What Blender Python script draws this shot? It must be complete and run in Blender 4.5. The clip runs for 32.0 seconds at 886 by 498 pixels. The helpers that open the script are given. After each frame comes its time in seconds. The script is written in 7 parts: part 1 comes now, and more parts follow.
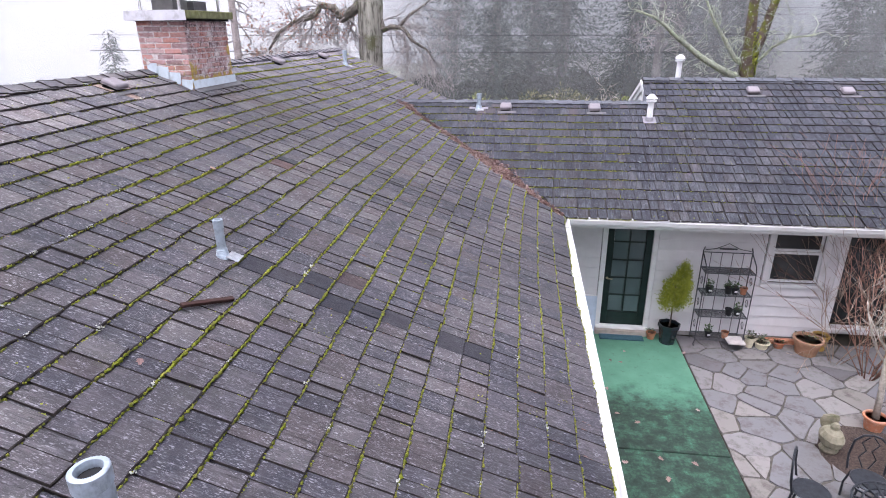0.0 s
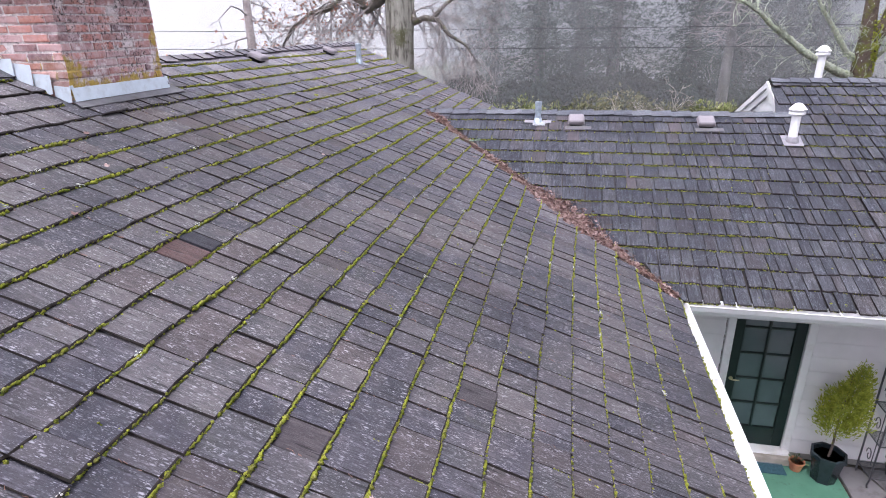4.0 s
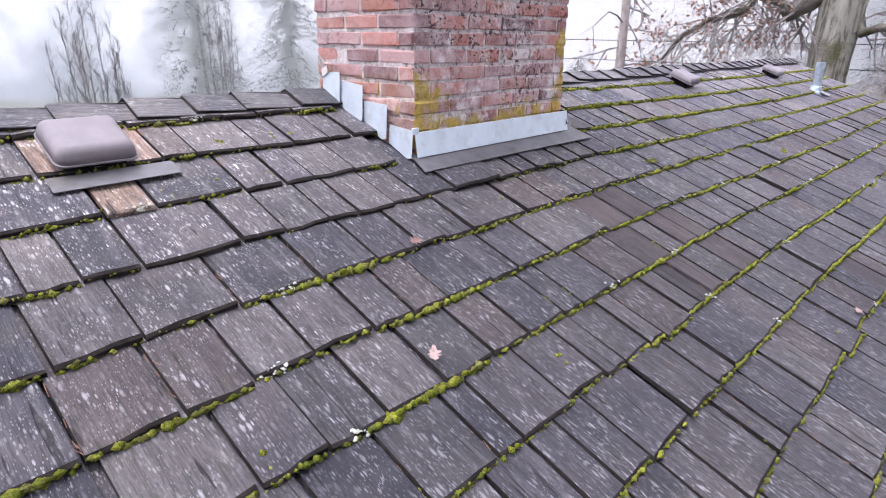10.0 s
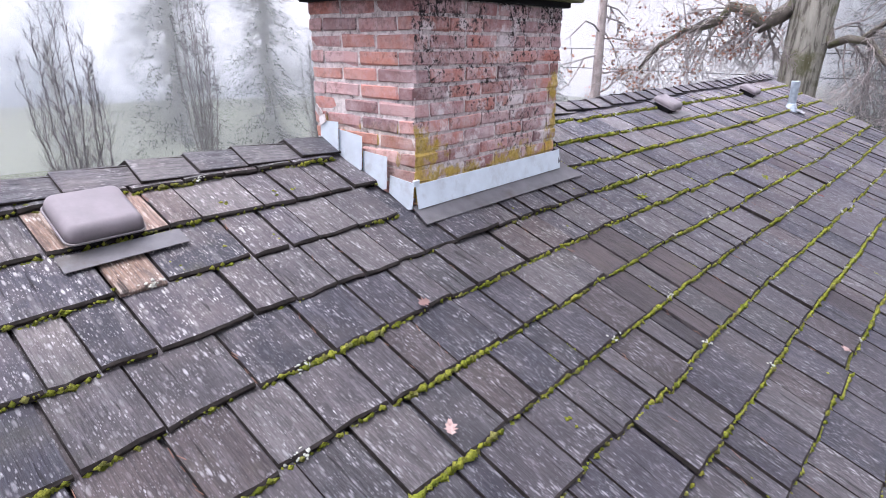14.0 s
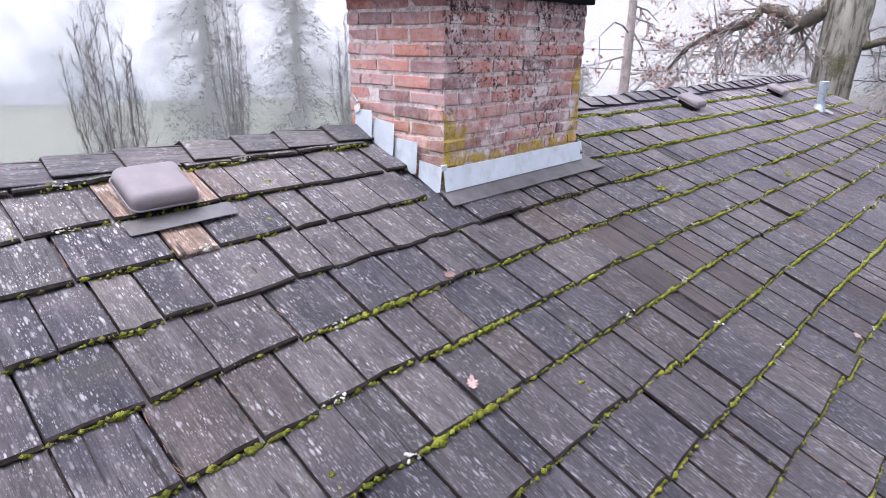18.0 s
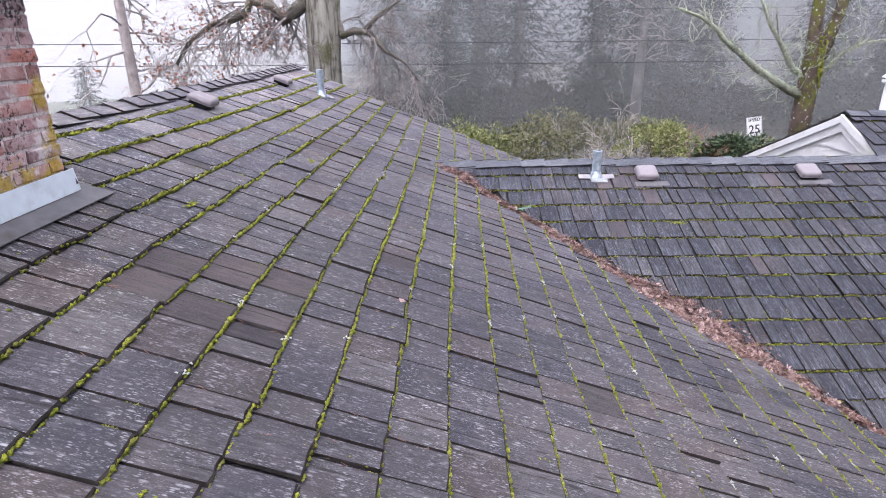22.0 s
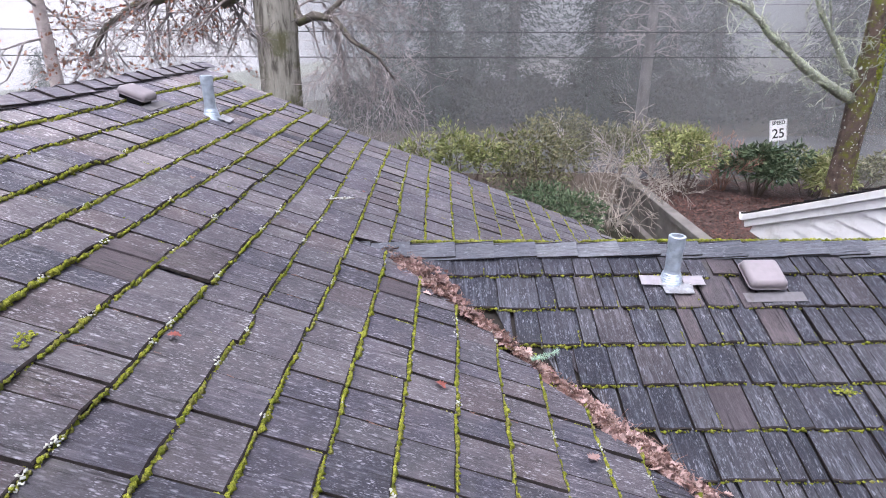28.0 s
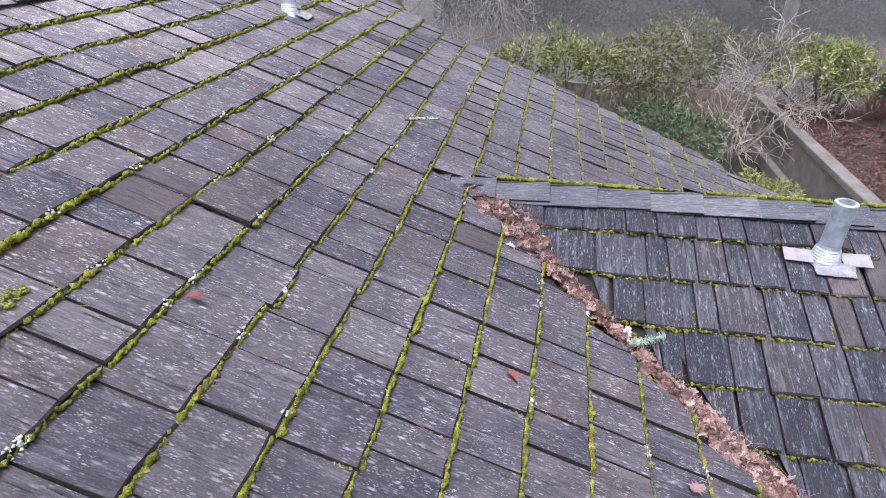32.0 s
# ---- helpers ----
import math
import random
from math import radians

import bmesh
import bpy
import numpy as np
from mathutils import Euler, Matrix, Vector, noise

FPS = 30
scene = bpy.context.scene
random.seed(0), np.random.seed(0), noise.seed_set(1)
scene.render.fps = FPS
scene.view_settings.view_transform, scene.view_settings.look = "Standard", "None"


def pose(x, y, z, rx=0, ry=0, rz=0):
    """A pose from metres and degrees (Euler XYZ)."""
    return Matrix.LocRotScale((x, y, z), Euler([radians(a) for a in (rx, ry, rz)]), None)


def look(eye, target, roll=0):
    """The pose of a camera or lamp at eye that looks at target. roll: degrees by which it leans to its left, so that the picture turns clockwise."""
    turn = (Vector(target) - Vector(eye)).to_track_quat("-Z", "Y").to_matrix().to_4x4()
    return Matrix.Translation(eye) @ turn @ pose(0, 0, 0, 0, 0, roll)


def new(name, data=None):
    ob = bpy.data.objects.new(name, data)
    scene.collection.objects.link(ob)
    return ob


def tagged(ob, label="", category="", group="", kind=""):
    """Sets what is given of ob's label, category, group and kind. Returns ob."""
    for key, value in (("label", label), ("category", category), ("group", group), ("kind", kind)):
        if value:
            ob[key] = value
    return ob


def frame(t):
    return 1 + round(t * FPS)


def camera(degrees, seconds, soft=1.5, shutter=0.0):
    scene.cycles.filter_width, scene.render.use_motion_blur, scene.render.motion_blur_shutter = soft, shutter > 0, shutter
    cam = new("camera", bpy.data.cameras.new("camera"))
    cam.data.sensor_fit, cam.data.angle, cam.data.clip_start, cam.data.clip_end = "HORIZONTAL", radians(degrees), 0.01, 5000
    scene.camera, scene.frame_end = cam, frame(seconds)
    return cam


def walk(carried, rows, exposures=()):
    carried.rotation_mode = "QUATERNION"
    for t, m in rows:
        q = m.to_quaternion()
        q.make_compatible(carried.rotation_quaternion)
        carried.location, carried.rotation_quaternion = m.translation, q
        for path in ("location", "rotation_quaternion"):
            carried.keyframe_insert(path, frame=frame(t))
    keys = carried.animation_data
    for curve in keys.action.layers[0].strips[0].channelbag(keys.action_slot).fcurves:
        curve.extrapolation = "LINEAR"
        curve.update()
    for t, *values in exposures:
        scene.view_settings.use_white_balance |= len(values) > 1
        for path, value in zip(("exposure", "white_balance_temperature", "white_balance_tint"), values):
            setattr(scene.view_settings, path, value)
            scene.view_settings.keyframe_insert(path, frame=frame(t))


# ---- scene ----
cam = camera(75.20, 32.0, soft=1.0)
PATH = [
    (0, (-0.031, 0.047, 5.443), (-0.292, 1.895, 4.723), -0.45),
    (0.5, (-0.083, 0.456, 5.400), (-0.345, 2.305, 4.683), -0.34),
    (1, (-0.139, 0.874, 5.362), (-0.404, 2.724, 4.649), -0.36),
    (1.5, (-0.196, 1.308, 5.316), (-0.464, 3.158, 4.606), -0.34),
    (2, (-0.269, 1.744, 5.258), (-0.536, 3.597, 4.552), -0.37),
    (2.5, (-0.347, 2.182, 5.208), (-0.613, 4.038, 4.511), -0.38),
    (4.5, (-0.723, 3.844, 5.204), (-1.226, 5.637, 4.475), -0.97),
    (5, (-0.848, 4.194, 5.195), (-1.527, 5.931, 4.474), -0.75),
    (5.5, (-1.005, 4.492, 5.185), (-1.886, 6.139, 4.472), -0.78),
    (6, (-1.185, 4.740, 5.176), (-2.251, 6.279, 4.472), -0.35),
    (6.5, (-1.372, 4.938, 5.168), (-2.573, 6.378, 4.472), -0.19),
    (7, (-1.574, 5.099, 5.161), (-2.814, 6.508, 4.473), 0.02),
    (7.5, (-1.781, 5.238, 5.158), (-3.041, 6.633, 4.475), 0.29),
    (8, (-1.986, 5.362, 5.171), (-3.255, 6.747, 4.485), 0.44),
    (8.5, (-2.183, 5.489, 5.175), (-3.461, 6.867, 4.490), 0.52),
    (9, (-2.370, 5.605, 5.174), (-3.653, 6.979, 4.491), 0.55),
    (9.5, (-2.525, 5.697, 5.175), (-3.811, 7.066, 4.490), 0.49),
    (10, (-2.654, 5.765, 5.175), (-3.941, 7.132, 4.488), 0.48),
    (10.5, (-2.747, 5.809, 5.192), (-4.035, 7.177, 4.507), 0.40),
    (11, (-2.806, 5.830, 5.232), (-4.095, 7.199, 4.549), 0.34),
    (11.5, (-2.837, 5.829, 5.301), (-4.124, 7.200, 4.621), 0.33),
    (12, (-2.836, 5.810, 5.357), (-4.115, 7.191, 4.680), 0.27),
    (12.5, (-2.816, 5.785, 5.382), (-4.065, 7.192, 4.702), 0.29),
    (13, (-2.788, 5.760, 5.384), (-4.033, 7.171, 4.705), 0.27),
    (13.5, (-2.771, 5.742, 5.378), (-4.010, 7.157, 4.699), 0.31),
    (15.5, (-2.686, 5.713, 5.373), (-3.923, 7.132, 4.697), 0.21),
    (16, (-2.673, 5.702, 5.364), (-3.910, 7.122, 4.690), 0.17),
    (16.5, (-2.659, 5.672, 5.349), (-3.958, 7.038, 4.681), 0.26),
    (17, (-2.645, 5.636, 5.345), (-4.022, 6.925, 4.679), 0.47),
    (17.5, (-2.641, 5.611, 5.340), (-4.019, 6.896, 4.671), 0.56),
    (18, (-2.635, 5.593, 5.342), (-3.935, 6.955, 4.667), 0.57),
    (18.5, (-2.640, 5.593, 5.349), (-3.791, 7.080, 4.668), 0.50),
    (19, (-2.660, 5.603, 5.349), (-3.576, 7.244, 4.666), 0.21),
    (19.5, (-2.675, 5.632, 5.354), (-3.303, 7.403, 4.669), -0.12),
    (20, (-2.684, 5.680, 5.354), (-3.024, 7.528, 4.667), -0.49),
    (20.5, (-2.680, 5.711, 5.360), (-2.834, 7.582, 4.669), -0.77),
    (21, (-2.674, 5.748, 5.365), (-2.749, 7.622, 4.671), -0.75),
    (21.5, (-2.669, 5.823, 5.379), (-2.700, 7.697, 4.679), -0.72),
    (22, (-2.661, 5.953, 5.376), (-2.667, 7.826, 4.675), -0.69),
    (22.5, (-2.637, 6.123, 5.376), (-2.631, 7.995, 4.673), -0.53),
    (23, (-2.591, 6.333, 5.377), (-2.580, 8.205, 4.672), -0.50),
    (23.5, (-2.538, 6.576, 5.378), (-2.524, 8.447, 4.673), -0.47),
    (24, (-2.493, 6.843, 5.371), (-2.477, 8.715, 4.666), -0.47),
    (24.5, (-2.463, 7.102, 5.360), (-2.446, 8.975, 4.658), -0.43),
    (25, (-2.442, 7.366, 5.355), (-2.421, 9.239, 4.655), -0.39),
    (25.5, (-2.426, 7.630, 5.357), (-2.404, 9.503, 4.656), -0.27),
    (26, (-2.426, 7.896, 5.361), (-2.401, 9.769, 4.661), -0.14),
    (26.5, (-2.437, 8.167, 5.365), (-2.411, 10.040, 4.664), -0.06),
    (28.5, (-2.417, 9.236, 5.348), (-2.394, 11.078, 4.568), 0.05),
    (29, (-2.406, 9.435, 5.339), (-2.387, 11.206, 4.410), 0.06),
    (29.5, (-2.400, 9.585, 5.334), (-2.383, 11.304, 4.311), 0.15),
    (30, (-2.404, 9.680, 5.334), (-2.389, 11.388, 4.295), 0.26),
    (30.5, (-2.414, 9.710, 5.333), (-2.405, 11.419, 4.294), 0.40),
    (31, (-2.427, 9.700, 5.330), (-2.484, 11.406, 4.288), 0.63),
    (31.5, (-2.436, 9.655, 5.311), (-2.603, 11.357, 4.275), 0.80),
    (32, (-2.406, 9.578, 5.318), (-2.688, 11.270, 4.289), 0.45),
]
walk(cam, [(t, look(eye, target, roll)) for t, eye, target, roll in PATH], [(0, 1.36, 6000, 18.5), (32, 1.36, 6000, 18.5)])

# ---- light ----
world = bpy.data.worlds.new("world")
scene.world = world
world.use_nodes = True
wn = world.node_tree
wn.nodes.clear()
w_out = wn.nodes.new("ShaderNodeOutputWorld")
w_bg = wn.nodes.new("ShaderNodeBackground")
w_sky = wn.nodes.new("ShaderNodeTexSky")
w_sky.sky_type = "NISHITA"
w_sky.sun_disc = False
w_sky.sun_elevation = radians(71)
w_sky.sun_rotation = radians(-149)
w_sky.dust_density = 6.0
w_sky.air_density = 1.6
w_hsv = wn.nodes.new("ShaderNodeHueSaturation")
w_hsv.inputs["Saturation"].default_value = 0.22
w_bg.inputs["Strength"].default_value = 0.15
wn.links.new(w_sky.outputs[0], w_hsv.inputs["Color"])
wn.links.new(w_hsv.outputs[0], w_bg.inputs["Color"])
wn.links.new(w_bg.outputs[0], w_out.inputs["Surface"])

sun = new("sun", bpy.data.lights.new("sun", "SUN"))
sun.data.energy, sun.data.angle, sun.data.color = 0.9, radians(50), (1.0, 0.97, 0.94)
sun.matrix_world = look((-6, -10, 34), (0, 0, 0))

# ---- materials ----
class Mat:
    """A node material, written as a chain of small calls."""

    def __init__(self, name, rough=0.8, metal=0.0, spec=0.3):
        self.m = bpy.data.materials.new(name)
        self.m.use_nodes = True
        self.t = self.m.node_tree
        self.p = next(n for n in self.t.nodes if n.type == "BSDF_PRINCIPLED")
        self.p.inputs["Roughness"].default_value = rough
        self.p.inputs["Metallic"].default_value = metal
        self.p.inputs["Specular IOR Level"].default_value = spec

    def node(self, kind, **values):
        n = self.t.nodes.new(kind)
        for k, v in values.items():
            n.inputs[k.replace("_", " ")].default_value = v
        return n

    def link(self, a, b):
        self.t.links.new(a, b)

    def coord(self, scale=(1, 1, 1), scatter=True):
        """Object coordinates in metres, shifted by the object's random number."""
        tc = self.node("ShaderNodeTexCoord")
        mp = self.node("ShaderNodeMapping")
        self.link(tc.outputs["Object"], mp.inputs["Vector"])
        mp.inputs["Scale"].default_value = scale
        if scatter:
            oi = self.node("ShaderNodeObjectInfo")
            mul = self.node("ShaderNodeVectorMath")
            mul.operation = "MULTIPLY"
            mul.inputs[1].default_value = (71.3, 39.7, 55.1)
            self.link(oi.outputs["Random"], mul.inputs[0])
            self.link(mul.outputs[0], mp.inputs["Location"])
        return mp.outputs[0]

    def noise(self, vec, scale=5.0, detail=4.0, rough=0.55, dist=0.0):
        n = self.node("ShaderNodeTexNoise", Scale=scale, Detail=detail, Roughness=rough, Distortion=dist)
        self.link(vec, n.inputs["Vector"])
        return n.outputs["Fac"]

    def dashes(self, scale, inner, outer, share):
        """Separate short strokes, one in a cell at most, in a share of the cells."""
        n = self.node("ShaderNodeTexVoronoi", Scale=1.0, Randomness=1.0)
        self.link(self.coord(scale), n.inputs["Vector"])
        sep = self.node("ShaderNodeSeparateColor")
        self.link(n.outputs["Color"], sep.inputs[0])
        return self.math("MULTIPLY", self.step(n.outputs["Distance"], outer, inner), self.step(sep.outputs[0], 1 - share, 1 - share + 0.25))

    def ramp(self, fac, stops, ease="LINEAR"):
        r = self.node("ShaderNodeValToRGB")
        r.color_ramp.interpolation = ease
        while len(r.color_ramp.elements) < len(stops):
            r.color_ramp.elements.new(0.5)
        for e, (p, c) in zip(r.color_ramp.elements, stops):
            e.position, e.color = p, (*c, 1) if len(c) == 3 else c
        self.link(fac, r.inputs["Fac"])
        return r.outputs["Color"]

    def step(self, fac, lo, hi):
        n = self.node("ShaderNodeMapRange")
        n.inputs["From Min"].default_value, n.inputs["From Max"].default_value = lo, hi
        self.link(fac, n.inputs["Value"])
        return n.outputs[0]

    def math(self, op, a, b=None):
        n = self.node("ShaderNodeMath")
        n.operation = op
        for i, v in enumerate((a, b)):
            if v is None:
                continue
            if isinstance(v, (int, float)):
                n.inputs[i].default_value = v
            else:
                self.link(v, n.inputs[i])
        return n.outputs[0]

    def mix(self, fac, a, b, mode="MIX"):
        n = self.node("ShaderNodeMix")
        n.data_type, n.blend_type = "RGBA", mode
        for sock, v in ((n.inputs["Factor"], fac), (n.inputs[6], a), (n.inputs[7], b)):
            if isinstance(v, (int, float)):
                sock.default_value = v
            elif isinstance(v, tuple):
                sock.default_value = (*v, 1) if len(v) == 3 else v
            else:
                self.link(v, sock)
        return n.outputs[2]

    def color(self, c):
        if isinstance(c, tuple):
            self.p.inputs["Base Color"].default_value = (*c, 1)
        else:
            self.link(c, self.p.inputs["Base Color"])
        return self

    def bump(self, h, strength=0.4, distance=0.01):
        b = self.node("ShaderNodeBump", Strength=strength, Distance=distance)
        self.link(h, b.inputs["Height"])
        self.link(b.outputs[0], self.p.inputs["Normal"])
        return self

    def rough(self, r):
        self.link(r, self.p.inputs["Roughness"])
        return self

    def random(self, island=True):
        """A random number of the object plus one of the loose piece."""
        oi = self.node("ShaderNodeObjectInfo").outputs["Random"]
        if not island:
            return oi
        g = self.node("ShaderNodeNewGeometry").outputs["Random Per Island"]
        return self.math("FRACT", self.math("ADD", oi, g))


def plain(name, color, rough=0.7, metal=0.0, vary=0.18, scale=9.0, bump=0.15, spec=0.3, grime=None, dist=0.004):
    """Paint, metal, clay and the like: a colour that varies at two scales, with fine relief."""
    a = Mat(name, rough, metal, spec)
    v = a.coord()
    big, fine = a.noise(v, scale, 5), a.noise(v, scale * 9, 3)
    lo, hi = tuple(c * (1 - vary) for c in color), tuple(min(1, c * (1 + vary)) for c in color)
    c = a.ramp(big, [(0.3, lo), (0.7, hi)])
    if grime:
        c = a.mix(a.step(a.noise(v, scale * 0.6, 6, 0.7), 0.52, 0.72), c, grime)
    a.color(c).bump(fine, bump, dist)
    return a.m


def shake_material(name, palette, fleck, cover=0.5, streak=0.5, pale=0.25, algae=0.22, gloss=0.36):
    """Weathered split cedar: grain along local y, short pale flecks, streaks, one tone a piece."""
    a = Mat(name, 0.7, 0, gloss)
    v = a.coord()
    r = a.random()
    n = len(palette)
    tone = a.ramp(r, [(i / n, c) for i, c in enumerate(palette)], "CONSTANT")
    dark = a.mix(0.62, tone, (0.012, 0.012, 0.016))
    grain = a.noise(a.coord((210, 11, 140)), 1.0, 5, 0.62, 0.4)
    wide = a.noise(a.coord((48, 3.2, 40)), 1.0, 4, 0.6, 0.3)
    cloud = a.noise(v, 8.0, 4)
    c = a.mix(a.step(grain, 0.36, 0.58), dark, tone)
    c = a.mix(a.math("MULTIPLY", a.step(wide, 0.52, 0.4), streak), c, dark)
    c = a.mix(a.math("MULTIPLY", a.step(wide, 0.54, 0.72), streak * 0.6), c, fleck)
    c = a.mix(a.math("MULTIPLY", a.step(cloud, 0.45, 0.72), pale), c, (0.2, 0.175, 0.17))
    crowd = a.step(a.noise(v, 13, 3, 0.6), 0.68 - cover * 0.6, 0.94 - cover * 0.6)
    long = a.dashes((66, 21, 8), 0.18, 0.36, 0.56)
    short = a.dashes((130, 40, 8), 0.2, 0.38, 0.62)
    tiny = a.dashes((270, 90, 8), 0.22, 0.4, 0.6)
    flecks = a.math("MULTIPLY", a.math("MAXIMUM", a.math("MAXIMUM", long, short), a.math("MULTIPLY", tiny, 0.7)), a.math("ADD", a.math("MULTIPLY", crowd, 0.85), 0.15))
    place = a.node("ShaderNodeSeparateXYZ")
    a.link(a.node("ShaderNodeNewGeometry").outputs["Position"], place.inputs[0])
    sparse = a.math("SUBTRACT", 0.98, a.math("MULTIPLY", a.step(place.outputs["Y"], 8.0, 10.5), 0.14))
    c = a.mix(a.math("MULTIPLY", flecks, sparse), c, fleck)
    green = a.math("MULTIPLY", a.step(a.noise(v, 3.1, 5, 0.7), 0.58, 0.76), algae)
    c = a.mix(green, c, (0.11, 0.115, 0.06))
    crack = a.step(a.noise(a.coord((60, 2.2, 50)), 1.0, 2, 0.5, 0.2), 0.66, 0.7)
    c = a.mix(a.math("MULTIPLY", crack, 0.75), c, (0.012, 0.011, 0.013))
    stain = a.node("ShaderNodeNewGeometry").outputs["Position"]
    c = a.mix(0.8, c, a.ramp(a.noise(stain, 0.9, 4, 0.6), [(0.33, (0.58, 0.58, 0.63)), (0.5, (0.87, 0.865, 0.88)), (0.68, (1.2, 1.16, 1.11))]), "MULTIPLY")
    # bleaching plus sky sheen painted in by place: darker towards the eave, olive south of the chimney, paler and bluer
    # towards the gable
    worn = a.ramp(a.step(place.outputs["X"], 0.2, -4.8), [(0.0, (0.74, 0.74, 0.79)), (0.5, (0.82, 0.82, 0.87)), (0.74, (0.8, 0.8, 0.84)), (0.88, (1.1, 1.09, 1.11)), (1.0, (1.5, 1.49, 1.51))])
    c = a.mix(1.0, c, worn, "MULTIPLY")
    # the sky's bluish sheen, put into the colour towards the gable
    gable_sheen = a.ramp(a.step(place.outputs["Y"], 3.0, 13.0), [(0.0, (0.98, 0.98, 0.98)), (0.18, (1.1, 1.1, 1.09)), (0.32, (1.0, 1.0, 0.98)), (0.42, (0.92, 0.925, 0.91)), (0.52, (0.95, 0.955, 0.94)), (0.7, (1.12, 1.13, 1.15)), (1.0, (1.4, 1.4, 1.43))])
    c = a.mix(1.0, c, gable_sheen, "MULTIPLY")
    a.color(c)
    h = a.math("ADD", a.math("MULTIPLY", grain, 0.7), a.math("MULTIPLY", a.noise(v, 70, 3), 0.4))
    a.bump(a.math("SUBTRACT", h, a.math("MULTIPLY", crack, 0.5)), 1.0, 0.007)
    a.rough(a.step(cloud, -0.82, 1.12))
    return a.m


PALE = (0.4, 0.395, 0.405)
MAIN_TONES = [(0.034, 0.034, 0.047), (0.086, 0.077, 0.086), (0.055, 0.051, 0.066), (0.115, 0.104, 0.108), (0.072, 0.066, 0.08), (0.08, 0.071, 0.078), (0.042, 0.041, 0.056), (0.078, 0.071, 0.078), (0.078, 0.062, 0.064), (0.066, 0.063, 0.07)]
WING_TONES = [(0.025, 0.028, 0.038), (0.057, 0.059, 0.068), (0.034, 0.037, 0.048), (0.074, 0.074, 0.079), (0.041, 0.043, 0.053), (0.061, 0.054, 0.057), (0.028, 0.031, 0.042), (0.05, 0.052, 0.061)]
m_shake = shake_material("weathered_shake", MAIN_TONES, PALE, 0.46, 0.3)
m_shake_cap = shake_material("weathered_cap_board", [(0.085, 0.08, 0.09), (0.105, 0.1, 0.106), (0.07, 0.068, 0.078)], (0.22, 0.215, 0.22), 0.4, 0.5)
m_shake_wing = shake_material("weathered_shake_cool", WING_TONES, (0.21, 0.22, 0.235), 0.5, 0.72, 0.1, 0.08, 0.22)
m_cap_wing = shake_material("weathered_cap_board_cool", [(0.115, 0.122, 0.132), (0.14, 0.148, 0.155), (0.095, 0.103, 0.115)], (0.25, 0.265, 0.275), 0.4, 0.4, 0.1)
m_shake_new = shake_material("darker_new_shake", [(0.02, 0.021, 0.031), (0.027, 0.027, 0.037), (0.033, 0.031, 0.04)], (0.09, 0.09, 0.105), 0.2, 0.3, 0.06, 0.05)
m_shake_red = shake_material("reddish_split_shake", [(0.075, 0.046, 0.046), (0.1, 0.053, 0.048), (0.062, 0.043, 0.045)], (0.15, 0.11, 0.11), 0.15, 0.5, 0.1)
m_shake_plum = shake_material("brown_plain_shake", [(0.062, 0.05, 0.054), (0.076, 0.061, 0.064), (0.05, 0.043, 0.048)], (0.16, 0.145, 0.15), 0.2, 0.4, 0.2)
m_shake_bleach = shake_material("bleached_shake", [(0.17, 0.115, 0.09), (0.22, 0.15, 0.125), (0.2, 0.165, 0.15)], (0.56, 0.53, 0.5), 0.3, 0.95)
# end grain, with the shade of butts and joints painted into its colour
m_end = plain("shaded_edge_wood", (0.026, 0.021, 0.02), 0.95, vary=0.4, scale=40, bump=0.6)
m_deck = plain("roof_felt", (0.03, 0.026, 0.024), 0.95)


def moss_material():
    a = Mat("moss", 0.95, 0, 0.1)
    v = a.coord()
    r = a.random()
    c = a.ramp(r, [(0.0, (0.13, 0.155, 0.022)), (0.3, (0.27, 0.3, 0.034)), (0.65, (0.41, 0.43, 0.065)), (0.85, (0.2, 0.19, 0.055)), (1.0, (0.36, 0.35, 0.12))])
    c = a.mix(a.step(a.noise(v, 220, 2), 0.4, 0.75), c, (0.06, 0.08, 0.012))
    c = a.mix(a.math("MULTIPLY", a.step(a.noise(v, 9, 4, 0.65), 0.52, 0.72), 0.5), c, (0.17, 0.17, 0.045))
    a.color(c).bump(a.noise(v, 380, 3), 1.0, 0.008)
    return a.m


m_moss = moss_material()
m_lichen = plain("pale_lichen", (0.46, 0.47, 0.42), 0.95, vary=0.25, scale=60, bump=0.6)
m_white = plain("white_paint", (0.78, 0.77, 0.78), 0.45, vary=0.05, scale=3, grime=(0.6, 0.58, 0.56))
m_gutter = plain("gutter_white", (0.72, 0.71, 0.72), 0.4, vary=0.04, scale=2.2, grime=(0.58, 0.56, 0.53))
m_siding = plain("pale_siding", (0.72, 0.69, 0.71), 0.6, vary=0.05, scale=4, bump=0.1)
m_galv = plain("galvanised_sheet", (0.66, 0.73, 0.8), 0.45, 0.15, vary=0.07, scale=14, grime=(0.52, 0.56, 0.6))
m_lead = plain("grey_apron_sheet", (0.14, 0.135, 0.145), 0.5, 0.3, vary=0.2, scale=12, grime=(0.1, 0.09, 0.085))
m_hood = plain("vent_hood_paint", (0.225, 0.2, 0.218), 0.65, 0.0, vary=0.08, scale=7, grime=(0.19, 0.172, 0.185))
m_crumple = plain("crumpled_foil", (0.38, 0.39, 0.42), 0.35, 0.5, vary=0.25, scale=25, bump=0.9, dist=0.012, grime=(0.3, 0.29, 0.3))
m_pipe = plain("galvanised_pipe", (0.4, 0.46, 0.53), 0.42, 0.5, vary=0.25, scale=18, grime=(0.25, 0.28, 0.32))
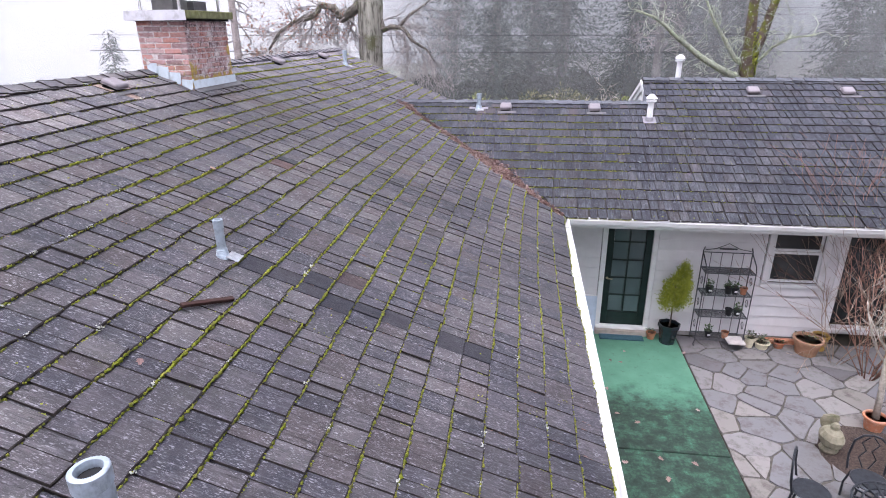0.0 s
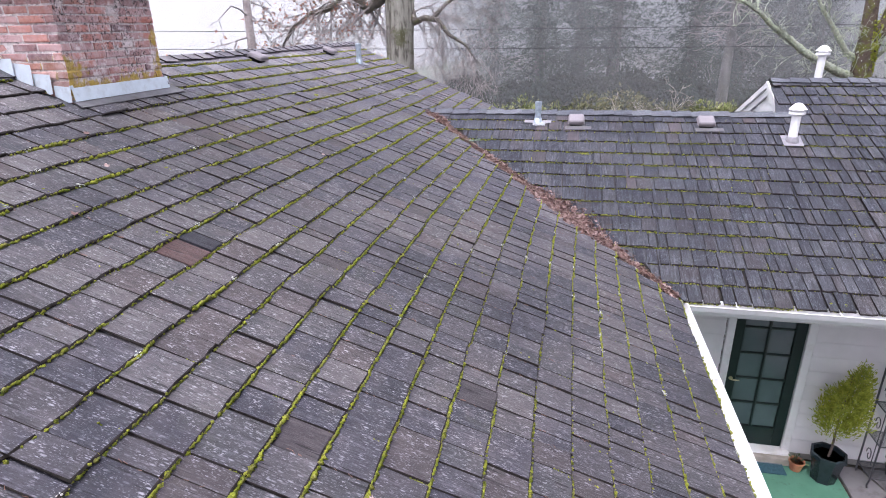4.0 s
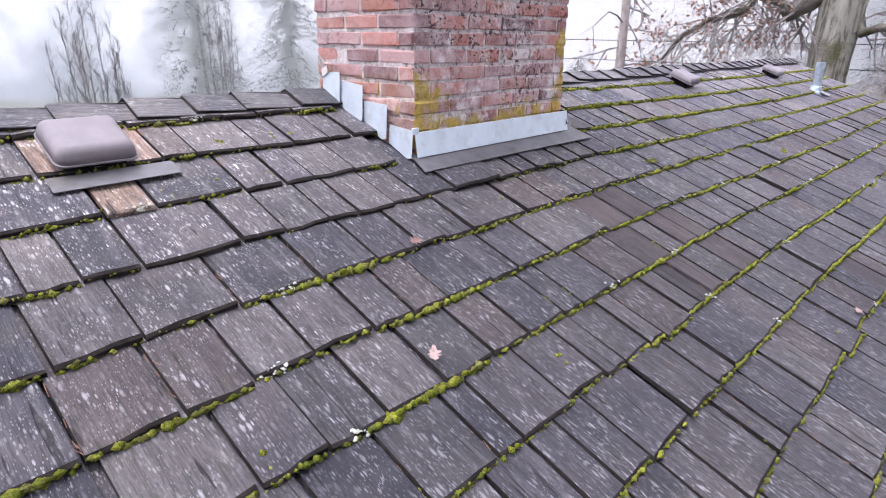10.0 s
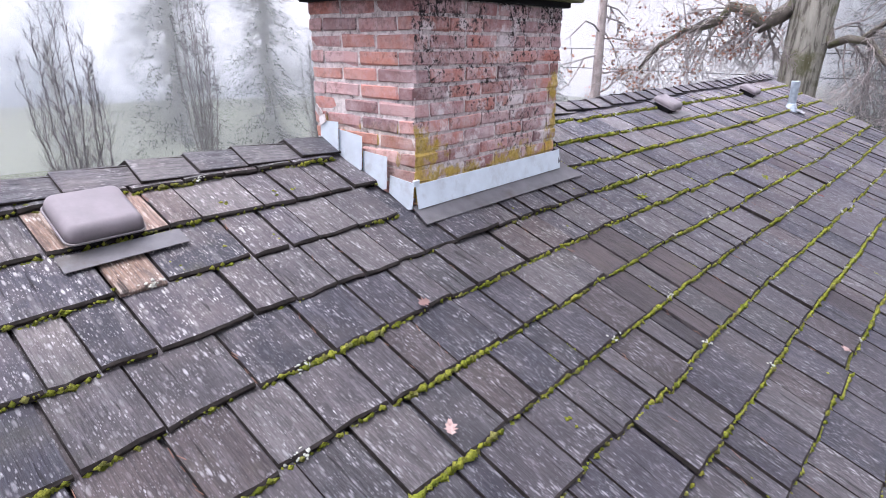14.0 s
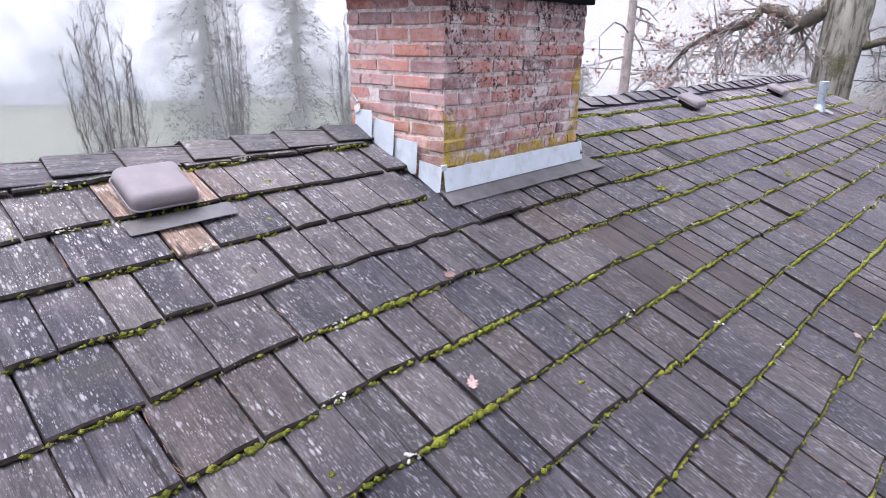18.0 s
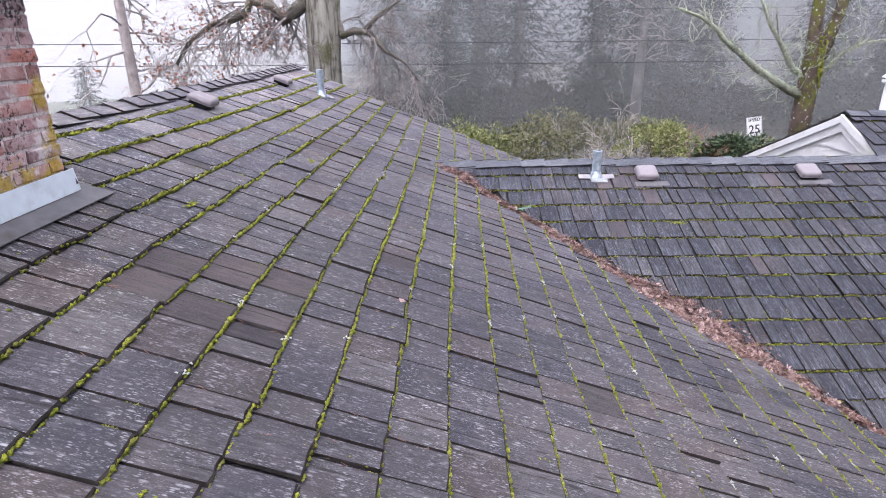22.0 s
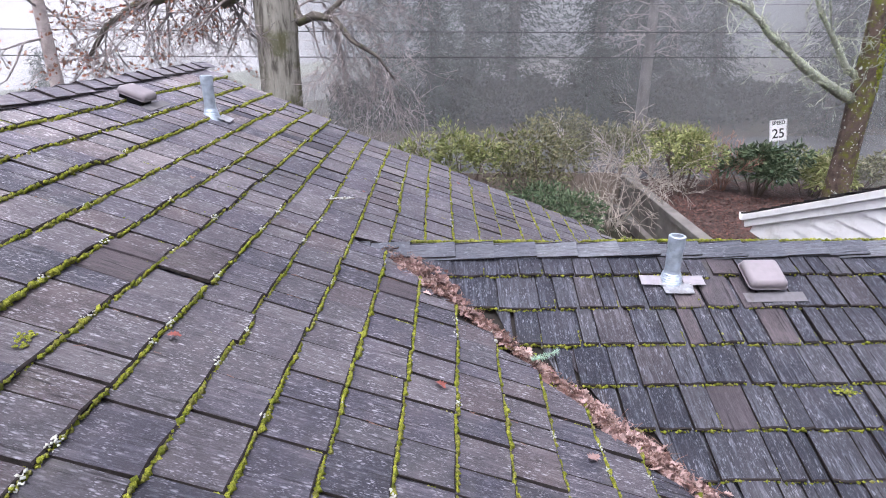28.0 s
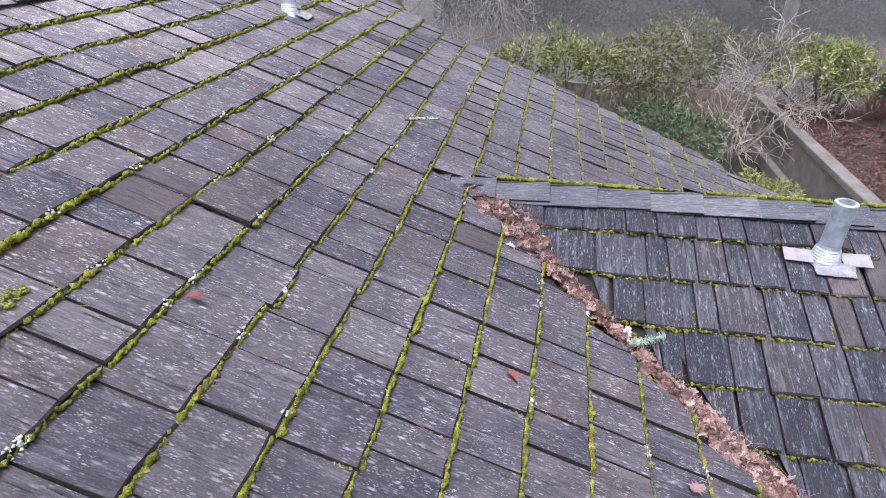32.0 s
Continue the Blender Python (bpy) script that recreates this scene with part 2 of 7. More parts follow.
m_boot = plain("pipe_flashing", (0.26, 0.245, 0.27), 0.55, 0.0, vary=0.15, scale=20, grime=(0.2, 0.188, 0.2))
# near-black colour for shade in throats, pipe mouths and under the cap
m_dark = plain("shade_black", (0.012, 0.012, 0.014), 0.9)
m_vent_white = plain("white_vent_paint", (0.85, 0.84, 0.85), 0.4, vary=0.03)


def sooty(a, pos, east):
    """Black speckled crust, most of it on the weather side; the mask thickens towards the top."""
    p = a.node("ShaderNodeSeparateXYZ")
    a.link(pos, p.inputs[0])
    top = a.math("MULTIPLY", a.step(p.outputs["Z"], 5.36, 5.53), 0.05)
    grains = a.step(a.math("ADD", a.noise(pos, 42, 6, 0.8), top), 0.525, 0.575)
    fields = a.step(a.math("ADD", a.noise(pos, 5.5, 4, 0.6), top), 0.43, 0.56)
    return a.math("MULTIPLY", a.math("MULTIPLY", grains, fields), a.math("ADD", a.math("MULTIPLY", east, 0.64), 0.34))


def brick_material():
    a = Mat("old_red_brick", 0.88, 0, 0.2)
    v = a.coord()
    geo = a.node("ShaderNodeNewGeometry")
    pos = geo.outputs["Position"]
    r = a.random()
    c = a.ramp(r, [(0.0, (0.38, 0.13, 0.09)), (0.22, (0.42, 0.18, 0.135)), (0.42, (0.26, 0.11, 0.095)), (0.62, (0.42, 0.23, 0.195)), (0.8, (0.17, 0.09, 0.085)), (1.0, (0.4, 0.155, 0.105))])
    c = a.mix(a.step(a.noise(v, 22, 5, 0.7), 0.5, 0.85), c, (0.2, 0.09, 0.07))
    c = a.mix(1.0, c, (1.3, 1.5, 1.72), "MULTIPLY")
    sep = a.node("ShaderNodeSeparateXYZ")
    a.link(geo.outputs["Normal"], sep.inputs[0])
    east = a.step(sep.outputs["X"], 0.3, 0.7)
    lime = a.math("MULTIPLY", a.step(a.noise(pos, 9, 7, 0.78), 0.42, 0.6), a.math("ADD", a.math("MULTIPLY", east, 0.3), 0.36))
    c = a.mix(lime, c, (0.62, 0.5, 0.51))
    c = a.mix(a.math("MULTIPLY", a.math("MULTIPLY", a.step(a.noise(pos, 5, 6, 0.72), 0.53, 0.6), a.math("ADD", east, 0.15)), 0.7), c, (0.76, 0.7, 0.71))
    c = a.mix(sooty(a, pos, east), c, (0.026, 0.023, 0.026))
    return a, v, pos, east, c


def lichen_over(a, pos, east, c):
    """Yellow crust that grows on the low courses and at the two weather corners."""
    p = a.node("ShaderNodeSeparateXYZ")
    a.link(pos, p.inputs[0])
    n = a.noise(pos, 11, 5, 0.7)
    low = a.math("MULTIPLY", a.step(p.outputs["Z"], 4.98, 4.82), 0.62)
    south = a.math("MULTIPLY", a.step(p.outputs["Y"], 7.75, 7.5), a.step(p.outputs["Z"], 5.08, 4.98))
    north = a.math("MULTIPLY", a.step(p.outputs["Y"], 8.44, 8.56), a.step(p.outputs["Z"], 5.32, 5.2))
    where = a.math("MAXIMUM", a.math("MAXIMUM", low, a.math("MULTIPLY", south, 0.9)), a.math("MULTIPLY", north, 0.66))
    mask = a.math("MULTIPLY", a.step(a.math("ADD", n, a.math("MULTIPLY", where, 0.5)), 0.72, 0.84), a.math("MINIMUM", a.math("ADD", east, 0.1), 1.0))
    mask = a.math("MULTIPLY", mask, a.step(where, 0.0, 0.3))
    crust = a.ramp(a.noise(pos, 38, 5, 0.75), [(0.35, (0.24, 0.17, 0.03)), (0.5, (0.46, 0.32, 0.035)), (0.66, (0.58, 0.43, 0.09))])
    return a.mix(a.math("MULTIPLY", mask, 0.82), c, crust)


def make_brick():
    a, v, pos, east, c = brick_material()
    a.color(lichen_over(a, pos, east, c)).bump(a.noise(v, 55, 5, 0.7), 0.7, 0.006)
    return a.m


def make_mortar():
    a = Mat("old_mortar", 0.95, 0, 0.1)
    geo = a.node("ShaderNodeNewGeometry")
    pos = geo.outputs["Position"]
    sep = a.node("ShaderNodeSeparateXYZ")
    a.link(geo.outputs["Normal"], sep.inputs[0])
    east = a.step(sep.outputs["X"], 0.3, 0.7)
    c = a.ramp(a.noise(pos, 30, 5, 0.7), [(0.32, (0.2, 0.17, 0.17)), (0.44, (0.5, 0.44, 0.435)), (0.6, (0.7, 0.63, 0.625))])
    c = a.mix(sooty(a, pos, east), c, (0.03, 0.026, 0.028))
    a.color(lichen_over(a, pos, east, c)).bump(a.noise(pos, 90, 4), 0.8, 0.006)
    return a.m


m_brick, m_mortar = make_brick(), make_mortar()

# ---- small mesh tools ----
def add_mesh(name, verts, faces, material, smooth=False):
    me = bpy.data.meshes.new(name)
    me.from_pydata([tuple(map(float, v)) for v in verts], [], [tuple(map(int, f)) for f in faces])
    if material:
        me.materials.append(material)
    if smooth:
        me.shade_smooth()
    me.update()
    return me


def thing(name, label, category, group="", kind="", at=(0, 0, 0)):
    """An Empty at the base of a thing, which carries its tags."""
    ob = new(name)
    ob.empty_display_size = 0.1
    ob.location = at
    return tagged(ob, label, category, group, kind)


def part(name, bm, material, parent=None, label="", smooth=False):
    """Links a bmesh or a mesh as one object under a thing or a part, in the parent's own space."""
    if isinstance(bm, bmesh.types.BMesh):
        me = bpy.data.meshes.new(name)
        bmesh.ops.recalc_face_normals(bm, faces=bm.faces)
        bm.to_mesh(me)
        bm.free()
        me.materials.append(material)
        if smooth:
            me.shade_smooth()
    else:
        me = bm
    ob = new(name, me)
    if parent:
        ob.parent = parent
    if label:
        ob["label"] = label
    return ob


def box(size, at=(0, 0, 0), bevel=0.004, segments=1, m=None):
    """A bevelled block, centred at at."""
    bm = bmesh.new()
    bmesh.ops.create_cube(bm, size=1, matrix=Matrix.Translation(at) @ Matrix.Diagonal((*size, 1)))
    if bevel:
        bmesh.ops.bevel(bm, geom=list(bm.edges), offset=bevel, segments=segments, affect="EDGES")
    if m is not None:
        bm.transform(m)
    return bm


def join(*bms):
    """Several bmeshes as one."""
    out = bmesh.new()
    for b in bms:
        me = bpy.data.meshes.new("tmp")
        b.to_mesh(me)
        b.free()
        out.from_mesh(me)
        bpy.data.meshes.remove(me)
    return out


def lathe(profile, sides=20, at=(0, 0, 0)):
    """A turned shape from (radius, height) pairs."""
    bm = bmesh.new()
    rings = []
    for r, z in profile:
        rings.append([bm.verts.new((at[0] + r * math.cos(2 * math.pi * i / sides), at[1] + r * math.sin(2 * math.pi * i / sides), at[2] + z)) for i in range(sides)])
    for a, b in zip(rings, rings[1:]):
        for i in range(sides):
            bm.faces.new((a[i], a[(i + 1) % sides], b[(i + 1) % sides], b[i]))
    for ring, flip in ((rings[0], True), (rings[-1], False)):
        bm.faces.new(ring[::-1] if flip else ring)
    return bm


def tube_data(points, radii, sides=6):
    """Vertices and faces of a tapered tube along points."""
    pts = [Vector(p) for p in points]
    verts, faces = [], []
    x = None
    for i, p in enumerate(pts):
        d = (pts[min(i + 1, len(pts) - 1)] - pts[max(i - 1, 0)]).normalized()
        if x is None:
            x = d.orthogonal().normalized()
        x = (x - d * x.dot(d))
        x = x.normalized() if x.length > 1e-6 else d.orthogonal().normalized()
        y = d.cross(x)
        for k in range(sides):
            a = 2 * math.pi * k / sides
            verts.append(tuple(p + radii[i] * (math.cos(a) * x + math.sin(a) * y)))
    for i in range(len(pts) - 1):
        for k in range(sides):
            a, b = i * sides + k, i * sides + (k + 1) % sides
            faces.append((a, b, b + sides, a + sides))
    faces.append(tuple(range(sides))[::-1])
    faces.append(tuple((len(pts) - 1) * sides + k for k in range(sides)))
    return verts, faces


class Pile:
    """Many small pieces gathered into one mesh."""

    def __init__(self):
        self.v, self.f, self.n = [], [], 0

    def add(self, verts, faces):
        verts = np.asarray(verts, float)
        self.v.append(verts)
        n = self.n
        self.f += [tuple(i + n for i in f) for f in faces]
        self.n += len(verts)

    def mesh(self, name, material, smooth=False):
        v = np.concatenate(self.v) if self.v else np.zeros((0, 3))
        return add_mesh(name, v.tolist(), self.f, material, smooth)


def tube(points, radii, sides=6):
    bm = bmesh.new()
    v, f = tube_data(points, radii if isinstance(radii, (list, tuple)) else [radii] * len(points), sides)
    vs = [bm.verts.new(p) for p in v]
    for q in f:
        bm.faces.new([vs[i] for i in q])
    return bm


def prism(outline, depth, m=None):
    """An outline in x, y, thickened along z."""
    bm = bmesh.new()
    lo = [bm.verts.new((x, y, 0)) for x, y in outline]
    hi = [bm.verts.new((x, y, depth)) for x, y in outline]
    bm.faces.new(lo[::-1])
    bm.faces.new(hi)
    for i in range(len(lo)):
        j = (i + 1) % len(lo)
        bm.faces.new((lo[i], lo[j], hi[j], hi[i]))
    if m is not None:
        bm.transform(m)
    return bm

# ---- the house: plan in metres ----
EAVE_X, EAVE_Z, PITCH = 0.653, 2.542, 0.422       # main slope, which falls to the east
RIDGE_X = -5.016
RIDGE_Z = EAVE_Z + PITCH * (EAVE_X - RIDGE_X)
GABLE_Y, SOUTH_Y = 15.5, -5.0
W_EAVE_Y, W_PITCH, W_RIDGE_Y = 9.2, 0.437, 12.52  # wing slope, which falls to the south
W_RIDGE_Z = EAVE_Z + W_PITCH * (W_RIDGE_Y - W_EAVE_Y)
H_WEST_X, H_RIDGE_Y, H_EAST_X = 2.45, 13.42, 13.0  # higher end of the wing
H_RIDGE_Z = EAVE_Z + W_PITCH * (H_RIDGE_Y - W_EAVE_Y)


def slope_frame(origin, along, up):
    """Local x along the eave, y up the slope, z out of it."""
    u, v = Vector(along).normalized(), Vector(up).normalized()
    n = u.cross(v)
    return Matrix(((u.x, v.x, n.x, origin[0]), (u.y, v.y, n.y, origin[1]), (u.z, v.z, n.z, origin[2]), (0, 0, 0, 1)))


F_MAIN = slope_frame((EAVE_X, 0, EAVE_Z), (0, 1, 0), (-1, 0, PITCH))
F_WEST = slope_frame((2 * RIDGE_X - EAVE_X, 0, EAVE_Z), (0, -1, 0), (1, 0, PITCH))
F_WING = slope_frame((0, W_EAVE_Y, EAVE_Z), (1, 0, 0), (0, 1, W_PITCH))
F_BACK = slope_frame((0, 2 * W_RIDGE_Y - W_EAVE_Y, EAVE_Z), (-1, 0, 0), (0, -1, W_PITCH))
F_HBACK = slope_frame((0, 2 * H_RIDGE_Y - W_EAVE_Y, EAVE_Z), (-1, 0, 0), (0, -1, W_PITCH))
COS_M, COS_W = 1 / math.hypot(1, PITCH), 1 / math.hypot(1, W_PITCH)
V_RIDGE = (EAVE_X - RIDGE_X) / COS_M
V_WRIDGE, V_HRIDGE = (W_RIDGE_Y - W_EAVE_Y) / COS_W, (H_RIDGE_Y - W_EAVE_Y) / COS_W

# ---- wooden shakes ----
EXPO, LIFT = 0.2395, 0.039
WIDTHS = (0.085, 0.11, 0.135, 0.16, 0.185, 0.21, 0.24, 0.275)
SHAKE_FACES = [(4 * r + c, 4 * r + c + 1, 4 * r + c + 5, 4 * r + c + 4) for r in range(3) for c in range(3)]
SHAKE_FACES += [(0, 4, 8), (0, 8, 12), (3, 15, 11), (3, 11, 7), (1, 0, 12, 13), (2, 1, 13, 14), (3, 2, 14, 15)]
rng = np.random.default_rng(7)


def shake_verts(width, expo, lift=LIFT):
    """A split wedge, butt at y = 0: rough butt edge, worn upper arris, thin tip."""
    length = expo * 2.04
    rows = []
    wob = rng.normal(0, 0.003, 4)
    butt = lift * rng.uniform(0.4, 0.6)
    skew, cup = rng.normal(0, 0.0024), rng.normal(0, 0.0015)
    for c in range(4):
        rows.append((width * (c / 3 - 0.5), wob[c], lift - butt))
    for c in range(4):
        x = width * (c / 3 - 0.5)
        rows.append((x * 0.995, wob[c] * 1.2 - 0.001, lift - 0.005 - abs(rng.normal(0, 0.0016))))
    for c in range(4):
        rows.append((width * (c / 3 - 0.5) * 0.985, 0.007 + wob[c], lift + rng.normal(0, 0.0012)))
    for c in range(4):
        rows.append((width * (c / 3 - 0.5), length, 0.002))
    rows = np.array(rows)
    side = rows[:12, 0] / (width / 2)
    rows[:12, 2] += skew * side + cup * (side * side - 0.5)
    return rows


KINDS = 6


def templates(expo):
    return {w: [shake_verts(w, expo) for _ in range(KINDS)] for w in WIDTHS}


def darken_edges(me):
    """Gives the butt and the split sides of each shake the dark material with painted shade."""
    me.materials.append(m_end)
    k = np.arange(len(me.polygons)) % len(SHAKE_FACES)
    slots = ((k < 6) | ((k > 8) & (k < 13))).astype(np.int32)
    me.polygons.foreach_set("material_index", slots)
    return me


def lay(frame_m, name, label, material, expo, courses, u_range, keep, near, cap=300, base=-0.031, limits=None, drift=None, special=None, seed=3, top=None, odds=(0.06, 0.13, 0.19, 0.2, 0.17, 0.13, 0.08, 0.04), joint=0.95, broad=None):
    """Lays courses of shakes. Those in the near stretch are parts, the rest one mesh. Returns the roof object and the butt lines."""
    r = np.random.default_rng(seed)
    tpl = templates(expo)
    shared = {(w, i): darken_edges(add_mesh("shake", t, SHAKE_FACES, material)) for w in WIDTHS for i, t in enumerate(tpl[w])}
    roof = new(name)
    roof.matrix_world = frame_m
    tagged(roof, label, "roof", kind="structure")
    rest, count, butts = Pile(), 0, []
    picked = []
    for k, v0 in enumerate(courses):
        u = u_range[0] + r.uniform(-0.1, 0)
        while u < u_range[1]:
            w = WIDTHS[int(r.choice(8, p=broad if broad and u > 8.6 else odds))]
            gap = r.choice((0.005, 0.009, 0.014, 0.022), p=(0.25, 0.35, 0.28, 0.12)) * joint
            c = u + w / 2
            u += w + gap
            vv = v0 + (drift(c) if drift else 0)
            slip = r.normal(0, 0.0034) - (0.018 if r.random() < 0.025 else 0)
            lift = base + abs(r.normal(0, 0.0025)) + (0.009 if r.random() < 0.04 else 0)
            turn = r.normal(0, 0.006) + (math.atan((drift(c + 0.05) - drift(c - 0.05)) / 0.1) if drift else 0)
            i = int(r.integers(KINDS))
            if not keep(c, vv + expo * 0.5):
                continue
            butts.append((c, w, vv + slip, lift))
            m = Matrix.Translation((c, vv + slip, lift)) @ Matrix.Rotation(turn, 4, "Z")
            own = special(c, vv) if special else None
            t = tpl[w][i]
            cs, sn = math.cos(turn), math.sin(turn)
            q = np.stack([c + t[:, 0] * cs - t[:, 1] * sn, vv + slip + t[:, 0] * sn + t[:, 1] * cs, lift + t[:, 2]], 1)
            cut = False
            if limits:
                lo, hi = limits(q[:, 1], c)
                cut = bool((q[:, 0] < lo).any() or (q[:, 0] > hi).any())
                q[:, 0] = np.clip(q[:, 0], lo, hi)
            if top is not None:
                cut = cut or bool((q[:, 1] > top(c)).any())
                q[:, 1] = np.minimum(q[:, 1], top(c))
            if cut and own is not None:
                me = add_mesh("shake", q - np.array((c, vv + slip, lift)), SHAKE_FACES, own)
                picked.append((darken_edges(me), Matrix.Translation((c, vv + slip, lift))))
            elif not cut and (own is not None or (near(c, vv) and count < cap)):
                me = shared[(w, i)]
                if own is not None:
                    me = me.copy()
                    me.materials.clear()
                    me.materials.append(own)
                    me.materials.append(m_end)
                else:
                    count += 1
                picked.append((me, m))
            else:
                rest.add(q, SHAKE_FACES)
    return roof, rest, picked, butts


def finish_roof(roof, rest, picked, material, label):
    ob = part("shakes", darken_edges(rest.mesh("shakes", material)), material, roof)
    tagged(ob, label, kind="stuff")
    for me, m in picked:
        s = new("shake", me)
        s.parent = roof
        s.matrix_basis = m


def valley_y(x):
    """Where the main slope meets the wing's front slope."""
    return W_EAVE_Y + (EAVE_X - x) * PITCH / W_PITCH


def main_keep(u, v):
    x = EAVE_X - v * COS_M
    if 7.45 < u < 8.62 and -5.12 < x < -4.42:
        return False
    return not (x > -2.77 and valley_y(x) + 0.1 < u < 2 * W_RIDGE_Y - valley_y(x) - 0.1) and u < GABLE_Y


def main_limits(v, c):
    x = EAVE_X - v * COS_M
    y = W_EAVE_Y + (EAVE_X - x) * PITCH / W_PITCH
    if c > W_RIDGE_Y:
        return np.where(x > -2.77, 2 * W_RIDGE_Y - y, -99), np.full(len(v), GABLE_Y + 0.03)
    return np.full(len(v), -99.0), np.where(x > -2.77, y - 0.02, GABLE_Y + 0.03)


def wing_keep(u, v):
    y = W_EAVE_Y + v * COS_W
    x = EAVE_X - (y - W_EAVE_Y) * W_PITCH / PITCH
    return u > x - 0.1 and (v < V_WRIDGE - 0.05 or u > H_WEST_X)


def wing_limits(v, c):
    y = W_EAVE_Y + v * COS_W
    x = EAVE_X - (y - W_EAVE_Y) * W_PITCH / PITCH
    lo = np.maximum(x + 0.03, -2.76)
    return np.where((v > V_WRIDGE + 0.3) & (c > H_WEST_X), H_WEST_X - 0.02, lo), np.full(len(v), 99.0)


DRIFT_Y = (-5, 2.5, 5.0, 6.5, 7.5, 8.5, 9.5, 10.5, 11.7, 13.0, 15.5)
DRIFT = (0.0, 0.0, 0.12, 0.17, 0.15, 0.07, -0.06, -0.2, -0.4, -0.49, -0.6)


def main_drift(u):
    """The courses run slightly out of true with the eave."""
    return EXPO * float(np.interp(u, DRIFT_Y, DRIFT)) + 0.004 * math.sin(u * 2.3)


MAIN_COURSES = [-0.03 + EXPO * k for k in range(int((V_RIDGE - 0.03) / EXPO) + 1)]
WING_EXPO = 0.26
WING_COURSES = [-0.035 + WING_EXPO * k for k in range(int((V_HRIDGE - 0.02) / WING_EXPO) + 1)]


DARK_SPOTS = ((-2.04, 4.04), (-1.8, 4.11), (-1.58, 4.2), (-1.68, 3.98), (-1.3, 4.06), (-0.97, 4.11), (-0.66, 4.11), (-0.24, 4.07), (-1.5, 3.9), (-1.12, 4.0),
              (-1.7, 7.23), (-1.69, 7.0), (-3.71, 14.19), (-4.08, 14.26), (-3.48, 14.28), (-2.8, 6.42))
BLEACHED = ((-4.75, 6.16), (-4.72, 6.47), (-4.5, 6.36))
PLUM = ((-3.95, 8.15), (-3.9, 8.35), (-3.72, 8.1), (-3.7, 8.42), (-3.5, 8.2), (-3.48, 8.5), (-1.6, 5.3), (-2.9, 9.3), (-3.4, 8.0), (-2.2, 6.9), (-4.3, 9.6), (-1.9, 8.4), (-3.75, 11.3), (-2.6, 12.0), (-1.0, 6.2))
WING_PLUM = ((-0.97, 11.93), (-0.96, 11.7), (-0.96, 12.08), (-0.7, 12.2), (-0.56, 12.42), (-0.58, 12.15), (-0.5, 11.93), (-0.92, 11.45), (0.9, 12.1), (1.6, 11.6), (2.0, 12.3), (0.3, 11.0))
RED_SPOTS = ((-1.36, 4.41), (-3.04, 6.2), (-3.02, 6.33), (-2.82, 6.22))
WING_SPOTS = ((-0.98, 11.77), (-1.04, 11.6), (-0.95, 11.38), (-1.5, 11.44), (-1.2, 11.15), (-0.1, 11.2))


def patch(spots, x, y, ru, rv):
    return any(abs(y - b) < ru and abs(x - a) < rv for a, b in spots)


def main_special(u, v):
    """Newer, darker shakes below the near vent pipe, and a few reddish split ones."""
    x = EAVE_X - (v + 0.12) * COS_M
    if patch(BLEACHED, x, u, 0.075, 0.115):
        return m_shake_bleach
    if patch(RED_SPOTS, x, u, 0.055, 0.11):
        return m_shake_red
    if patch(PLUM, x, u, 0.09, 0.11):
        return m_shake_plum
    return m_shake_new if patch(DARK_SPOTS, x, u, 0.09, 0.11) else None


def wing_special(u, v):
    if patch(WING_PLUM, u, W_EAVE_Y + (v + 0.13) * COS_W, 0.13, 0.07):
        return m_shake_plum
    return m_shake_new if patch(WING_SPOTS, W_EAVE_Y + (v + 0.13) * COS_W, u, 0.12, 0.06) and u < 2 else None


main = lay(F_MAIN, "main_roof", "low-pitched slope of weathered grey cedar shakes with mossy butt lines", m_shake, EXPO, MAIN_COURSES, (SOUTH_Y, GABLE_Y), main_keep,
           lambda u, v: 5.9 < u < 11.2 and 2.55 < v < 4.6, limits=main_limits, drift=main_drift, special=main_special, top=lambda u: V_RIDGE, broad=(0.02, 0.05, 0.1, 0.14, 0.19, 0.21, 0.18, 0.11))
wing = lay(F_WING, "wing_roof", "slope of bluish-grey weathered cedar shakes with thin moss lines", m_shake_wing, WING_EXPO, WING_COURSES, (-2.9, H_EAST_X), wing_keep,
           lambda u, v: -2.9 < u < 1.9 and 1.2 < v < 3.6, limits=wing_limits, special=wing_special, odds=(0.14, 0.22, 0.24, 0.18, 0.12, 0.06, 0.03, 0.01), joint=1.4, seed=5, top=lambda u: V_HRIDGE if u > H_WEST_X else V_WRIDGE)
west = lay(F_WEST, "west_roof", "far slope of weathered grey cedar shakes", m_shake, EXPO, MAIN_COURSES, (-GABLE_Y, -SOUTH_Y),
           lambda u, v: not (7.45 < -u < 8.62 and v > V_RIDGE - 0.12), lambda u, v: False, seed=8, top=lambda u: V_RIDGE)
back = lay(F_BACK, "wing_back_roof", "hidden back slope of bluish-grey cedar shakes, mossy at the ridge", m_shake_wing, WING_EXPO, [c for c in WING_COURSES if c < V_WRIDGE - 0.08], (-H_WEST_X - 0.3, 2.9),
           lambda u, v: -u > EAVE_X - (v * COS_W) * W_PITCH / PITCH + 0.05, lambda u, v: False, seed=9, top=lambda u: V_WRIDGE,
           limits=lambda v, c: (np.full(len(v), -99.0), np.minimum(-(EAVE_X - v * COS_W * W_PITCH / PITCH) + 0.02, 2.74)))
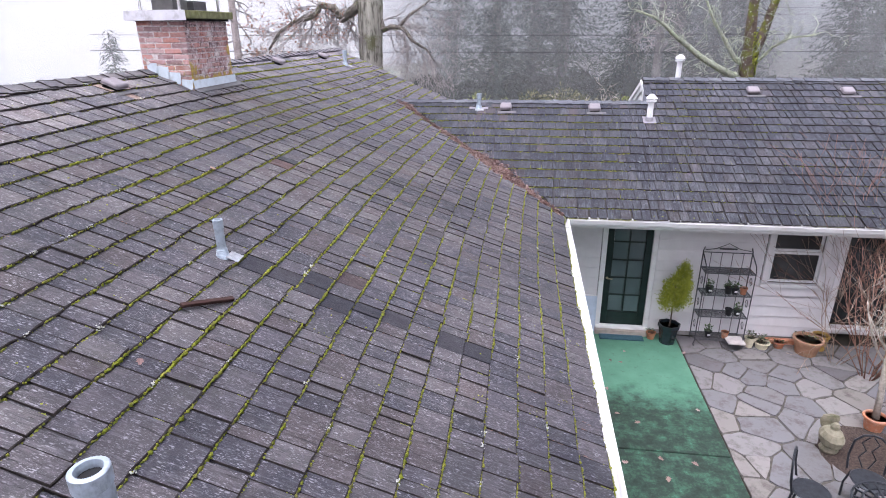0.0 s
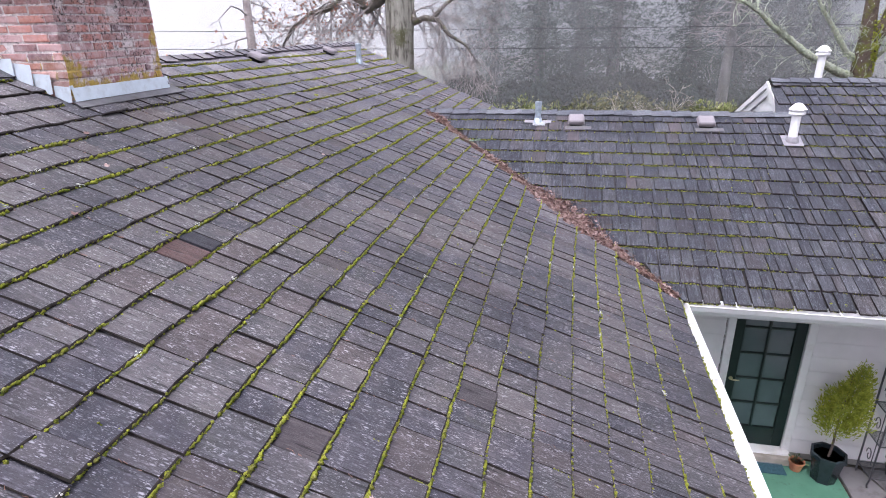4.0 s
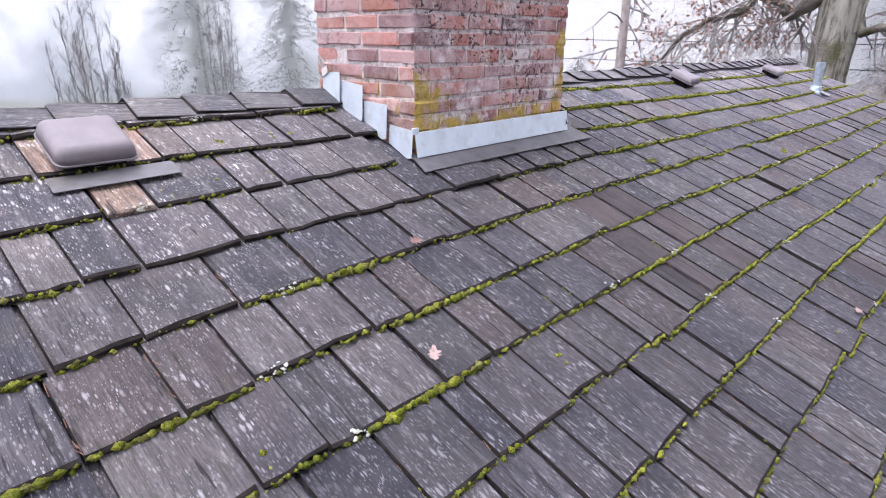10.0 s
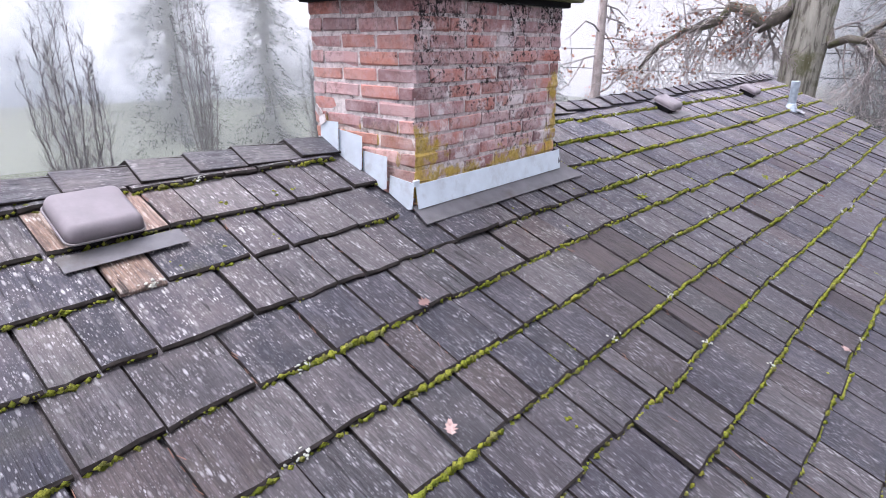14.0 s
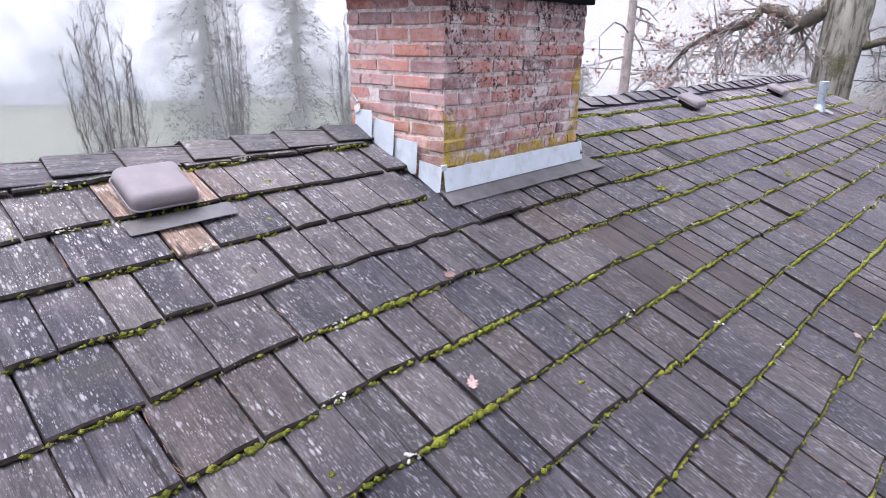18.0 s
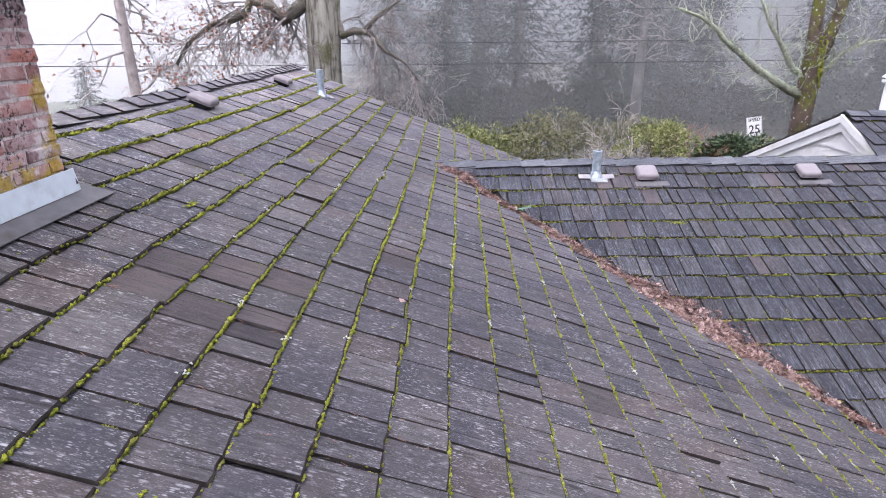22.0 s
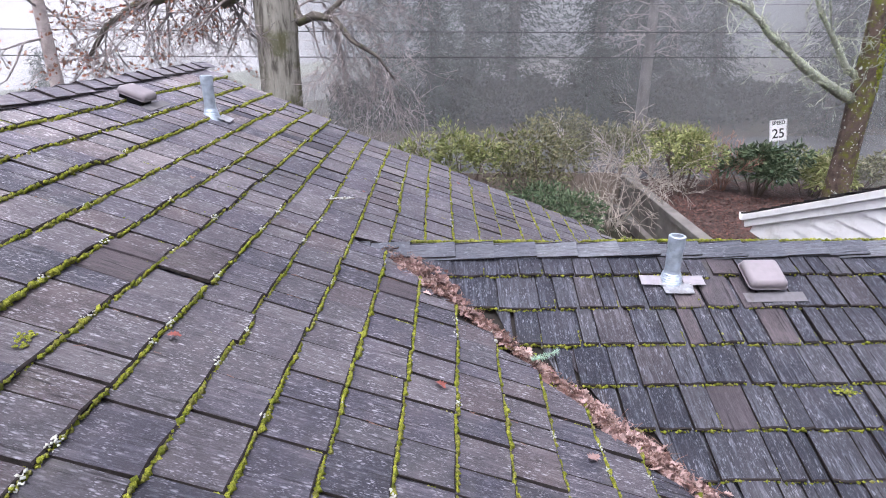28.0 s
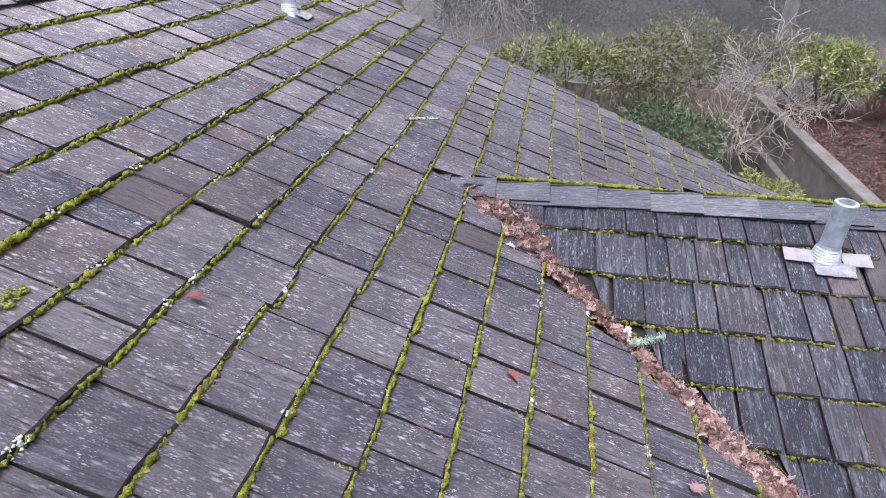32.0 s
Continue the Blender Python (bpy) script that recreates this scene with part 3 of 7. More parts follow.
hback = lay(F_HBACK, "high_wing_back_roof", "hidden back slope of bluish-grey cedar shakes", m_shake_wing, WING_EXPO, WING_COURSES, (-H_EAST_X, -H_WEST_X),
            lambda u, v: True, lambda u, v: False, seed=10, top=lambda u: V_HRIDGE, limits=lambda v, c: (np.full(len(v), -99.0), np.full(len(v), -H_WEST_X + 0.012)))
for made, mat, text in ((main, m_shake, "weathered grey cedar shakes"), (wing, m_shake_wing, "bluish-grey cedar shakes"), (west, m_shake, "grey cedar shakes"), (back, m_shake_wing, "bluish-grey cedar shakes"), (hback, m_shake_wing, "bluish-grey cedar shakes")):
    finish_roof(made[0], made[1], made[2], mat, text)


def deck(name, corners, thick, roof):
    """Boarding with felt below the shakes, in the slope's own space."""
    bm = bmesh.new()
    lo = [bm.verts.new((u, v, -0.04 - thick)) for u, v in corners]
    hi = [bm.verts.new((u, v, -0.04)) for u, v in corners]
    bm.faces.new(lo[::-1]), bm.faces.new(hi)
    for i in range(len(lo)):
        j = (i + 1) % len(lo)
        bm.faces.new((lo[i], lo[j], hi[j], hi[i]))
    return part(name, bm, m_deck, roof)


V_WTOP = (EAVE_X + 2.78) / COS_M
deck("deck", [(SOUTH_Y, 0), (W_EAVE_Y + 0.02, 0), (W_RIDGE_Y, V_WTOP), (2 * W_RIDGE_Y - W_EAVE_Y, 0), (GABLE_Y, 0), (GABLE_Y, V_RIDGE), (SOUTH_Y, V_RIDGE)] if GABLE_Y > 2 * W_RIDGE_Y - W_EAVE_Y else
     [(SOUTH_Y, 0), (W_EAVE_Y + 0.02, 0), (W_RIDGE_Y, V_WTOP), (GABLE_Y, V_WTOP - (GABLE_Y - W_RIDGE_Y) * V_WTOP / (W_RIDGE_Y - W_EAVE_Y)), (GABLE_Y, V_RIDGE), (SOUTH_Y, V_RIDGE)], 0.05, main[0])
deck("deck", [(-GABLE_Y, 0), (-SOUTH_Y, 0), (-SOUTH_Y, V_RIDGE), (-GABLE_Y, V_RIDGE)], 0.05, west[0])
deck("deck", [(EAVE_X, 0), (H_EAST_X, 0), (H_EAST_X, V_HRIDGE), (H_WEST_X, V_HRIDGE), (H_WEST_X, V_WRIDGE), (-2.76, V_WRIDGE)], 0.05, wing[0])
deck("deck", [(-H_WEST_X, 0), (-EAVE_X, 0), (2.76, V_WRIDGE), (-H_WEST_X, V_WRIDGE)], 0.05, back[0])
deck("deck", [(-H_EAST_X, 0), (-H_WEST_X, 0), (-H_WEST_X, V_HRIDGE), (-H_EAST_X, V_HRIDGE)], 0.05, hback[0])


# ---- ridge caps: a pair of boards a step ----
def ridge_caps(name, a, b, pitch, width, expo, material, label, skip=None):
    """Boards lapped along a ridge from a to b, butts facing a."""
    a, b = Vector(a), Vector(b)
    d = (b - a).normalized()
    side = Vector((d.y, -d.x, 0))
    owner = thing(name, label, "ridge", kind="structure")
    n = math.ceil((b - a).length / expo)
    r = np.random.default_rng(len(name) + n)
    for i in range(n):
        p = a + d * (expo * i + r.normal(0, 0.012))
        if skip and skip(p):
            continue
        for s in (-1, 1):
            w, ln = width * r.uniform(0.9, 1.12), expo * 1.75
            th, lift = r.uniform(0.015, 0.022), r.uniform(0.0, 0.005)
            out = side * s
            down = (out - Vector((0, 0, pitch))).normalized()
            up = d.cross(down) * (1 if d.cross(down).z > 0 else -1)
            bm = bmesh.new()
            vs = []
            for f, h in ((0, 0.014), (1, 0.0)):
                for c in (-0.01, w):
                    for t in (0, 1):
                        jit = r.normal(0, 0.003)
                        vs.append(bm.verts.new(p + d * (f * ln + jit) + down * c + up * (h + lift + t * th * (1 - 0.75 * f) - 0.012)))
            for q in ((0, 1, 3, 2), (4, 6, 7, 5), (0, 2, 6, 4), (1, 5, 7, 3), (0, 4, 5, 1), (2, 3, 7, 6)):
                bm.faces.new([vs[k] for k in q])
            bmesh.ops.recalc_face_normals(bm, faces=bm.faces)
            bmesh.ops.bevel(bm, geom=list(bm.edges), offset=0.003, segments=1, affect="EDGES")
            bm.transform(Matrix.Translation(-p))
            m = slope_frame(p, side * s, d)
            # grain runs along the board
            rot = m.to_3x3().to_4x4()
            bm.transform(rot.inverted())
            bmesh.ops.recalc_face_normals(bm, faces=bm.faces)
            # edges and butts take the dark material with painted shade
            for face in bm.faces:
                face.material_index = 0 if abs(face.normal.dot(rot.inverted().to_3x3() @ up)) > 0.6 else 1
            ob = part("cap_board", bm, material, owner)
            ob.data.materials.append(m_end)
            ob.matrix_basis = Matrix.Translation(p) @ rot
    return owner


def at_chimney(p):
    return 7.3 < p.y < 8.62


ridge_caps("main_ridge", (RIDGE_X, SOUTH_Y, RIDGE_Z), (RIDGE_X, GABLE_Y, RIDGE_Z), PITCH, 0.125, 0.235, m_shake_cap, "ridge of lapped weathered grey cap boards", at_chimney)
ridge_caps("wing_ridge", (H_WEST_X + 0.1, W_RIDGE_Y, W_RIDGE_Z), (-3.0, W_RIDGE_Y, W_RIDGE_Z), W_PITCH, 0.125, 0.27, m_cap_wing, "ridge of lapped bluish-grey cap boards")
ridge_caps("high_wing_ridge", (H_WEST_X, H_RIDGE_Y, H_RIDGE_Z), (H_EAST_X, H_RIDGE_Y, H_RIDGE_Z), W_PITCH, 0.125, 0.27, m_cap_wing, "ridge of lapped bluish-grey cap boards")

# ---- moss, lichen and leaves on the slopes ----
ICO_V = []
_t = (1 + 5 ** 0.5) / 2
for a_, b_ in ((-1, _t), (1, _t), (-1, -_t), (1, -_t)):
    ICO_V.append((a_, b_, 0))
for a_, b_ in ((-1, _t), (1, _t), (-1, -_t), (1, -_t)):
    ICO_V.append((0, a_, b_))
for a_, b_ in ((_t, -1), (_t, 1), (-_t, -1), (-_t, 1)):
    ICO_V.append((a_, 0, b_))
ICO_V = np.array(ICO_V, float) / math.hypot(1, _t)
ICO_F = np.array([(0, 11, 5), (0, 5, 1), (0, 1, 7), (0, 7, 10), (0, 10, 11), (1, 5, 9), (5, 11, 4), (11, 10, 2), (10, 7, 6), (7, 1, 8), (3, 9, 4), (3, 4, 2), (3, 2, 6), (3, 6, 8), (3, 8, 9), (4, 9, 5), (2, 4, 11), (6, 2, 10), (8, 6, 7), (9, 8, 1)])

OCT_V = np.array([(1, 0, 0), (-1, 0, 0), (0, 1, 0), (0, -1, 0), (0, 0, 1), (0, 0, -1)], float) * 1.15
OCT_F = np.array([(0, 2, 4), (2, 1, 4), (1, 3, 4), (3, 0, 4), (2, 0, 5), (1, 2, 5), (3, 1, 5), (0, 3, 5)])


def lumps_mesh(name, centres, sizes, material, seed, rough=0.22):
    """One mesh of many small uneven lumps."""
    r = np.random.default_rng(seed)
    c, s = np.array(centres), np.array(sizes)
    n = len(c)
    solid, sides = (ICO_V, ICO_F) if n < 6000 else (OCT_V, OCT_F)
    k = len(solid)
    v = solid[None] * s[:, None, :] * r.normal(1, rough, (n, k, 1)) + c[:, None, :]
    f = (sides[None] + (np.arange(n) * k)[:, None, None]).reshape(-1, 3)
    return add_mesh(name, v.reshape(-1, 3).tolist(), f.tolist(), material, smooth=True)


def moss_amount(u, v):
    """How much of a butt line is grown over on the main slope."""
    x = EAVE_X - v * COS_M
    d = 0.76 + 0.62 * noise.noise((u * 0.75, x * 1.3, 3.3)) + 0.75 * noise.noise((u * 3.1, v * 4.2, 9.1))
    if x < -4.05 and u < 8.9:
        d -= 0.34
    if u > 8.8:
        d += 0.3
    if 4.2 < u < 6.2 and x > -3.8:
        d += 0.2
    if u < 6.0 and x < -2.0:
        d -= 0.2
    for a, b in ((-3.55, 6.75), (-3.58, 6.6), (-3.58, 5.75), (-3.78, 6.9), (-4.0, 6.72), (-3.15, 5.0), (-4.2, 8.9), (-3.95, 9.15)):
        d += 1.1 * math.exp(-(((u - b) / 0.16) ** 2) - ((x - a) / 0.12) ** 2)
    return d


def grow(butts, expo, amount, size, seed, spots):
    r = np.random.default_rng(seed)
    c, s, lc, ls = [], [], [], []
    for u, w, v, lift in butts:
        n = max(3, int(w / (0.006 if u > 2.5 else 0.01)))
        for i in range(n):
            uu = u + w * ((i + r.random()) / n - 0.5)
            a = amount(uu, v)
            if r.random() < a:
                k = size * r.uniform(0.4, 1.12) * (0.5 + 0.6 * min(max(a, 0.1), 1.5))
                c.append((uu, v - 0.003 - 0.5 * k * r.random(), lift + r.uniform(0.016, 0.036)))
                s.append((k * r.uniform(0.7, 1.4), k * r.uniform(0.6, 1.05), k * r.uniform(0.7, 1.2)))
            elif r.random() < 0.02 and a > -0.2:
                for _ in range(3):
                    k = r.uniform(0.004, 0.009)
                    c.append((uu + r.normal(0, 0.01), v + abs(r.normal(0.04, 0.05)), lift + 0.034))
                    s.append((k, k, k * 0.5))
        if r.random() < 0.34 * max(amount(u, v), 0.05):
            # a little moss in the joint beside this shake
            for i in range(int(r.integers(3, 10))):
                k = size * r.uniform(0.35, 0.6)
                c.append((u + w / 2 + 0.004 + r.normal(0, 0.002), v + 0.012 + 0.011 * i, lift + 0.028))
                s.append((k, k * 1.2, k))
        if r.random() < spots * (1.0 if u > 8.5 else 0.22):
            uu = u + r.uniform(-0.4, 0.4) * w
            for _ in range(int(r.integers(8, 22))):
                k = r.uniform(0.002, 0.0055)
                lc.append((uu + r.normal(0, 0.016), v + r.normal(0.0, 0.008), lift + 0.036 + r.uniform(-0.006, 0.006)))
                ls.append((k * 1.3, k, k * 0.7))
    return c, s, lc, ls


def wing_amount(u, v):
    d = 0.62 + 0.7 * noise.noise((u * 0.9, v * 1.1, 5.5)) + 0.4 * noise.noise((u * 3.5, v * 5, 1.1))
    return d - (0.6 if u > 1.9 else 0) + (0.48 if u < 1.8 and v < 2.95 else 0)


for made, fm, amount, size, seed, spots, text in ((main, F_MAIN, moss_amount, 0.0114, 21, 0.3, "bright green moss along the butts of the main slope's shakes"), (wing, F_WING, wing_amount, 0.0102, 22, 0.05, "thin green moss along the butts of the wing's shakes")):
    seen_butts = [b for b in made[3] if b[0] > -2.95]
    c, s, lc, ls = grow(seen_butts, EXPO, amount, size, seed, spots)
    ob = part("moss", lumps_mesh("moss", c, s, m_moss, seed), m_moss)
    ob.matrix_world = fm
    tagged(ob, text, "moss", kind="stuff")
    ob = part("lichen", lumps_mesh("lichen", lc, ls, m_lichen, seed + 5, 0.35), m_lichen)
    ob.matrix_world = fm
    tagged(ob, "pale crusty lichen at the edges of the shakes", "lichen", kind="stuff")

# a mossy strip behind the wing's ridge
r = np.random.default_rng(31)
c, s = [], []
for _ in range(2600):
    x = r.uniform(-2.6, 2.4)
    if noise.noise((x * 1.5, 2.2, 0)) + 0.25 < r.uniform(-0.1, 0.5):
        continue
    dv = r.uniform(0.1, 0.3)
    k = r.uniform(0.006, 0.014)
    c.append((x, W_RIDGE_Y + dv * COS_W, W_RIDGE_Z - W_PITCH * dv * COS_W + 0.03))
    s.append((k * 1.4, k * 1.2, k))
tagged(part("moss", lumps_mesh("moss", c, s, m_moss, 33), m_moss), "yellow-green moss behind the wing's ridge boards", "moss", kind="stuff")

m_leaf = Mat("fallen_leaf", 0.75, 0, 0.25)
_v = m_leaf.coord()
_c = m_leaf.ramp(m_leaf.random(), [(0.0, (0.1, 0.056, 0.05)), (0.3, (0.22, 0.14, 0.13)), (0.5, (0.4, 0.29, 0.27)), (0.7, (0.14, 0.075, 0.065)), (0.88, (0.48, 0.36, 0.335)), (1.0, (0.07, 0.042, 0.038))])
m_leaf.color(m_leaf.mix(m_leaf.step(m_leaf.noise(_v, 60, 3), 0.52, 0.85), _c, (0.11, 0.055, 0.04))).bump(m_leaf.noise(_v, 90, 2), 0.3, 0.003)
m_leaf = m_leaf.m
m_twig = plain("twig_bark", (0.12, 0.09, 0.075), 0.9, vary=0.3, scale=40, bump=0.4)
m_needle = plain("dead_needles", (0.19, 0.105, 0.08), 0.9, vary=0.3, scale=60)

OAK = [(0, 0), (0.1, 0.1), (0.3, 0.08), (0.2, 0.25), (0.42, 0.35), (0.22, 0.45), (0.4, 0.65), (0.18, 0.68), (0.1, 0.95), (0, 1.0)]


def leaf_verts(r, size):
    """A lobed, curled leaf: a midrib and two lobed halves."""
    curl, fold = r.uniform(-0.5, 0.9), r.uniform(0.1, 0.7)
    v = []
    for x, y in OAK:
        v.append((0, y - 0.5, curl * (y - 0.5) ** 2))
    for sgn in (1, -1):
        for x, y in OAK[1:-1]:
            k = x * r.uniform(0.8, 1.2)
            v.append((sgn * k, y - 0.5 + 0.1, curl * (y - 0.5) ** 2 + fold * k))
    return np.array(v) * size


LEAF_F = []
for _s in range(2):
    o = 10 + 8 * _s
    for i in range(7):
        q = (i + 1, i + 2, o + i + 1, o + i)
        LEAF_F.append(q if _s else q[::-1])
    LEAF_F += [(0, 1, o), (8, 9, o + 7)]


def put_leaf(pile, r, pos, size, fm, flat=0.35):
    m = np.array((fm.to_3x3() @ Euler((r.normal(0, flat), r.normal(0, flat), r.uniform(0, 6.28))).to_matrix()))
    pile.add(leaf_verts(r, size) @ m.T + np.array(pos), LEAF_F)


# the valley: a bed of litter, leaves, twigs and needles
r = np.random.default_rng(41)
V_A, V_B = Vector((EAVE_X + 0.0, W_EAVE_Y + 0.02, EAVE_Z)), Vector((-2.74, W_RIDGE_Y - 0.03, W_RIDGE_Z - 0.02))
v_dir = (V_B - V_A).normalized()
v_flat = Vector((v_dir.y, -v_dir.x, 0)).normalized()


def valley_width(t):
    """Half width of the litter along the valley, from the foot up."""
    base = 0.02 + 0.05 * max(0, noise.noise((t * 9, 0.3, 7)))
    return base + 0.14 * math.exp(-((t - 0.33) / 0.14) ** 2) + 0.05 * math.exp(-((t - 0.93) / 0.05) ** 2) + 0.03 * math.exp(-((t - 0.62) / 0.06) ** 2)


bed = bmesh.new()
rows = []
N = 140
for i in range(N):
    t = i / (N - 1)
    p = V_A.lerp(V_B, t)
    hw = valley_width(t) + 0.012
    row = []
    for j in range(7):
        f = j / 3 - 1
        side = hw * f
        # both slopes rise away from the valley line
        q = p + v_flat * side
        zz = max(EAVE_Z + PITCH * (EAVE_X - q.x) if q.y < valley_y(q.x) else 0, EAVE_Z + W_PITCH * (q.y - W_EAVE_Y) if q.y >= valley_y(q.x) else 0)
        hgt = 0.006 * (1 - f * f) + 0.006 * noise.noise((q.x * 22, q.y * 22, 1)) - 0.016 * abs(f) ** 3
        row.append(bed.verts.new((q.x, q.y, zz - 0.042 + hgt)))
    rows.append(row)
for a_, b_ in zip(rows, rows[1:]):
    for j in range(6):
        bed.faces.new((a_[j], a_[j + 1], b_[j + 1], b_[j]))
tagged(part("valley_litter", bed, plain("leaf_litter", (0.03, 0.021, 0.019), 0.95, vary=0.5, scale=30, bump=0.9, dist=0.01)), "bed of brown rotting litter in the roof valley", "litter", kind="stuff")
leaves = Pile()
for _ in range(9000):
    t = r.random()
    hw = valley_width(t)
    if hw < 0.09 * r.random():
        continue
    side = r.normal(0, 0.5) * (hw + 0.01)
    q = V_A.lerp(V_B, t) + v_flat * side
    zz = EAVE_Z + PITCH * (EAVE_X - q.x) if q.y < valley_y(q.x) else EAVE_Z + W_PITCH * (q.y - W_EAVE_Y)
    put_leaf(leaves, r, (q.x, q.y, zz - 0.012 + 0.008 * (1 - min(1, abs(side) / hw)) + r.uniform(0, 0.02)), r.uniform(0.03, 0.068), Matrix.Identity(3), 0.5)
tagged(part("valley_leaves", leaves.mesh("valley_leaves", m_leaf), m_leaf), "russet fallen leaves heaped along the roof valley", "leaves", kind="stuff")
needles = Pile()
for _ in range(1700):
    t = r.random()
    q = V_A.lerp(V_B, t) + v_flat * r.normal(0, 0.7) * valley_width(t)
    zz = EAVE_Z + PITCH * (EAVE_X - q.x) if q.y < valley_y(q.x) else EAVE_Z + W_PITCH * (q.y - W_EAVE_Y)
    d_ = Vector((r.normal(), r.normal(), r.normal(0, 0.25))).normalized() * r.uniform(0.02, 0.07)
    p0 = Vector((q.x, q.y, zz + 0.006))
    needles.add(*tube_data([p0 - d_, p0 + Vector((0, 0, 0.006)), p0 + d_], [0.0011, 0.0011, 0.0008], 3))
tagged(part("valley_needles", needles.mesh("valley_needles", m_needle), m_needle), "dead needles and stalks in the roof valley", "needles", kind="stuff")

# dead needles and crumbs in the joints between the shakes
debris = Pile()
for u, w, v, lift in main[3]:
    if not 3.0 < u < 13.5 or r.random() > 0.3:
        continue
    for _ in range(int(r.integers(2, 6))):
        p0 = Vector((u + w / 2 + 0.005 + r.normal(0, 0.004), v + r.uniform(0.0, 0.2), lift + 0.03 - 0.004 * r.random()))
        d_ = Vector((r.normal(0, 0.35), 1, r.normal(0, 0.1))).normalized() * r.uniform(0.006, 0.02)
        debris.add(*tube_data([p0 - d_, p0 + d_], [0.0014, 0.001], 3))
ob = part("joint_needles", debris.mesh("joint_needles", m_needle), m_needle)
ob.matrix_world = F_MAIN
tagged(ob, "dead brown needles caught in the joints between shakes", "needles", kind="stuff")

# single leaves on the slopes
def lay_leaf(fm, u, v, size, material, label):
    p = Pile()
    put_leaf(p, r, (0, 0, 0), size, Matrix.Identity(3), 0.12)
    ob = part("fallen_leaf", p.mesh("fallen_leaf", material), material)
    ob.matrix_world = on_roof(fm, u, v, 0.022)
    return tagged(ob, label, "leaf", "fallen leaves")


def on_roof(fm, u, v, n=0.0, turn=0.0):
    return fm @ Matrix.Translation((u, v, n)) @ Matrix.Rotation(turn, 4, "Z")


m_leaf_pale = plain("tan_leaf", (0.4, 0.26, 0.2), 0.8, vary=0.2, scale=30)
m_leaf_red = plain("red_leaf", (0.19, 0.06, 0.05), 0.8, vary=0.3, scale=30)
for x, y, size, mat in ((-3.09, 5.31, 0.065, m_leaf_pale), (-3.33, 6.12, 0.06, m_leaf), (-4.0, 7.05, 0.05, m_leaf), (-3.62, 6.75, 0.05, m_leaf), (-2.42, 11.15, 0.06, m_leaf_red), (-3.41, 10.88, 0.05, m_leaf_red), (-1.75, 11.0, 0.07, m_leaf), (-2.9, 8.7, 0.05, m_leaf), (-3.9, 12.4, 0.05, m_leaf), (-2.1, 2.55, 0.06, m_leaf), (-1.3, 5.2, 0.05, m_leaf), (-3.0, 13.4, 0.06, m_leaf_red), (-2.2, 14.9, 0.07, m_leaf_red)):
    lay_leaf(F_MAIN, y, (EAVE_X - x) / COS_M, size, mat, "curled brown fallen leaf on the shakes")

# a dropped sprig, a twig with lichen, a loose strip of wood, a clump of moss
sp = thing("conifer_sprig", "pale blue-green conifer sprig lying in the valley", "sprig", at=(-1.86, 11.66, 3.66))
m_sprig = plain("sprig_green", (0.24, 0.36, 0.27), 0.8, vary=0.3, scale=60)
part("stem", tube([(-0.07, -0.03, 0), (0, 0, 0.012), (0.1, 0.03, 0.03)], [0.003, 0.0025, 0.0015], 5), m_twig, sp)
pn = Pile()
for i in range(150):
    f = r.uniform(-0.06, 0.1)
    base = Vector((f, f * 0.35, 0.012 + max(f, 0) * 0.18))
    d_ = Vector((r.normal(0.3, 0.5), r.normal(0, 1), r.normal(0.2, 0.4))).normalized() * r.uniform(0.015, 0.03)
    pn.add(*tube_data([base, base + d_], [0.0016, 0.001], 3))
part("needles", pn.mesh("needles", m_sprig), m_sprig, sp)
tw = thing("lichened_twig", "broken twig with grey lichen on the shakes", "twig")
tw.matrix_world = on_roof(F_MAIN, 12.98, (EAVE_X + 3.12) / COS_M, 0.035)
part("stick", tube([(-0.12, 0.09, 0), (-0.05, 0.03, 0.01), (0.03, -0.02, 0.012), (0.14, -0.09, 0.0)], [0.006, 0.007, 0.006, 0.003], 6), m_twig, tw)
part("side_shoot", tube([(-0.02, 0.01, 0.01), (0.02, 0.05, 0.03)], [0.004, 0.002], 5), m_twig, tw)
c, s = [], []
for _ in range(60):
    f = r.uniform(-0.11, 0.1)
    c.append((f, -f * 0.72 + r.normal(0, 0.006), 0.014 + r.normal(0, 0.003))), s.append((0.007, 0.006, 0.004))
part("lichen_crust", lumps_mesh("lichen_crust", c, s, m_lichen, 3), m_lichen, tw)
st = thing("wood_strip", "loose dark reddish-brown strip of wood on the shakes", "wood strip")
st.matrix_world = on_roof(F_MAIN, 3.27, (EAVE_X + 2.095) / COS_M, 0.03, -0.62)
part("strip", box((0.37, 0.034, 0.026), (0, 0, 0.006), 0.003), plain("reddish_wood", (0.04, 0.018, 0.015), 0.8, vary=0.35, scale=22), st)
r = np.random.default_rng(43)
for fm, u, v, n_, rad, text in ((F_WING, -0.28, (11.5 - W_EAVE_Y) / COS_W, 60, 0.022, "yellow-green clump of moss hanging on a shake"), (F_MAIN, 8.95, (EAVE_X + 4.03) / COS_M, 45, 0.02, "loose yellow-green clump of moss on the shakes"), (F_MAIN, 10.62, (EAVE_X + 3.75) / COS_M, 40, 0.02, "moss cushion with litter in a gap between shakes")):
    c = [(r.normal(0, rad * 1.5), r.normal(0, rad * 0.6), 0.001) for _ in range(n_)]
    s = [(k * 1.4, k, k * 0.5) for k in r.uniform(0.003, 0.007, n_)]
    ob = part("moss_clump", lumps_mesh("moss_clump", c, s, m_moss, 9), m_moss)
    ob.matrix_world = on_roof(fm, u, v, 0.012)
    tagged(ob, text, "moss", kind="stuff")

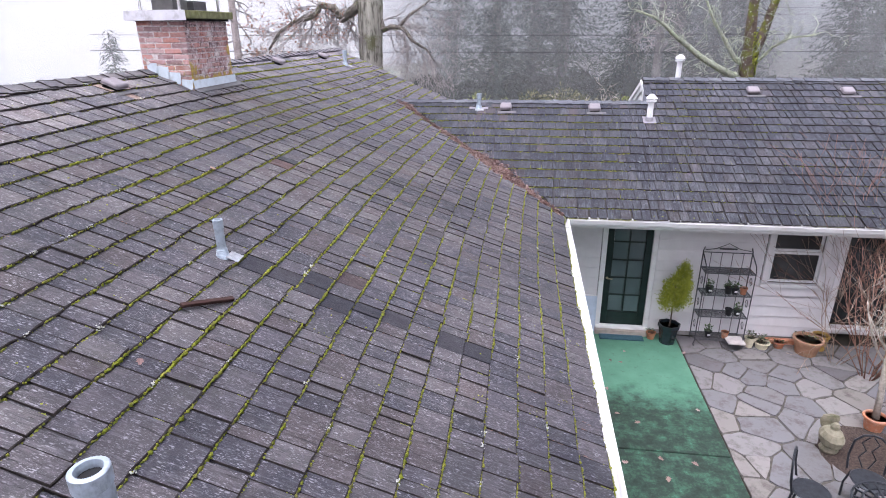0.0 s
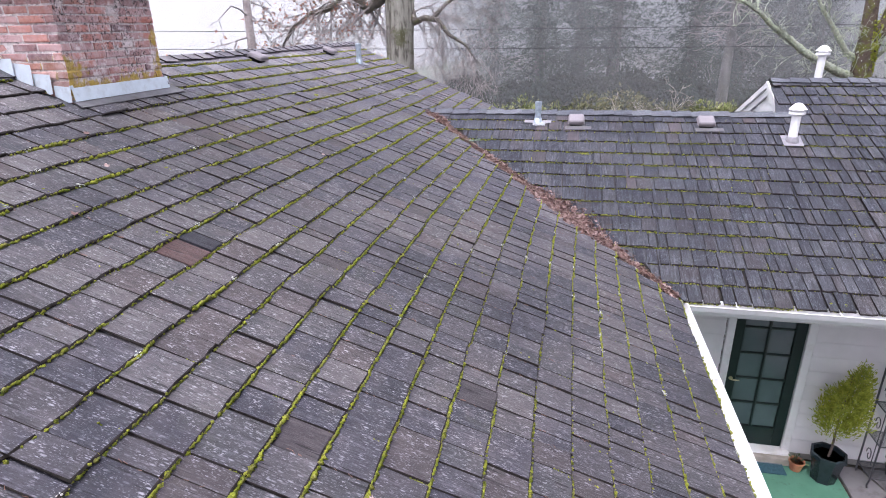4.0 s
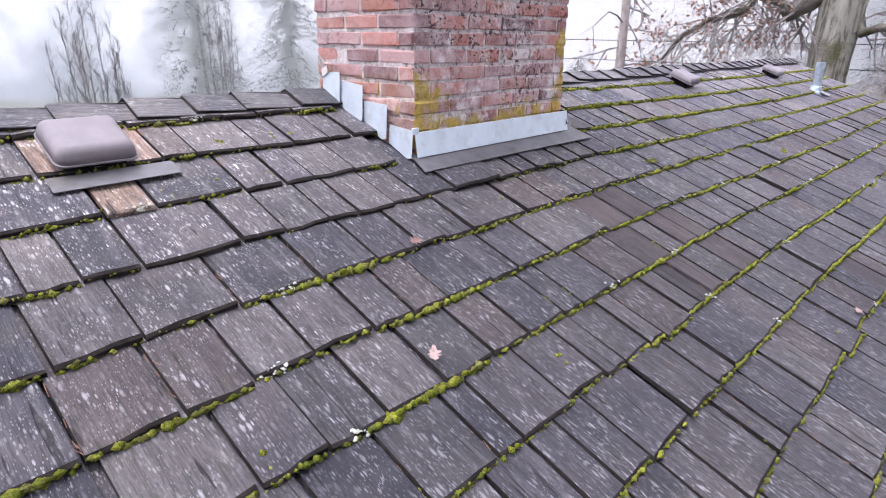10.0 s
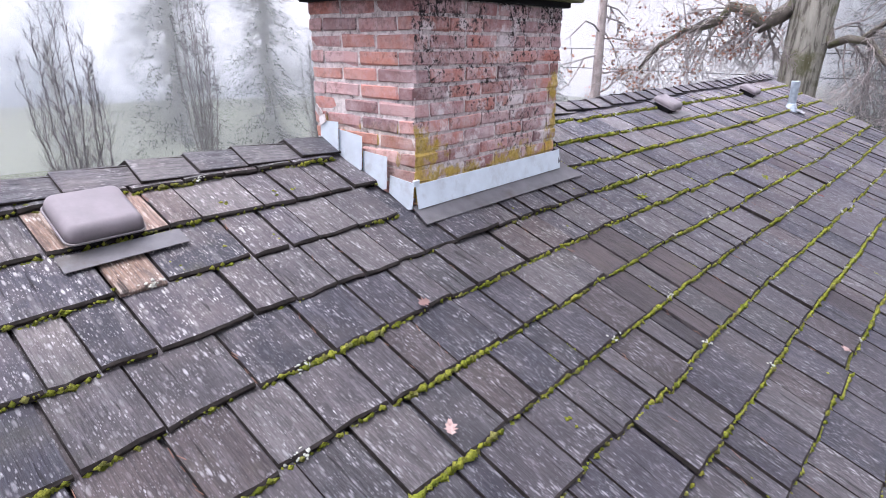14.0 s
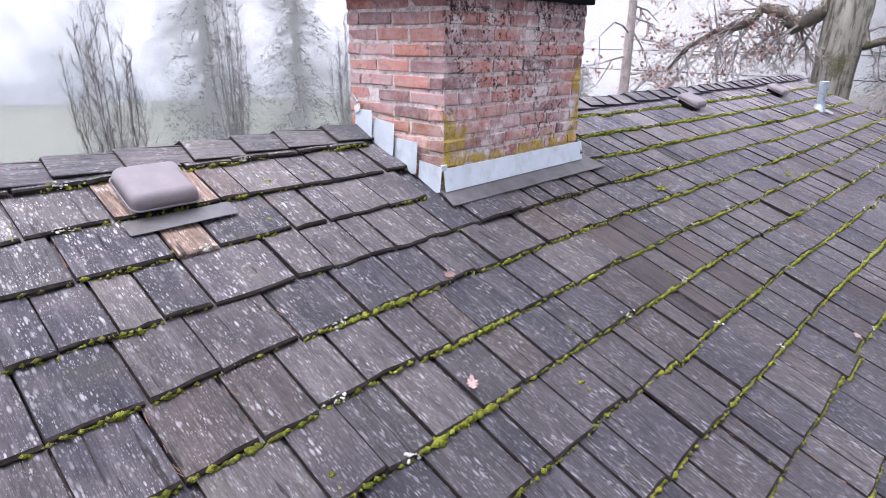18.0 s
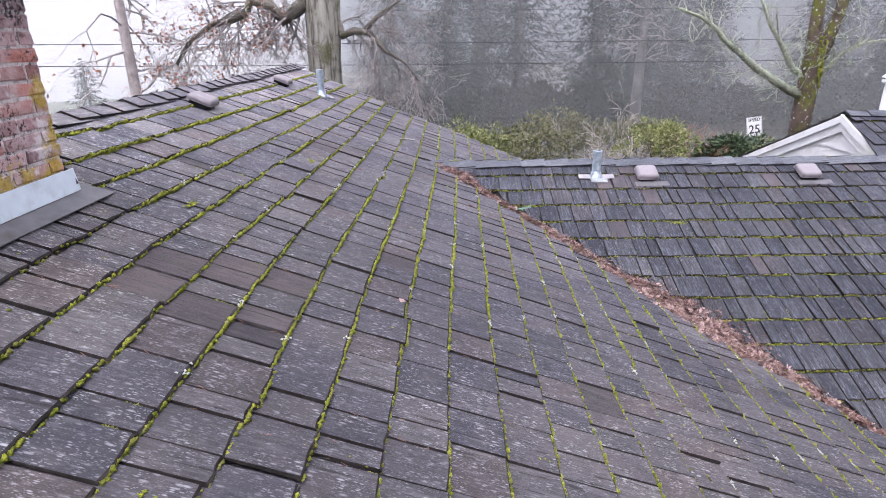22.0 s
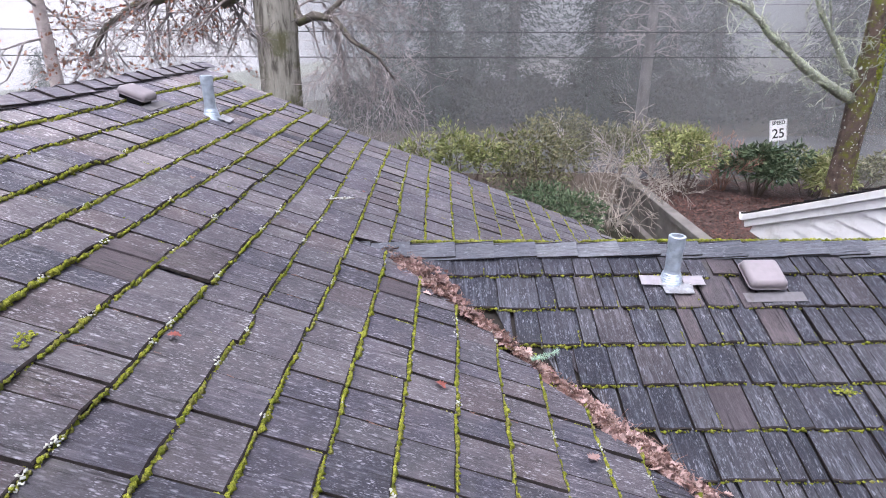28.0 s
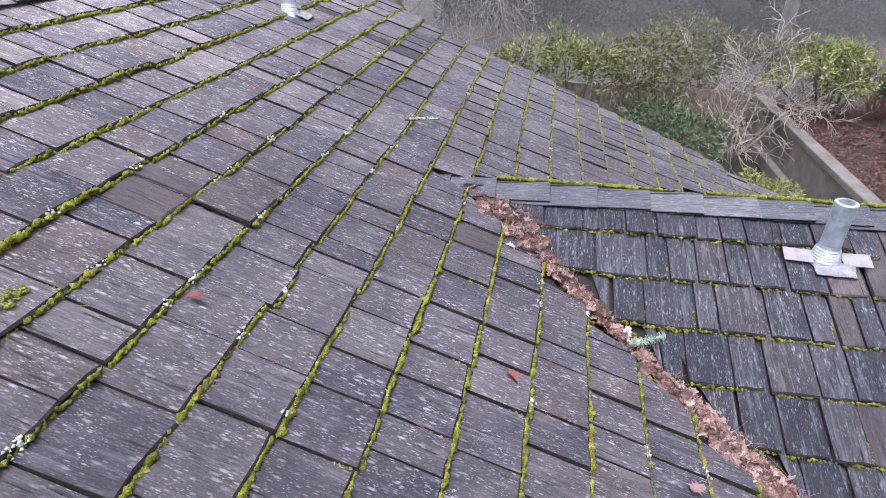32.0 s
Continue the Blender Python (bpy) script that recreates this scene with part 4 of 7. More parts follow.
# ---- walls, gutters ----
WALL_Y, CORNER_X = 10.14, 5.56
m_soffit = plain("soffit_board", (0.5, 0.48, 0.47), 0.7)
m_trim = plain("white_trim", (0.76, 0.74, 0.75), 0.5, vary=0.05, scale=4, grime=(0.6, 0.57, 0.55))
m_core = plain("wall_sheathing", (0.16, 0.15, 0.145), 0.9)
DOOR = (1.555, 2.35, 0.13, 2.27)
WINDOW = (4.38, 5.2, 1.16, 2.31)


def gutter(name, a, b, out):
    """An open metal channel with a rolled lip, from a to b."""
    a, b, out = Vector(a), Vector(b), Vector(out)
    prof = [(0.0, 0.0), (0.0, -0.1), (0.07, -0.105), (0.1, -0.06), (0.115, -0.005), (0.12, 0.004), (0.108, 0.006), (0.1, -0.01), (0.088, -0.058), (0.065, -0.095), (0.01, -0.092), (0.008, 0.0)]
    bm = bmesh.new()
    ends = [[bm.verts.new(p + out * x + Vector((0, 0, z))) for x, z in prof] for p in (a, b)]
    n = len(prof)
    for i in range(n):
        bm.faces.new((ends[0][i], ends[0][(i + 1) % n], ends[1][(i + 1) % n], ends[1][i]))
    bm.faces.new(ends[0]), bm.faces.new(ends[1][::-1])
    g = thing(name, "white metal eaves gutter with a rolled lip and dirt spots", "gutter", kind="structure")
    part("channel", bm, m_gutter, g)
    for i in range(int((b - a).length / 0.9)):
        p = a.lerp(b, (i + 0.5) / int((b - a).length / 0.9))
        bar = box((0.012, 0.012, 0.012), bevel=0.002)
        bar.transform(Matrix.Diagonal((8 if abs(out.x) > 0 else 1, 8 if abs(out.y) > 0 else 1, 0.7, 1)))
        bar.transform(Matrix.Translation(p + out * 0.055))
        part("hanger", bar, m_gutter, g)
    return g


gutter("main_gutter", (EAVE_X - 0.015, SOUTH_Y, EAVE_Z - 0.03), (EAVE_X - 0.015, W_EAVE_Y + 0.0, EAVE_Z - 0.03), (1, 0, 0))
gutter("wing_gutter", (EAVE_X + 0.11, W_EAVE_Y + 0.02, EAVE_Z - 0.03), (H_EAST_X, W_EAVE_Y + 0.02, EAVE_Z - 0.03), (0, -1, 0))


def slab(name, lo, hi, material, label, category="wall"):
    c = [(a + b) / 2 for a, b in zip(lo, hi)]
    ob = part(name, box([b - a for a, b in zip(lo, hi)], c, 0.003), material)
    return tagged(ob, label, category, kind="structure")


slab("fascia_east", (EAVE_X - 0.06, SOUTH_Y, EAVE_Z - 0.19), (EAVE_X - 0.025, W_EAVE_Y + 0.05, EAVE_Z - 0.02), m_trim, "white painted fascia board behind a gutter", "fascia")
slab("fascia_wing", (EAVE_X - 0.02, W_EAVE_Y + 0.025, EAVE_Z - 0.19), (H_EAST_X, W_EAVE_Y + 0.06, EAVE_Z - 0.02), m_trim, "white painted fascia board behind a gutter", "fascia")
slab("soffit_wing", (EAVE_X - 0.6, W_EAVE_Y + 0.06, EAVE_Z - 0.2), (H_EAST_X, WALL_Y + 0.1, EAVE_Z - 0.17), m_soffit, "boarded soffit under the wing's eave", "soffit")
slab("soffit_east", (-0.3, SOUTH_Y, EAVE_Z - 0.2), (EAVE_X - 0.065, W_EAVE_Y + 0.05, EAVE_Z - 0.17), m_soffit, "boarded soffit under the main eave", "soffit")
slab("wall_main_east", (-0.34, SOUTH_Y + 0.3, 0), (-0.24, WALL_Y, EAVE_Z - 0.17), m_siding, "pale painted house wall under a deep eave")
slab("wall_main_south", (-9.7, SOUTH_Y + 0.2, 0), (-0.24, SOUTH_Y + 0.3, EAVE_Z - 0.1), m_siding, "pale painted house wall")
slab("wall_main_west", (-9.8, SOUTH_Y + 0.3, 0), (-9.7, GABLE_Y - 0.4, EAVE_Z - 0.1), m_siding, "pale painted house wall")
slab("wall_main_north", (-9.7, GABLE_Y - 0.5, 0), (-0.4, GABLE_Y - 0.4, EAVE_Z), m_siding, "pale painted house wall")
slab("wall_wing_north", (-0.3, 15.0, 0), (H_WEST_X + 0.15, 15.1, EAVE_Z - 0.1), m_siding, "pale painted house wall")
slab("wall_wing_east", (H_EAST_X - 0.3, WALL_Y, 0), (H_EAST_X - 0.2, 17.2, EAVE_Z), m_siding, "pale painted house wall")
slab("wall_high_north", (H_WEST_X + 0.2, 17.2, 0), (H_EAST_X - 0.2, 17.3, EAVE_Z), m_siding, "pale painted house wall")


def gable(name, profile, x, material, label, along="x"):
    """A triangular wall end in the plane x (or y) = x."""
    bm = prism(profile, 0.1)
    bm.transform(Matrix(((0, 0, 1, x), (1, 0, 0, 0), (0, 1, 0, 0), (0, 0, 0, 1))) if along == "x" else Matrix(((1, 0, 0, 0), (0, 0, 1, x), (0, 1, 0, 0), (0, 0, 0, 1))))
    return tagged(part(name, bm, material), label, "wall", kind="structure")


gable("gable_main_north", [(2 * RIDGE_X + 0.2, EAVE_Z - 0.1), (-0.4, EAVE_Z), (-0.4, EAVE_Z + 0.3), (RIDGE_X, RIDGE_Z - 0.12), (2 * RIDGE_X + 0.2, EAVE_Z + 0.2)], GABLE_Y - 0.5, m_siding, "pale boarded gable wall", "y")
gable("gable_main_south", [(2 * RIDGE_X + 0.2, EAVE_Z - 0.1), (-0.4, EAVE_Z), (-0.4, EAVE_Z + 0.3), (RIDGE_X, RIDGE_Z - 0.12), (2 * RIDGE_X + 0.2, EAVE_Z + 0.2)], SOUTH_Y + 0.2, m_siding, "pale boarded gable wall", "y")

# the west gable of the higher wing end: core, lapped boards, rake boards
hg = thing("gable_high_wing", "white lap-sided gable above the lower ridge, with stepped rake boards", "wall", kind="structure")
HG_X, NORTH_EAVE_Y = H_WEST_X + 0.07, 2 * H_RIDGE_Y - W_EAVE_Y
bm = prism([(W_EAVE_Y + 1.9, 0), (NORTH_EAVE_Y - 0.4, 0), (NORTH_EAVE_Y - 0.4, EAVE_Z - 0.02), (H_RIDGE_Y, H_RIDGE_Z - 0.13), (W_EAVE_Y + 1.9, EAVE_Z + 0.6)], 0.08)
bm.transform(Matrix(((0, 0, 1, HG_X), (1, 0, 0, 0), (0, 1, 0, 0), (0, 0, 0, 1))))
part("wall_core", bm, m_core, hg)
z = 2.3
while z < H_RIDGE_Z - 0.3:
    half = (H_RIDGE_Z - 0.16 - z) / W_PITCH
    top = (H_RIDGE_Z - 0.16 - z - 0.2) / W_PITCH
    y0 = max(H_RIDGE_Y - half, W_EAVE_Y + 1.9)
    bm = bmesh.new()
    pts = [(y0, z, 0.03), (H_RIDGE_Y + min(half, 4.0), z, 0.03), (H_RIDGE_Y + max(0.02, min(top, 4.0)), z + 0.21, 0.008), (H_RIDGE_Y - max(0.02, min(top, 2.3)), z + 0.21, 0.008)]
    fr = [bm.verts.new((HG_X - d, y, q)) for y, q, d in pts]
    bk = [bm.verts.new((HG_X + 0.004, y, q)) for y, q, d in pts]
    bm.faces.new(fr), bm.faces.new(bk[::-1])
    for i in range(4):
        bm.faces.new((fr[i], bk[i], bk[(i + 1) % 4], fr[(i + 1) % 4]))
    part("siding_board", bm, m_white, hg)
    z += 0.2
for s in (1, -1):
    end = NORTH_EAVE_Y if s > 0 else W_EAVE_Y + 3.25
    for k, (drop, deep, xx) in enumerate(((0.05, 0.18, H_WEST_X + 0.02), (0.035, 0.09, H_WEST_X - 0.012))):
        ln = math.hypot(end - H_RIDGE_Y, W_PITCH * (end - H_RIDGE_Y))
        bm = box((0.03, ln, deep), (0, ln / 2, -drop - deep / 2), 0.003)
        ang = math.atan(W_PITCH)
        bm.transform(Matrix.Translation((xx, H_RIDGE_Y, H_RIDGE_Z)) @ Matrix.Rotation(-ang, 4, "X") if s > 0 else Matrix.Translation((xx, H_RIDGE_Y, H_RIDGE_Z)) @ Matrix.Rotation(math.pi, 4, "Z") @ Matrix.Rotation(-ang, 4, "X"))
        bm.transform(Matrix.Translation((0.004 * s, 0, 0)))
        part("rake_board", bm, m_white, hg)
gutter("north_gutter", (H_WEST_X, NORTH_EAVE_Y, EAVE_Z - 0.03), (H_EAST_X, NORTH_EAVE_Y, EAVE_Z - 0.03), (0, 1, 0))

# rake boards of the main gable
for s, nm in ((1, "rake_board_east"), (-1, "rake_board_west")):
    ln = V_RIDGE
    bm = box((ln, 0.03, 0.14), (ln / 2, 0, -0.13), 0.003)
    bm.transform(Matrix.Translation((RIDGE_X, GABLE_Y - 0.02, RIDGE_Z)) @ (Matrix.Rotation(math.atan(PITCH), 4, "Y") if s > 0 else Matrix.Rotation(math.pi, 4, "Z") @ Matrix.Rotation(math.atan(PITCH), 4, "Y")))
    tagged(part(nm, bm, m_trim), "white painted rake board under the gable edge", "rake board", kind="structure")

# ---- the patio wall, with lapped boards, door and window ----
pw = thing("wall_patio", "pale grey-pink lap-sided wall facing the patio", "wall", kind="structure")
for x0, x1, z0, z1 in ((-0.24, DOOR[0] - 0.09, 0, 2.38), (DOOR[0] - 0.09, DOOR[1] + 0.09, 2.3, 2.38), (DOOR[1] + 0.09, WINDOW[0] - 0.02, 0, 2.38), (WINDOW[0] - 0.02, WINDOW[1] + 0.02, 0, WINDOW[2]), (WINDOW[0] - 0.02, WINDOW[1] + 0.02, WINDOW[3], 2.38), (WINDOW[1] + 0.02, CORNER_X, 0, 2.38)):
    part("wall_core", box((x1 - x0, 0.12, z1 - z0), ((x0 + x1) / 2, WALL_Y + 0.07, (z0 + z1) / 2), 0), m_core, pw)


def board(x0, x1, z, parent, expo=0.2):
    bm = bmesh.new()
    sec = [(0.032, 0.0), (0.034, 0.004), (0.033, 0.02), (0.006, expo + 0.006), (0.0, expo + 0.006), (0.0, 0.0)]
    a = [bm.verts.new((x0, WALL_Y + 0.006 - d, z + q)) for d, q in sec]
    b = [bm.verts.new((x1, WALL_Y + 0.006 - d, z + q)) for d, q in sec]
    for i in range(6):
        bm.faces.new((a[i], a[(i + 1) % 6], b[(i + 1) % 6], b[i]))
    bm.faces.new(a), bm.faces.new(b[::-1])
    part("siding_board", bm, m_siding, parent)


z = 0.08
while z < 2.3:
    spans = [(-0.24, CORNER_X - 0.09)]
    for o in ((DOOR[0] - 0.1, DOOR[1] + 0.1, 0.0, 2.4), (WINDOW[0] - 0.12, WINDOW[1] + 0.12, WINDOW[2] - 0.08, WINDOW[3] + 0.1)):
        if z < o[2] - 0.03 < z + 0.2:
            board(o[0], o[1], z, pw, o[2] - z + 0.012)
        if z + 0.2 > o[2] + 0.02 and z < o[3]:
            spans = [s for a, b in spans for s in ((a, min(b, o[0])), (max(a, o[1]), b)) if s[1] - s[0] > 0.02]
    for a, b in spans:
        board(a, b, z, pw)
    z += 0.2
part("corner_board", box((0.1, 0.05, 2.34), (CORNER_X - 0.04, WALL_Y - 0.015, 1.17), 0.004), m_trim, pw)
part("foundation", box((CORNER_X + 0.2, 0.1, 0.1), (CORNER_X / 2 - 0.1, WALL_Y + 0.03, 0.04), 0.003), plain("foundation_concrete", (0.3, 0.28, 0.27), 0.9), pw)


def glass(name, color=(0.02, 0.035, 0.035), rough=0.04):
    a = Mat(name, rough, 0, 0.5)
    v = a.coord()
    a.color(a.ramp(a.noise(v, 1.2, 3), [(0.3, tuple(c * 0.6 for c in color)), (0.7, color)]))
    a.p.inputs["IOR"].default_value = 1.5
    return a.m


m_glass = glass("dark_window_glass", (0.03, 0.032, 0.035))
# base colour lifted to paint the grey-blue reflection in the panes
m_door_glass = glass("door_glass_painted_reflection", (0.105, 0.14, 0.15), 0.05)
m_door = plain("dark_green_door_paint", (0.012, 0.024, 0.022), 0.4, vary=0.2)

# the glazed door
dx0, dx1, dz0, dz1 = DOOR
d = thing("door_1", "dark green door with ten glass panes, closed", "door", kind="structure", at=((dx0 + dx1) / 2, WALL_Y, dz0))
dw, dh = dx1 - dx0, dz1 - dz0
for s in (-1, 1):
    part("door_trim", box((0.09, 0.05, dh + 0.1), (s * (dw / 2 + 0.045), -0.02, dh / 2 - 0.02), 0.004), m_trim, d)
    part("stile", box((0.115, 0.045, dh), (s * (dw / 2 - 0.06), 0.02, dh / 2), 0.004), m_door, d)
part("door_trim", box((dw + 0.2, 0.05, 0.1), (0, -0.02, dh + 0.05), 0.004), m_trim, d)
part("threshold", box((dw + 0.16, 0.16, 0.06), (0, -0.06, -0.035), 0.006), m_trim, d)
part("bottom_rail", box((dw - 0.235, 0.045, 0.26), (0, 0.02, 0.13), 0.004), m_door, d)
part("top_rail", box((dw - 0.235, 0.045, 0.12), (0, 0.02, dh - 0.06), 0.004), m_door, d)
gw, g0, g1 = dw - 0.235, 0.26, dh - 0.12
part("muntin", box((0.028, 0.04, g1 - g0), (0, 0.02, (g0 + g1) / 2), 0.003), m_door, d)
for i in range(1, 5):
    part("muntin", box((gw, 0.036, 0.026), (0, 0.02, g0 + (g1 - g0) * i / 5), 0.003), m_door, d)
for i in range(5):
    for s in (-1, 1):
        part("pane", box((gw / 2 - 0.014, 0.008, (g1 - g0) / 5 - 0.026), (s * gw / 4, 0.026, g0 + (g1 - g0) * (i + 0.5) / 5), 0), m_door_glass, d)
handle = part("door_handle", join(lathe([(0.024, 0), (0.024, 0.008)], 14), tube([(0, 0, 0.008), (0, 0, 0.045), (0.09, 0, 0.05)], 0.008)), plain("brass_handle", (0.5, 0.42, 0.28), 0.3, 0.9), d)
handle.matrix_basis = Matrix.Translation((-dw / 2 + 0.06, -0.004, 0.95)) @ Matrix.Rotation(math.pi / 2, 4, "X")

# the sash window
wx0, wx1, wz0, wz1 = WINDOW
w = thing("window_1", "two-sash window with white frame and dark glass", "window", kind="structure", at=((wx0 + wx1) / 2, WALL_Y, wz0))
ww, wh = wx1 - wx0, wz1 - wz0
for s in (-1, 1):
    part("window_trim", box((0.1, 0.05, wh + 0.2), (s * (ww / 2 + 0.05), -0.02, wh / 2), 0.004), m_trim, w)
part("window_trim", box((ww, 0.05, 0.1), (0, -0.02, wh + 0.05), 0.004), m_trim, w)
part("window_sill", box((ww + 0.24, 0.09, 0.06), (0, -0.035, -0.05), 0.005), m_trim, w)
for k in range(2):
    zc = wh * (0.25 + 0.5 * k)
    y = 0.015 + 0.03 * k
    sash = part("sash", join(*[box((0.045, 0.03, wh / 2), (s * (ww / 2 - 0.0225), y, zc), 0.003) for s in (-1, 1)], *[box((ww - 0.09, 0.03, 0.045), (0, y, zc + s * (wh / 4 - 0.0225)), 0.003) for s in (-1, 1)]), m_white, w)
    part("pane", box((ww - 0.09, 0.006, wh / 2 - 0.09), (0, y + 0.005, zc), 0), m_glass, sash)

# glazed recess past the corner board
rc = thing("window_2", "broad dark porch window over a white sill", "window", kind="structure", at=(CORNER_X + 0.9, WALL_Y + 0.3, 0))
part("pane", box((1.7, 0.01, 2.0), (0, 0.1, 1.2), 0), m_glass, rc)
part("sill", box((1.8, 0.18, 0.07), (0, -0.02, 0.16), 0.005), m_trim, rc)
part("apron_wall", box((1.8, 0.08, 0.13), (0, 0.1, 0.065), 0.003), m_siding, rc)
for x in (-0.88, 0.88):
    part("post", box((0.08, 0.1, 2.3), (x, 0.08, 1.2), 0.004), m_trim, rc)
slab("wall_porch", (CORNER_X + 1.8, WALL_Y, 0), (H_EAST_X - 0.2, WALL_Y + 0.12, 2.38), m_siding, "pale painted wall beside the porch window")
slab("wall_porch_back", (CORNER_X - 0.1, WALL_Y + 1.2, 0), (CORNER_X + 1.9, WALL_Y + 1.3, 2.38), plain("brown_interior", (0.06, 0.035, 0.025), 0.9), "dark brown wall inside the porch")

# ---- chimney ----
CX0, CX1, CY0, CY1 = -5.1, -4.43, 7.47, 8.6
C_TOP = 5.545
ch = thing("chimney", "weathered red brick chimney with yellow lichen and a metal cap", "chimney", at=(0, 0, 0))
core = box((CX1 - CX0 - 0.012, CY1 - CY0 - 0.012, C_TOP - 3.6), ((CX0 + CX1) / 2, (CY0 + CY1) / 2, (C_TOP + 3.6) / 2), 0)
part("mortar_core", core, m_mortar, ch)
r = np.random.default_rng(11)
brick_shapes = {}


def brick_mesh(ln, deep, v):
    key = (round(ln, 2), round(deep, 2), v)
    if key not in brick_shapes:
        bm = box((ln, deep, 0.055), (0, 0, 0), 0.006)
        for q in bm.verts:
            q.co += Vector(r.normal(0, 0.0026, 3))
        me = bpy.data.meshes.new("brick")
        bm.to_mesh(me)
        bm.free()
        me.materials.append(m_brick)
        brick_shapes[key] = me
    return brick_shapes[key]


def brick(x, y, z, ln, turn):
    ob = new("brick", brick_mesh(ln, 0.09, int(r.integers(4))))
    ob.parent = ch
    ob.matrix_basis = Matrix.Translation((x, y, z + r.normal(0, 0.001))) @ Matrix.Rotation(turn + r.normal(0, 0.003), 4, "Z")


course, k = 0.0685, 0
z = C_TOP - 0.031
while z > 4.62:
    odd = k % 2
    for face, (a, b, fixed, turn) in {"e": (CY0, CY1, CX1 - 0.045, math.pi / 2), "w": (CY0, CY1, CX0 + 0.045, math.pi / 2), "s": (CX0, CX1, CY0 + 0.045, 0), "n": (CX0, CX1, CY1 - 0.045, 0)}.items():
        own = odd if face in "ew" else 1 - odd      # the face whose bricks reach the corners on this course
        lo, hi = (a, b) if own else (a + 0.1, b - 0.1)
        n = max(2, round((hi - lo + 0.01) / 0.213))
        step = (hi - lo + 0.013) / n
        for i in range(n):
            c = lo + step * i + (step - 0.013) / 2
            x, y = (fixed, c) if face in "ew" else (c, fixed)
            deep = r.normal(0, 0.0018)
            if face in "ew":
                x += deep
            else:
                y += deep
            brick(x, y, z, step - 0.013, turn)
    z -= course
    k += 1

m_cap_s = plain("pale_cap_metal", (0.66, 0.64, 0.68), 0.45, 0.2, vary=0.08, grime=(0.4, 0.38, 0.4))
m_cap_moss = plain("mossy_cap_slab", (0.2, 0.2, 0.1), 0.9, vary=0.35, scale=14, bump=0.6, grime=(0.12, 0.14, 0.02))
cx, cy = (CX0 + CX1) / 2, (CY0 + CY1) / 2
cap = part("cap_slab", box((CX1 - CX0 + 0.17, CY1 - CY0 + 0.15, 0.1), (cx, cy, C_TOP + 0.075), 0.008), m_cap_moss, ch, "mossy grey-green cap slab")
part("cap_skirt", box((CX1 - CX0 + 0.18, 0.012, 0.125), (cx, CY0 - 0.083, C_TOP + 0.065), 0.002), m_cap_s, cap, "pale sheet-metal skirt")
# near-black slab paints the shade below the cap's overhang
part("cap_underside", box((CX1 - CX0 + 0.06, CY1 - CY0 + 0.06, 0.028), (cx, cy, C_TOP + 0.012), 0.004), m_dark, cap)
m_flue = plain("flue_liner", (0.2, 0.19, 0.2), 0.85)
for y in (CY0 + 0.3, CY0 + 0.8):
    part("flue", join(box((0.3, 0.04, 0.14), (cx, y - 0.15, C_TOP + 0.19), 0.004), box((0.3, 0.04, 0.14), (cx, y + 0.15, C_TOP + 0.19), 0.004), box((0.04, 0.26, 0.14), (cx - 0.13, y, C_TOP + 0.19), 0.004), box((0.04, 0.26, 0.14), (cx + 0.13, y, C_TOP + 0.19), 0.004)), m_flue, ch, "grey flue liner")
for x in (CX0 + 0.06, CX1 - 0.06):
    for y in (CY0 + 0.06, CY1 - 0.06):
        part("hood_post", box((0.03, 0.03, 0.33), (x, y, C_TOP + 0.28), 0.003), m_cap_s, ch)
part("rain_hood", box((CX1 - CX0 + 0.06, CY1 - CY0 + 0.06, 0.02), (cx, cy, C_TOP + 0.45), 0.004), m_cap_s, ch, "flat sheet-metal rain hood")

# flashings
def roof_z(x):
    return EAVE_Z + PITCH * (EAVE_X - x)


fl = thing("chimney_flashing", "pale galvanised step flashing and apron round the chimney foot", "flashing")
for i in range(4):
    # each piece is a card of its own, tipped a little and standing off the wall, the upper over the lower
    x1 = CX1 + 0.014 - i * 0.155
    x0 = x1 - (0.165, 0.175, 0.18, 0.15)[i]
    base, top = roof_z(x1), roof_z(x1) + (0.128, 0.158, 0.165, 0.15)[i]
    tip = (0.012, 0.006, 0.016, -0.004)[i]
    bm = prism([(x0, roof_z(x0) - 0.012), (x1 - 0.04, roof_z(x1 - 0.04) - 0.012), (x1 - 0.012, base + 0.012), (x1, top), (x0 + 0.012, top + tip)], 0.0025)
    bm.transform(Matrix(((1, 0, 0, 0), (0, 0, 1, CY0 - 0.012 - 0.005 * i), (0, 1, 0, 0), (0, 0, 0, 1))))
    for q in bm.verts:
        f, g_ = (q.co.z - base) / 0.16, (q.co.x - x0) / (x1 - x0)
        q.co.y -= 0.012 * f * (0.4 + 0.6 * g_) + 0.012 * g_ * (1 - f)
    part("step_piece", bm, m_galv, fl)
part("corner_tab", box((0.012, 0.036, 0.028), (CX1 + 0.012, CY0 - 0.008, roof_z(CX1) + 0.12), 0.002), m_galv, fl)
bm = box((0.004, CY1 - CY0 + 0.05, 0.105), (CX1 + 0.014, cy + 0.012, roof_z(CX1) + 0.062), 0.001)
for q in bm.verts:
    q.co.x += 0.02 * max(0, (roof_z(CX1) + 0.05 - q.co.z)) / 0.05
part("front_upstand", bm, m_galv, fl)
apron = prism([(CY0 - 0.05, 5.4), (CY1 + 0.15, 5.39), (CY1 + 0.12, 5.53), (CY0 - 0.02, 5.53)], 0.005)
apron.transform(F_MAIN @ Matrix.Translation((0, 0, 0.012)))
part("lead_apron", apron, m_lead, fl, "dull grey sheet apron on the shakes")
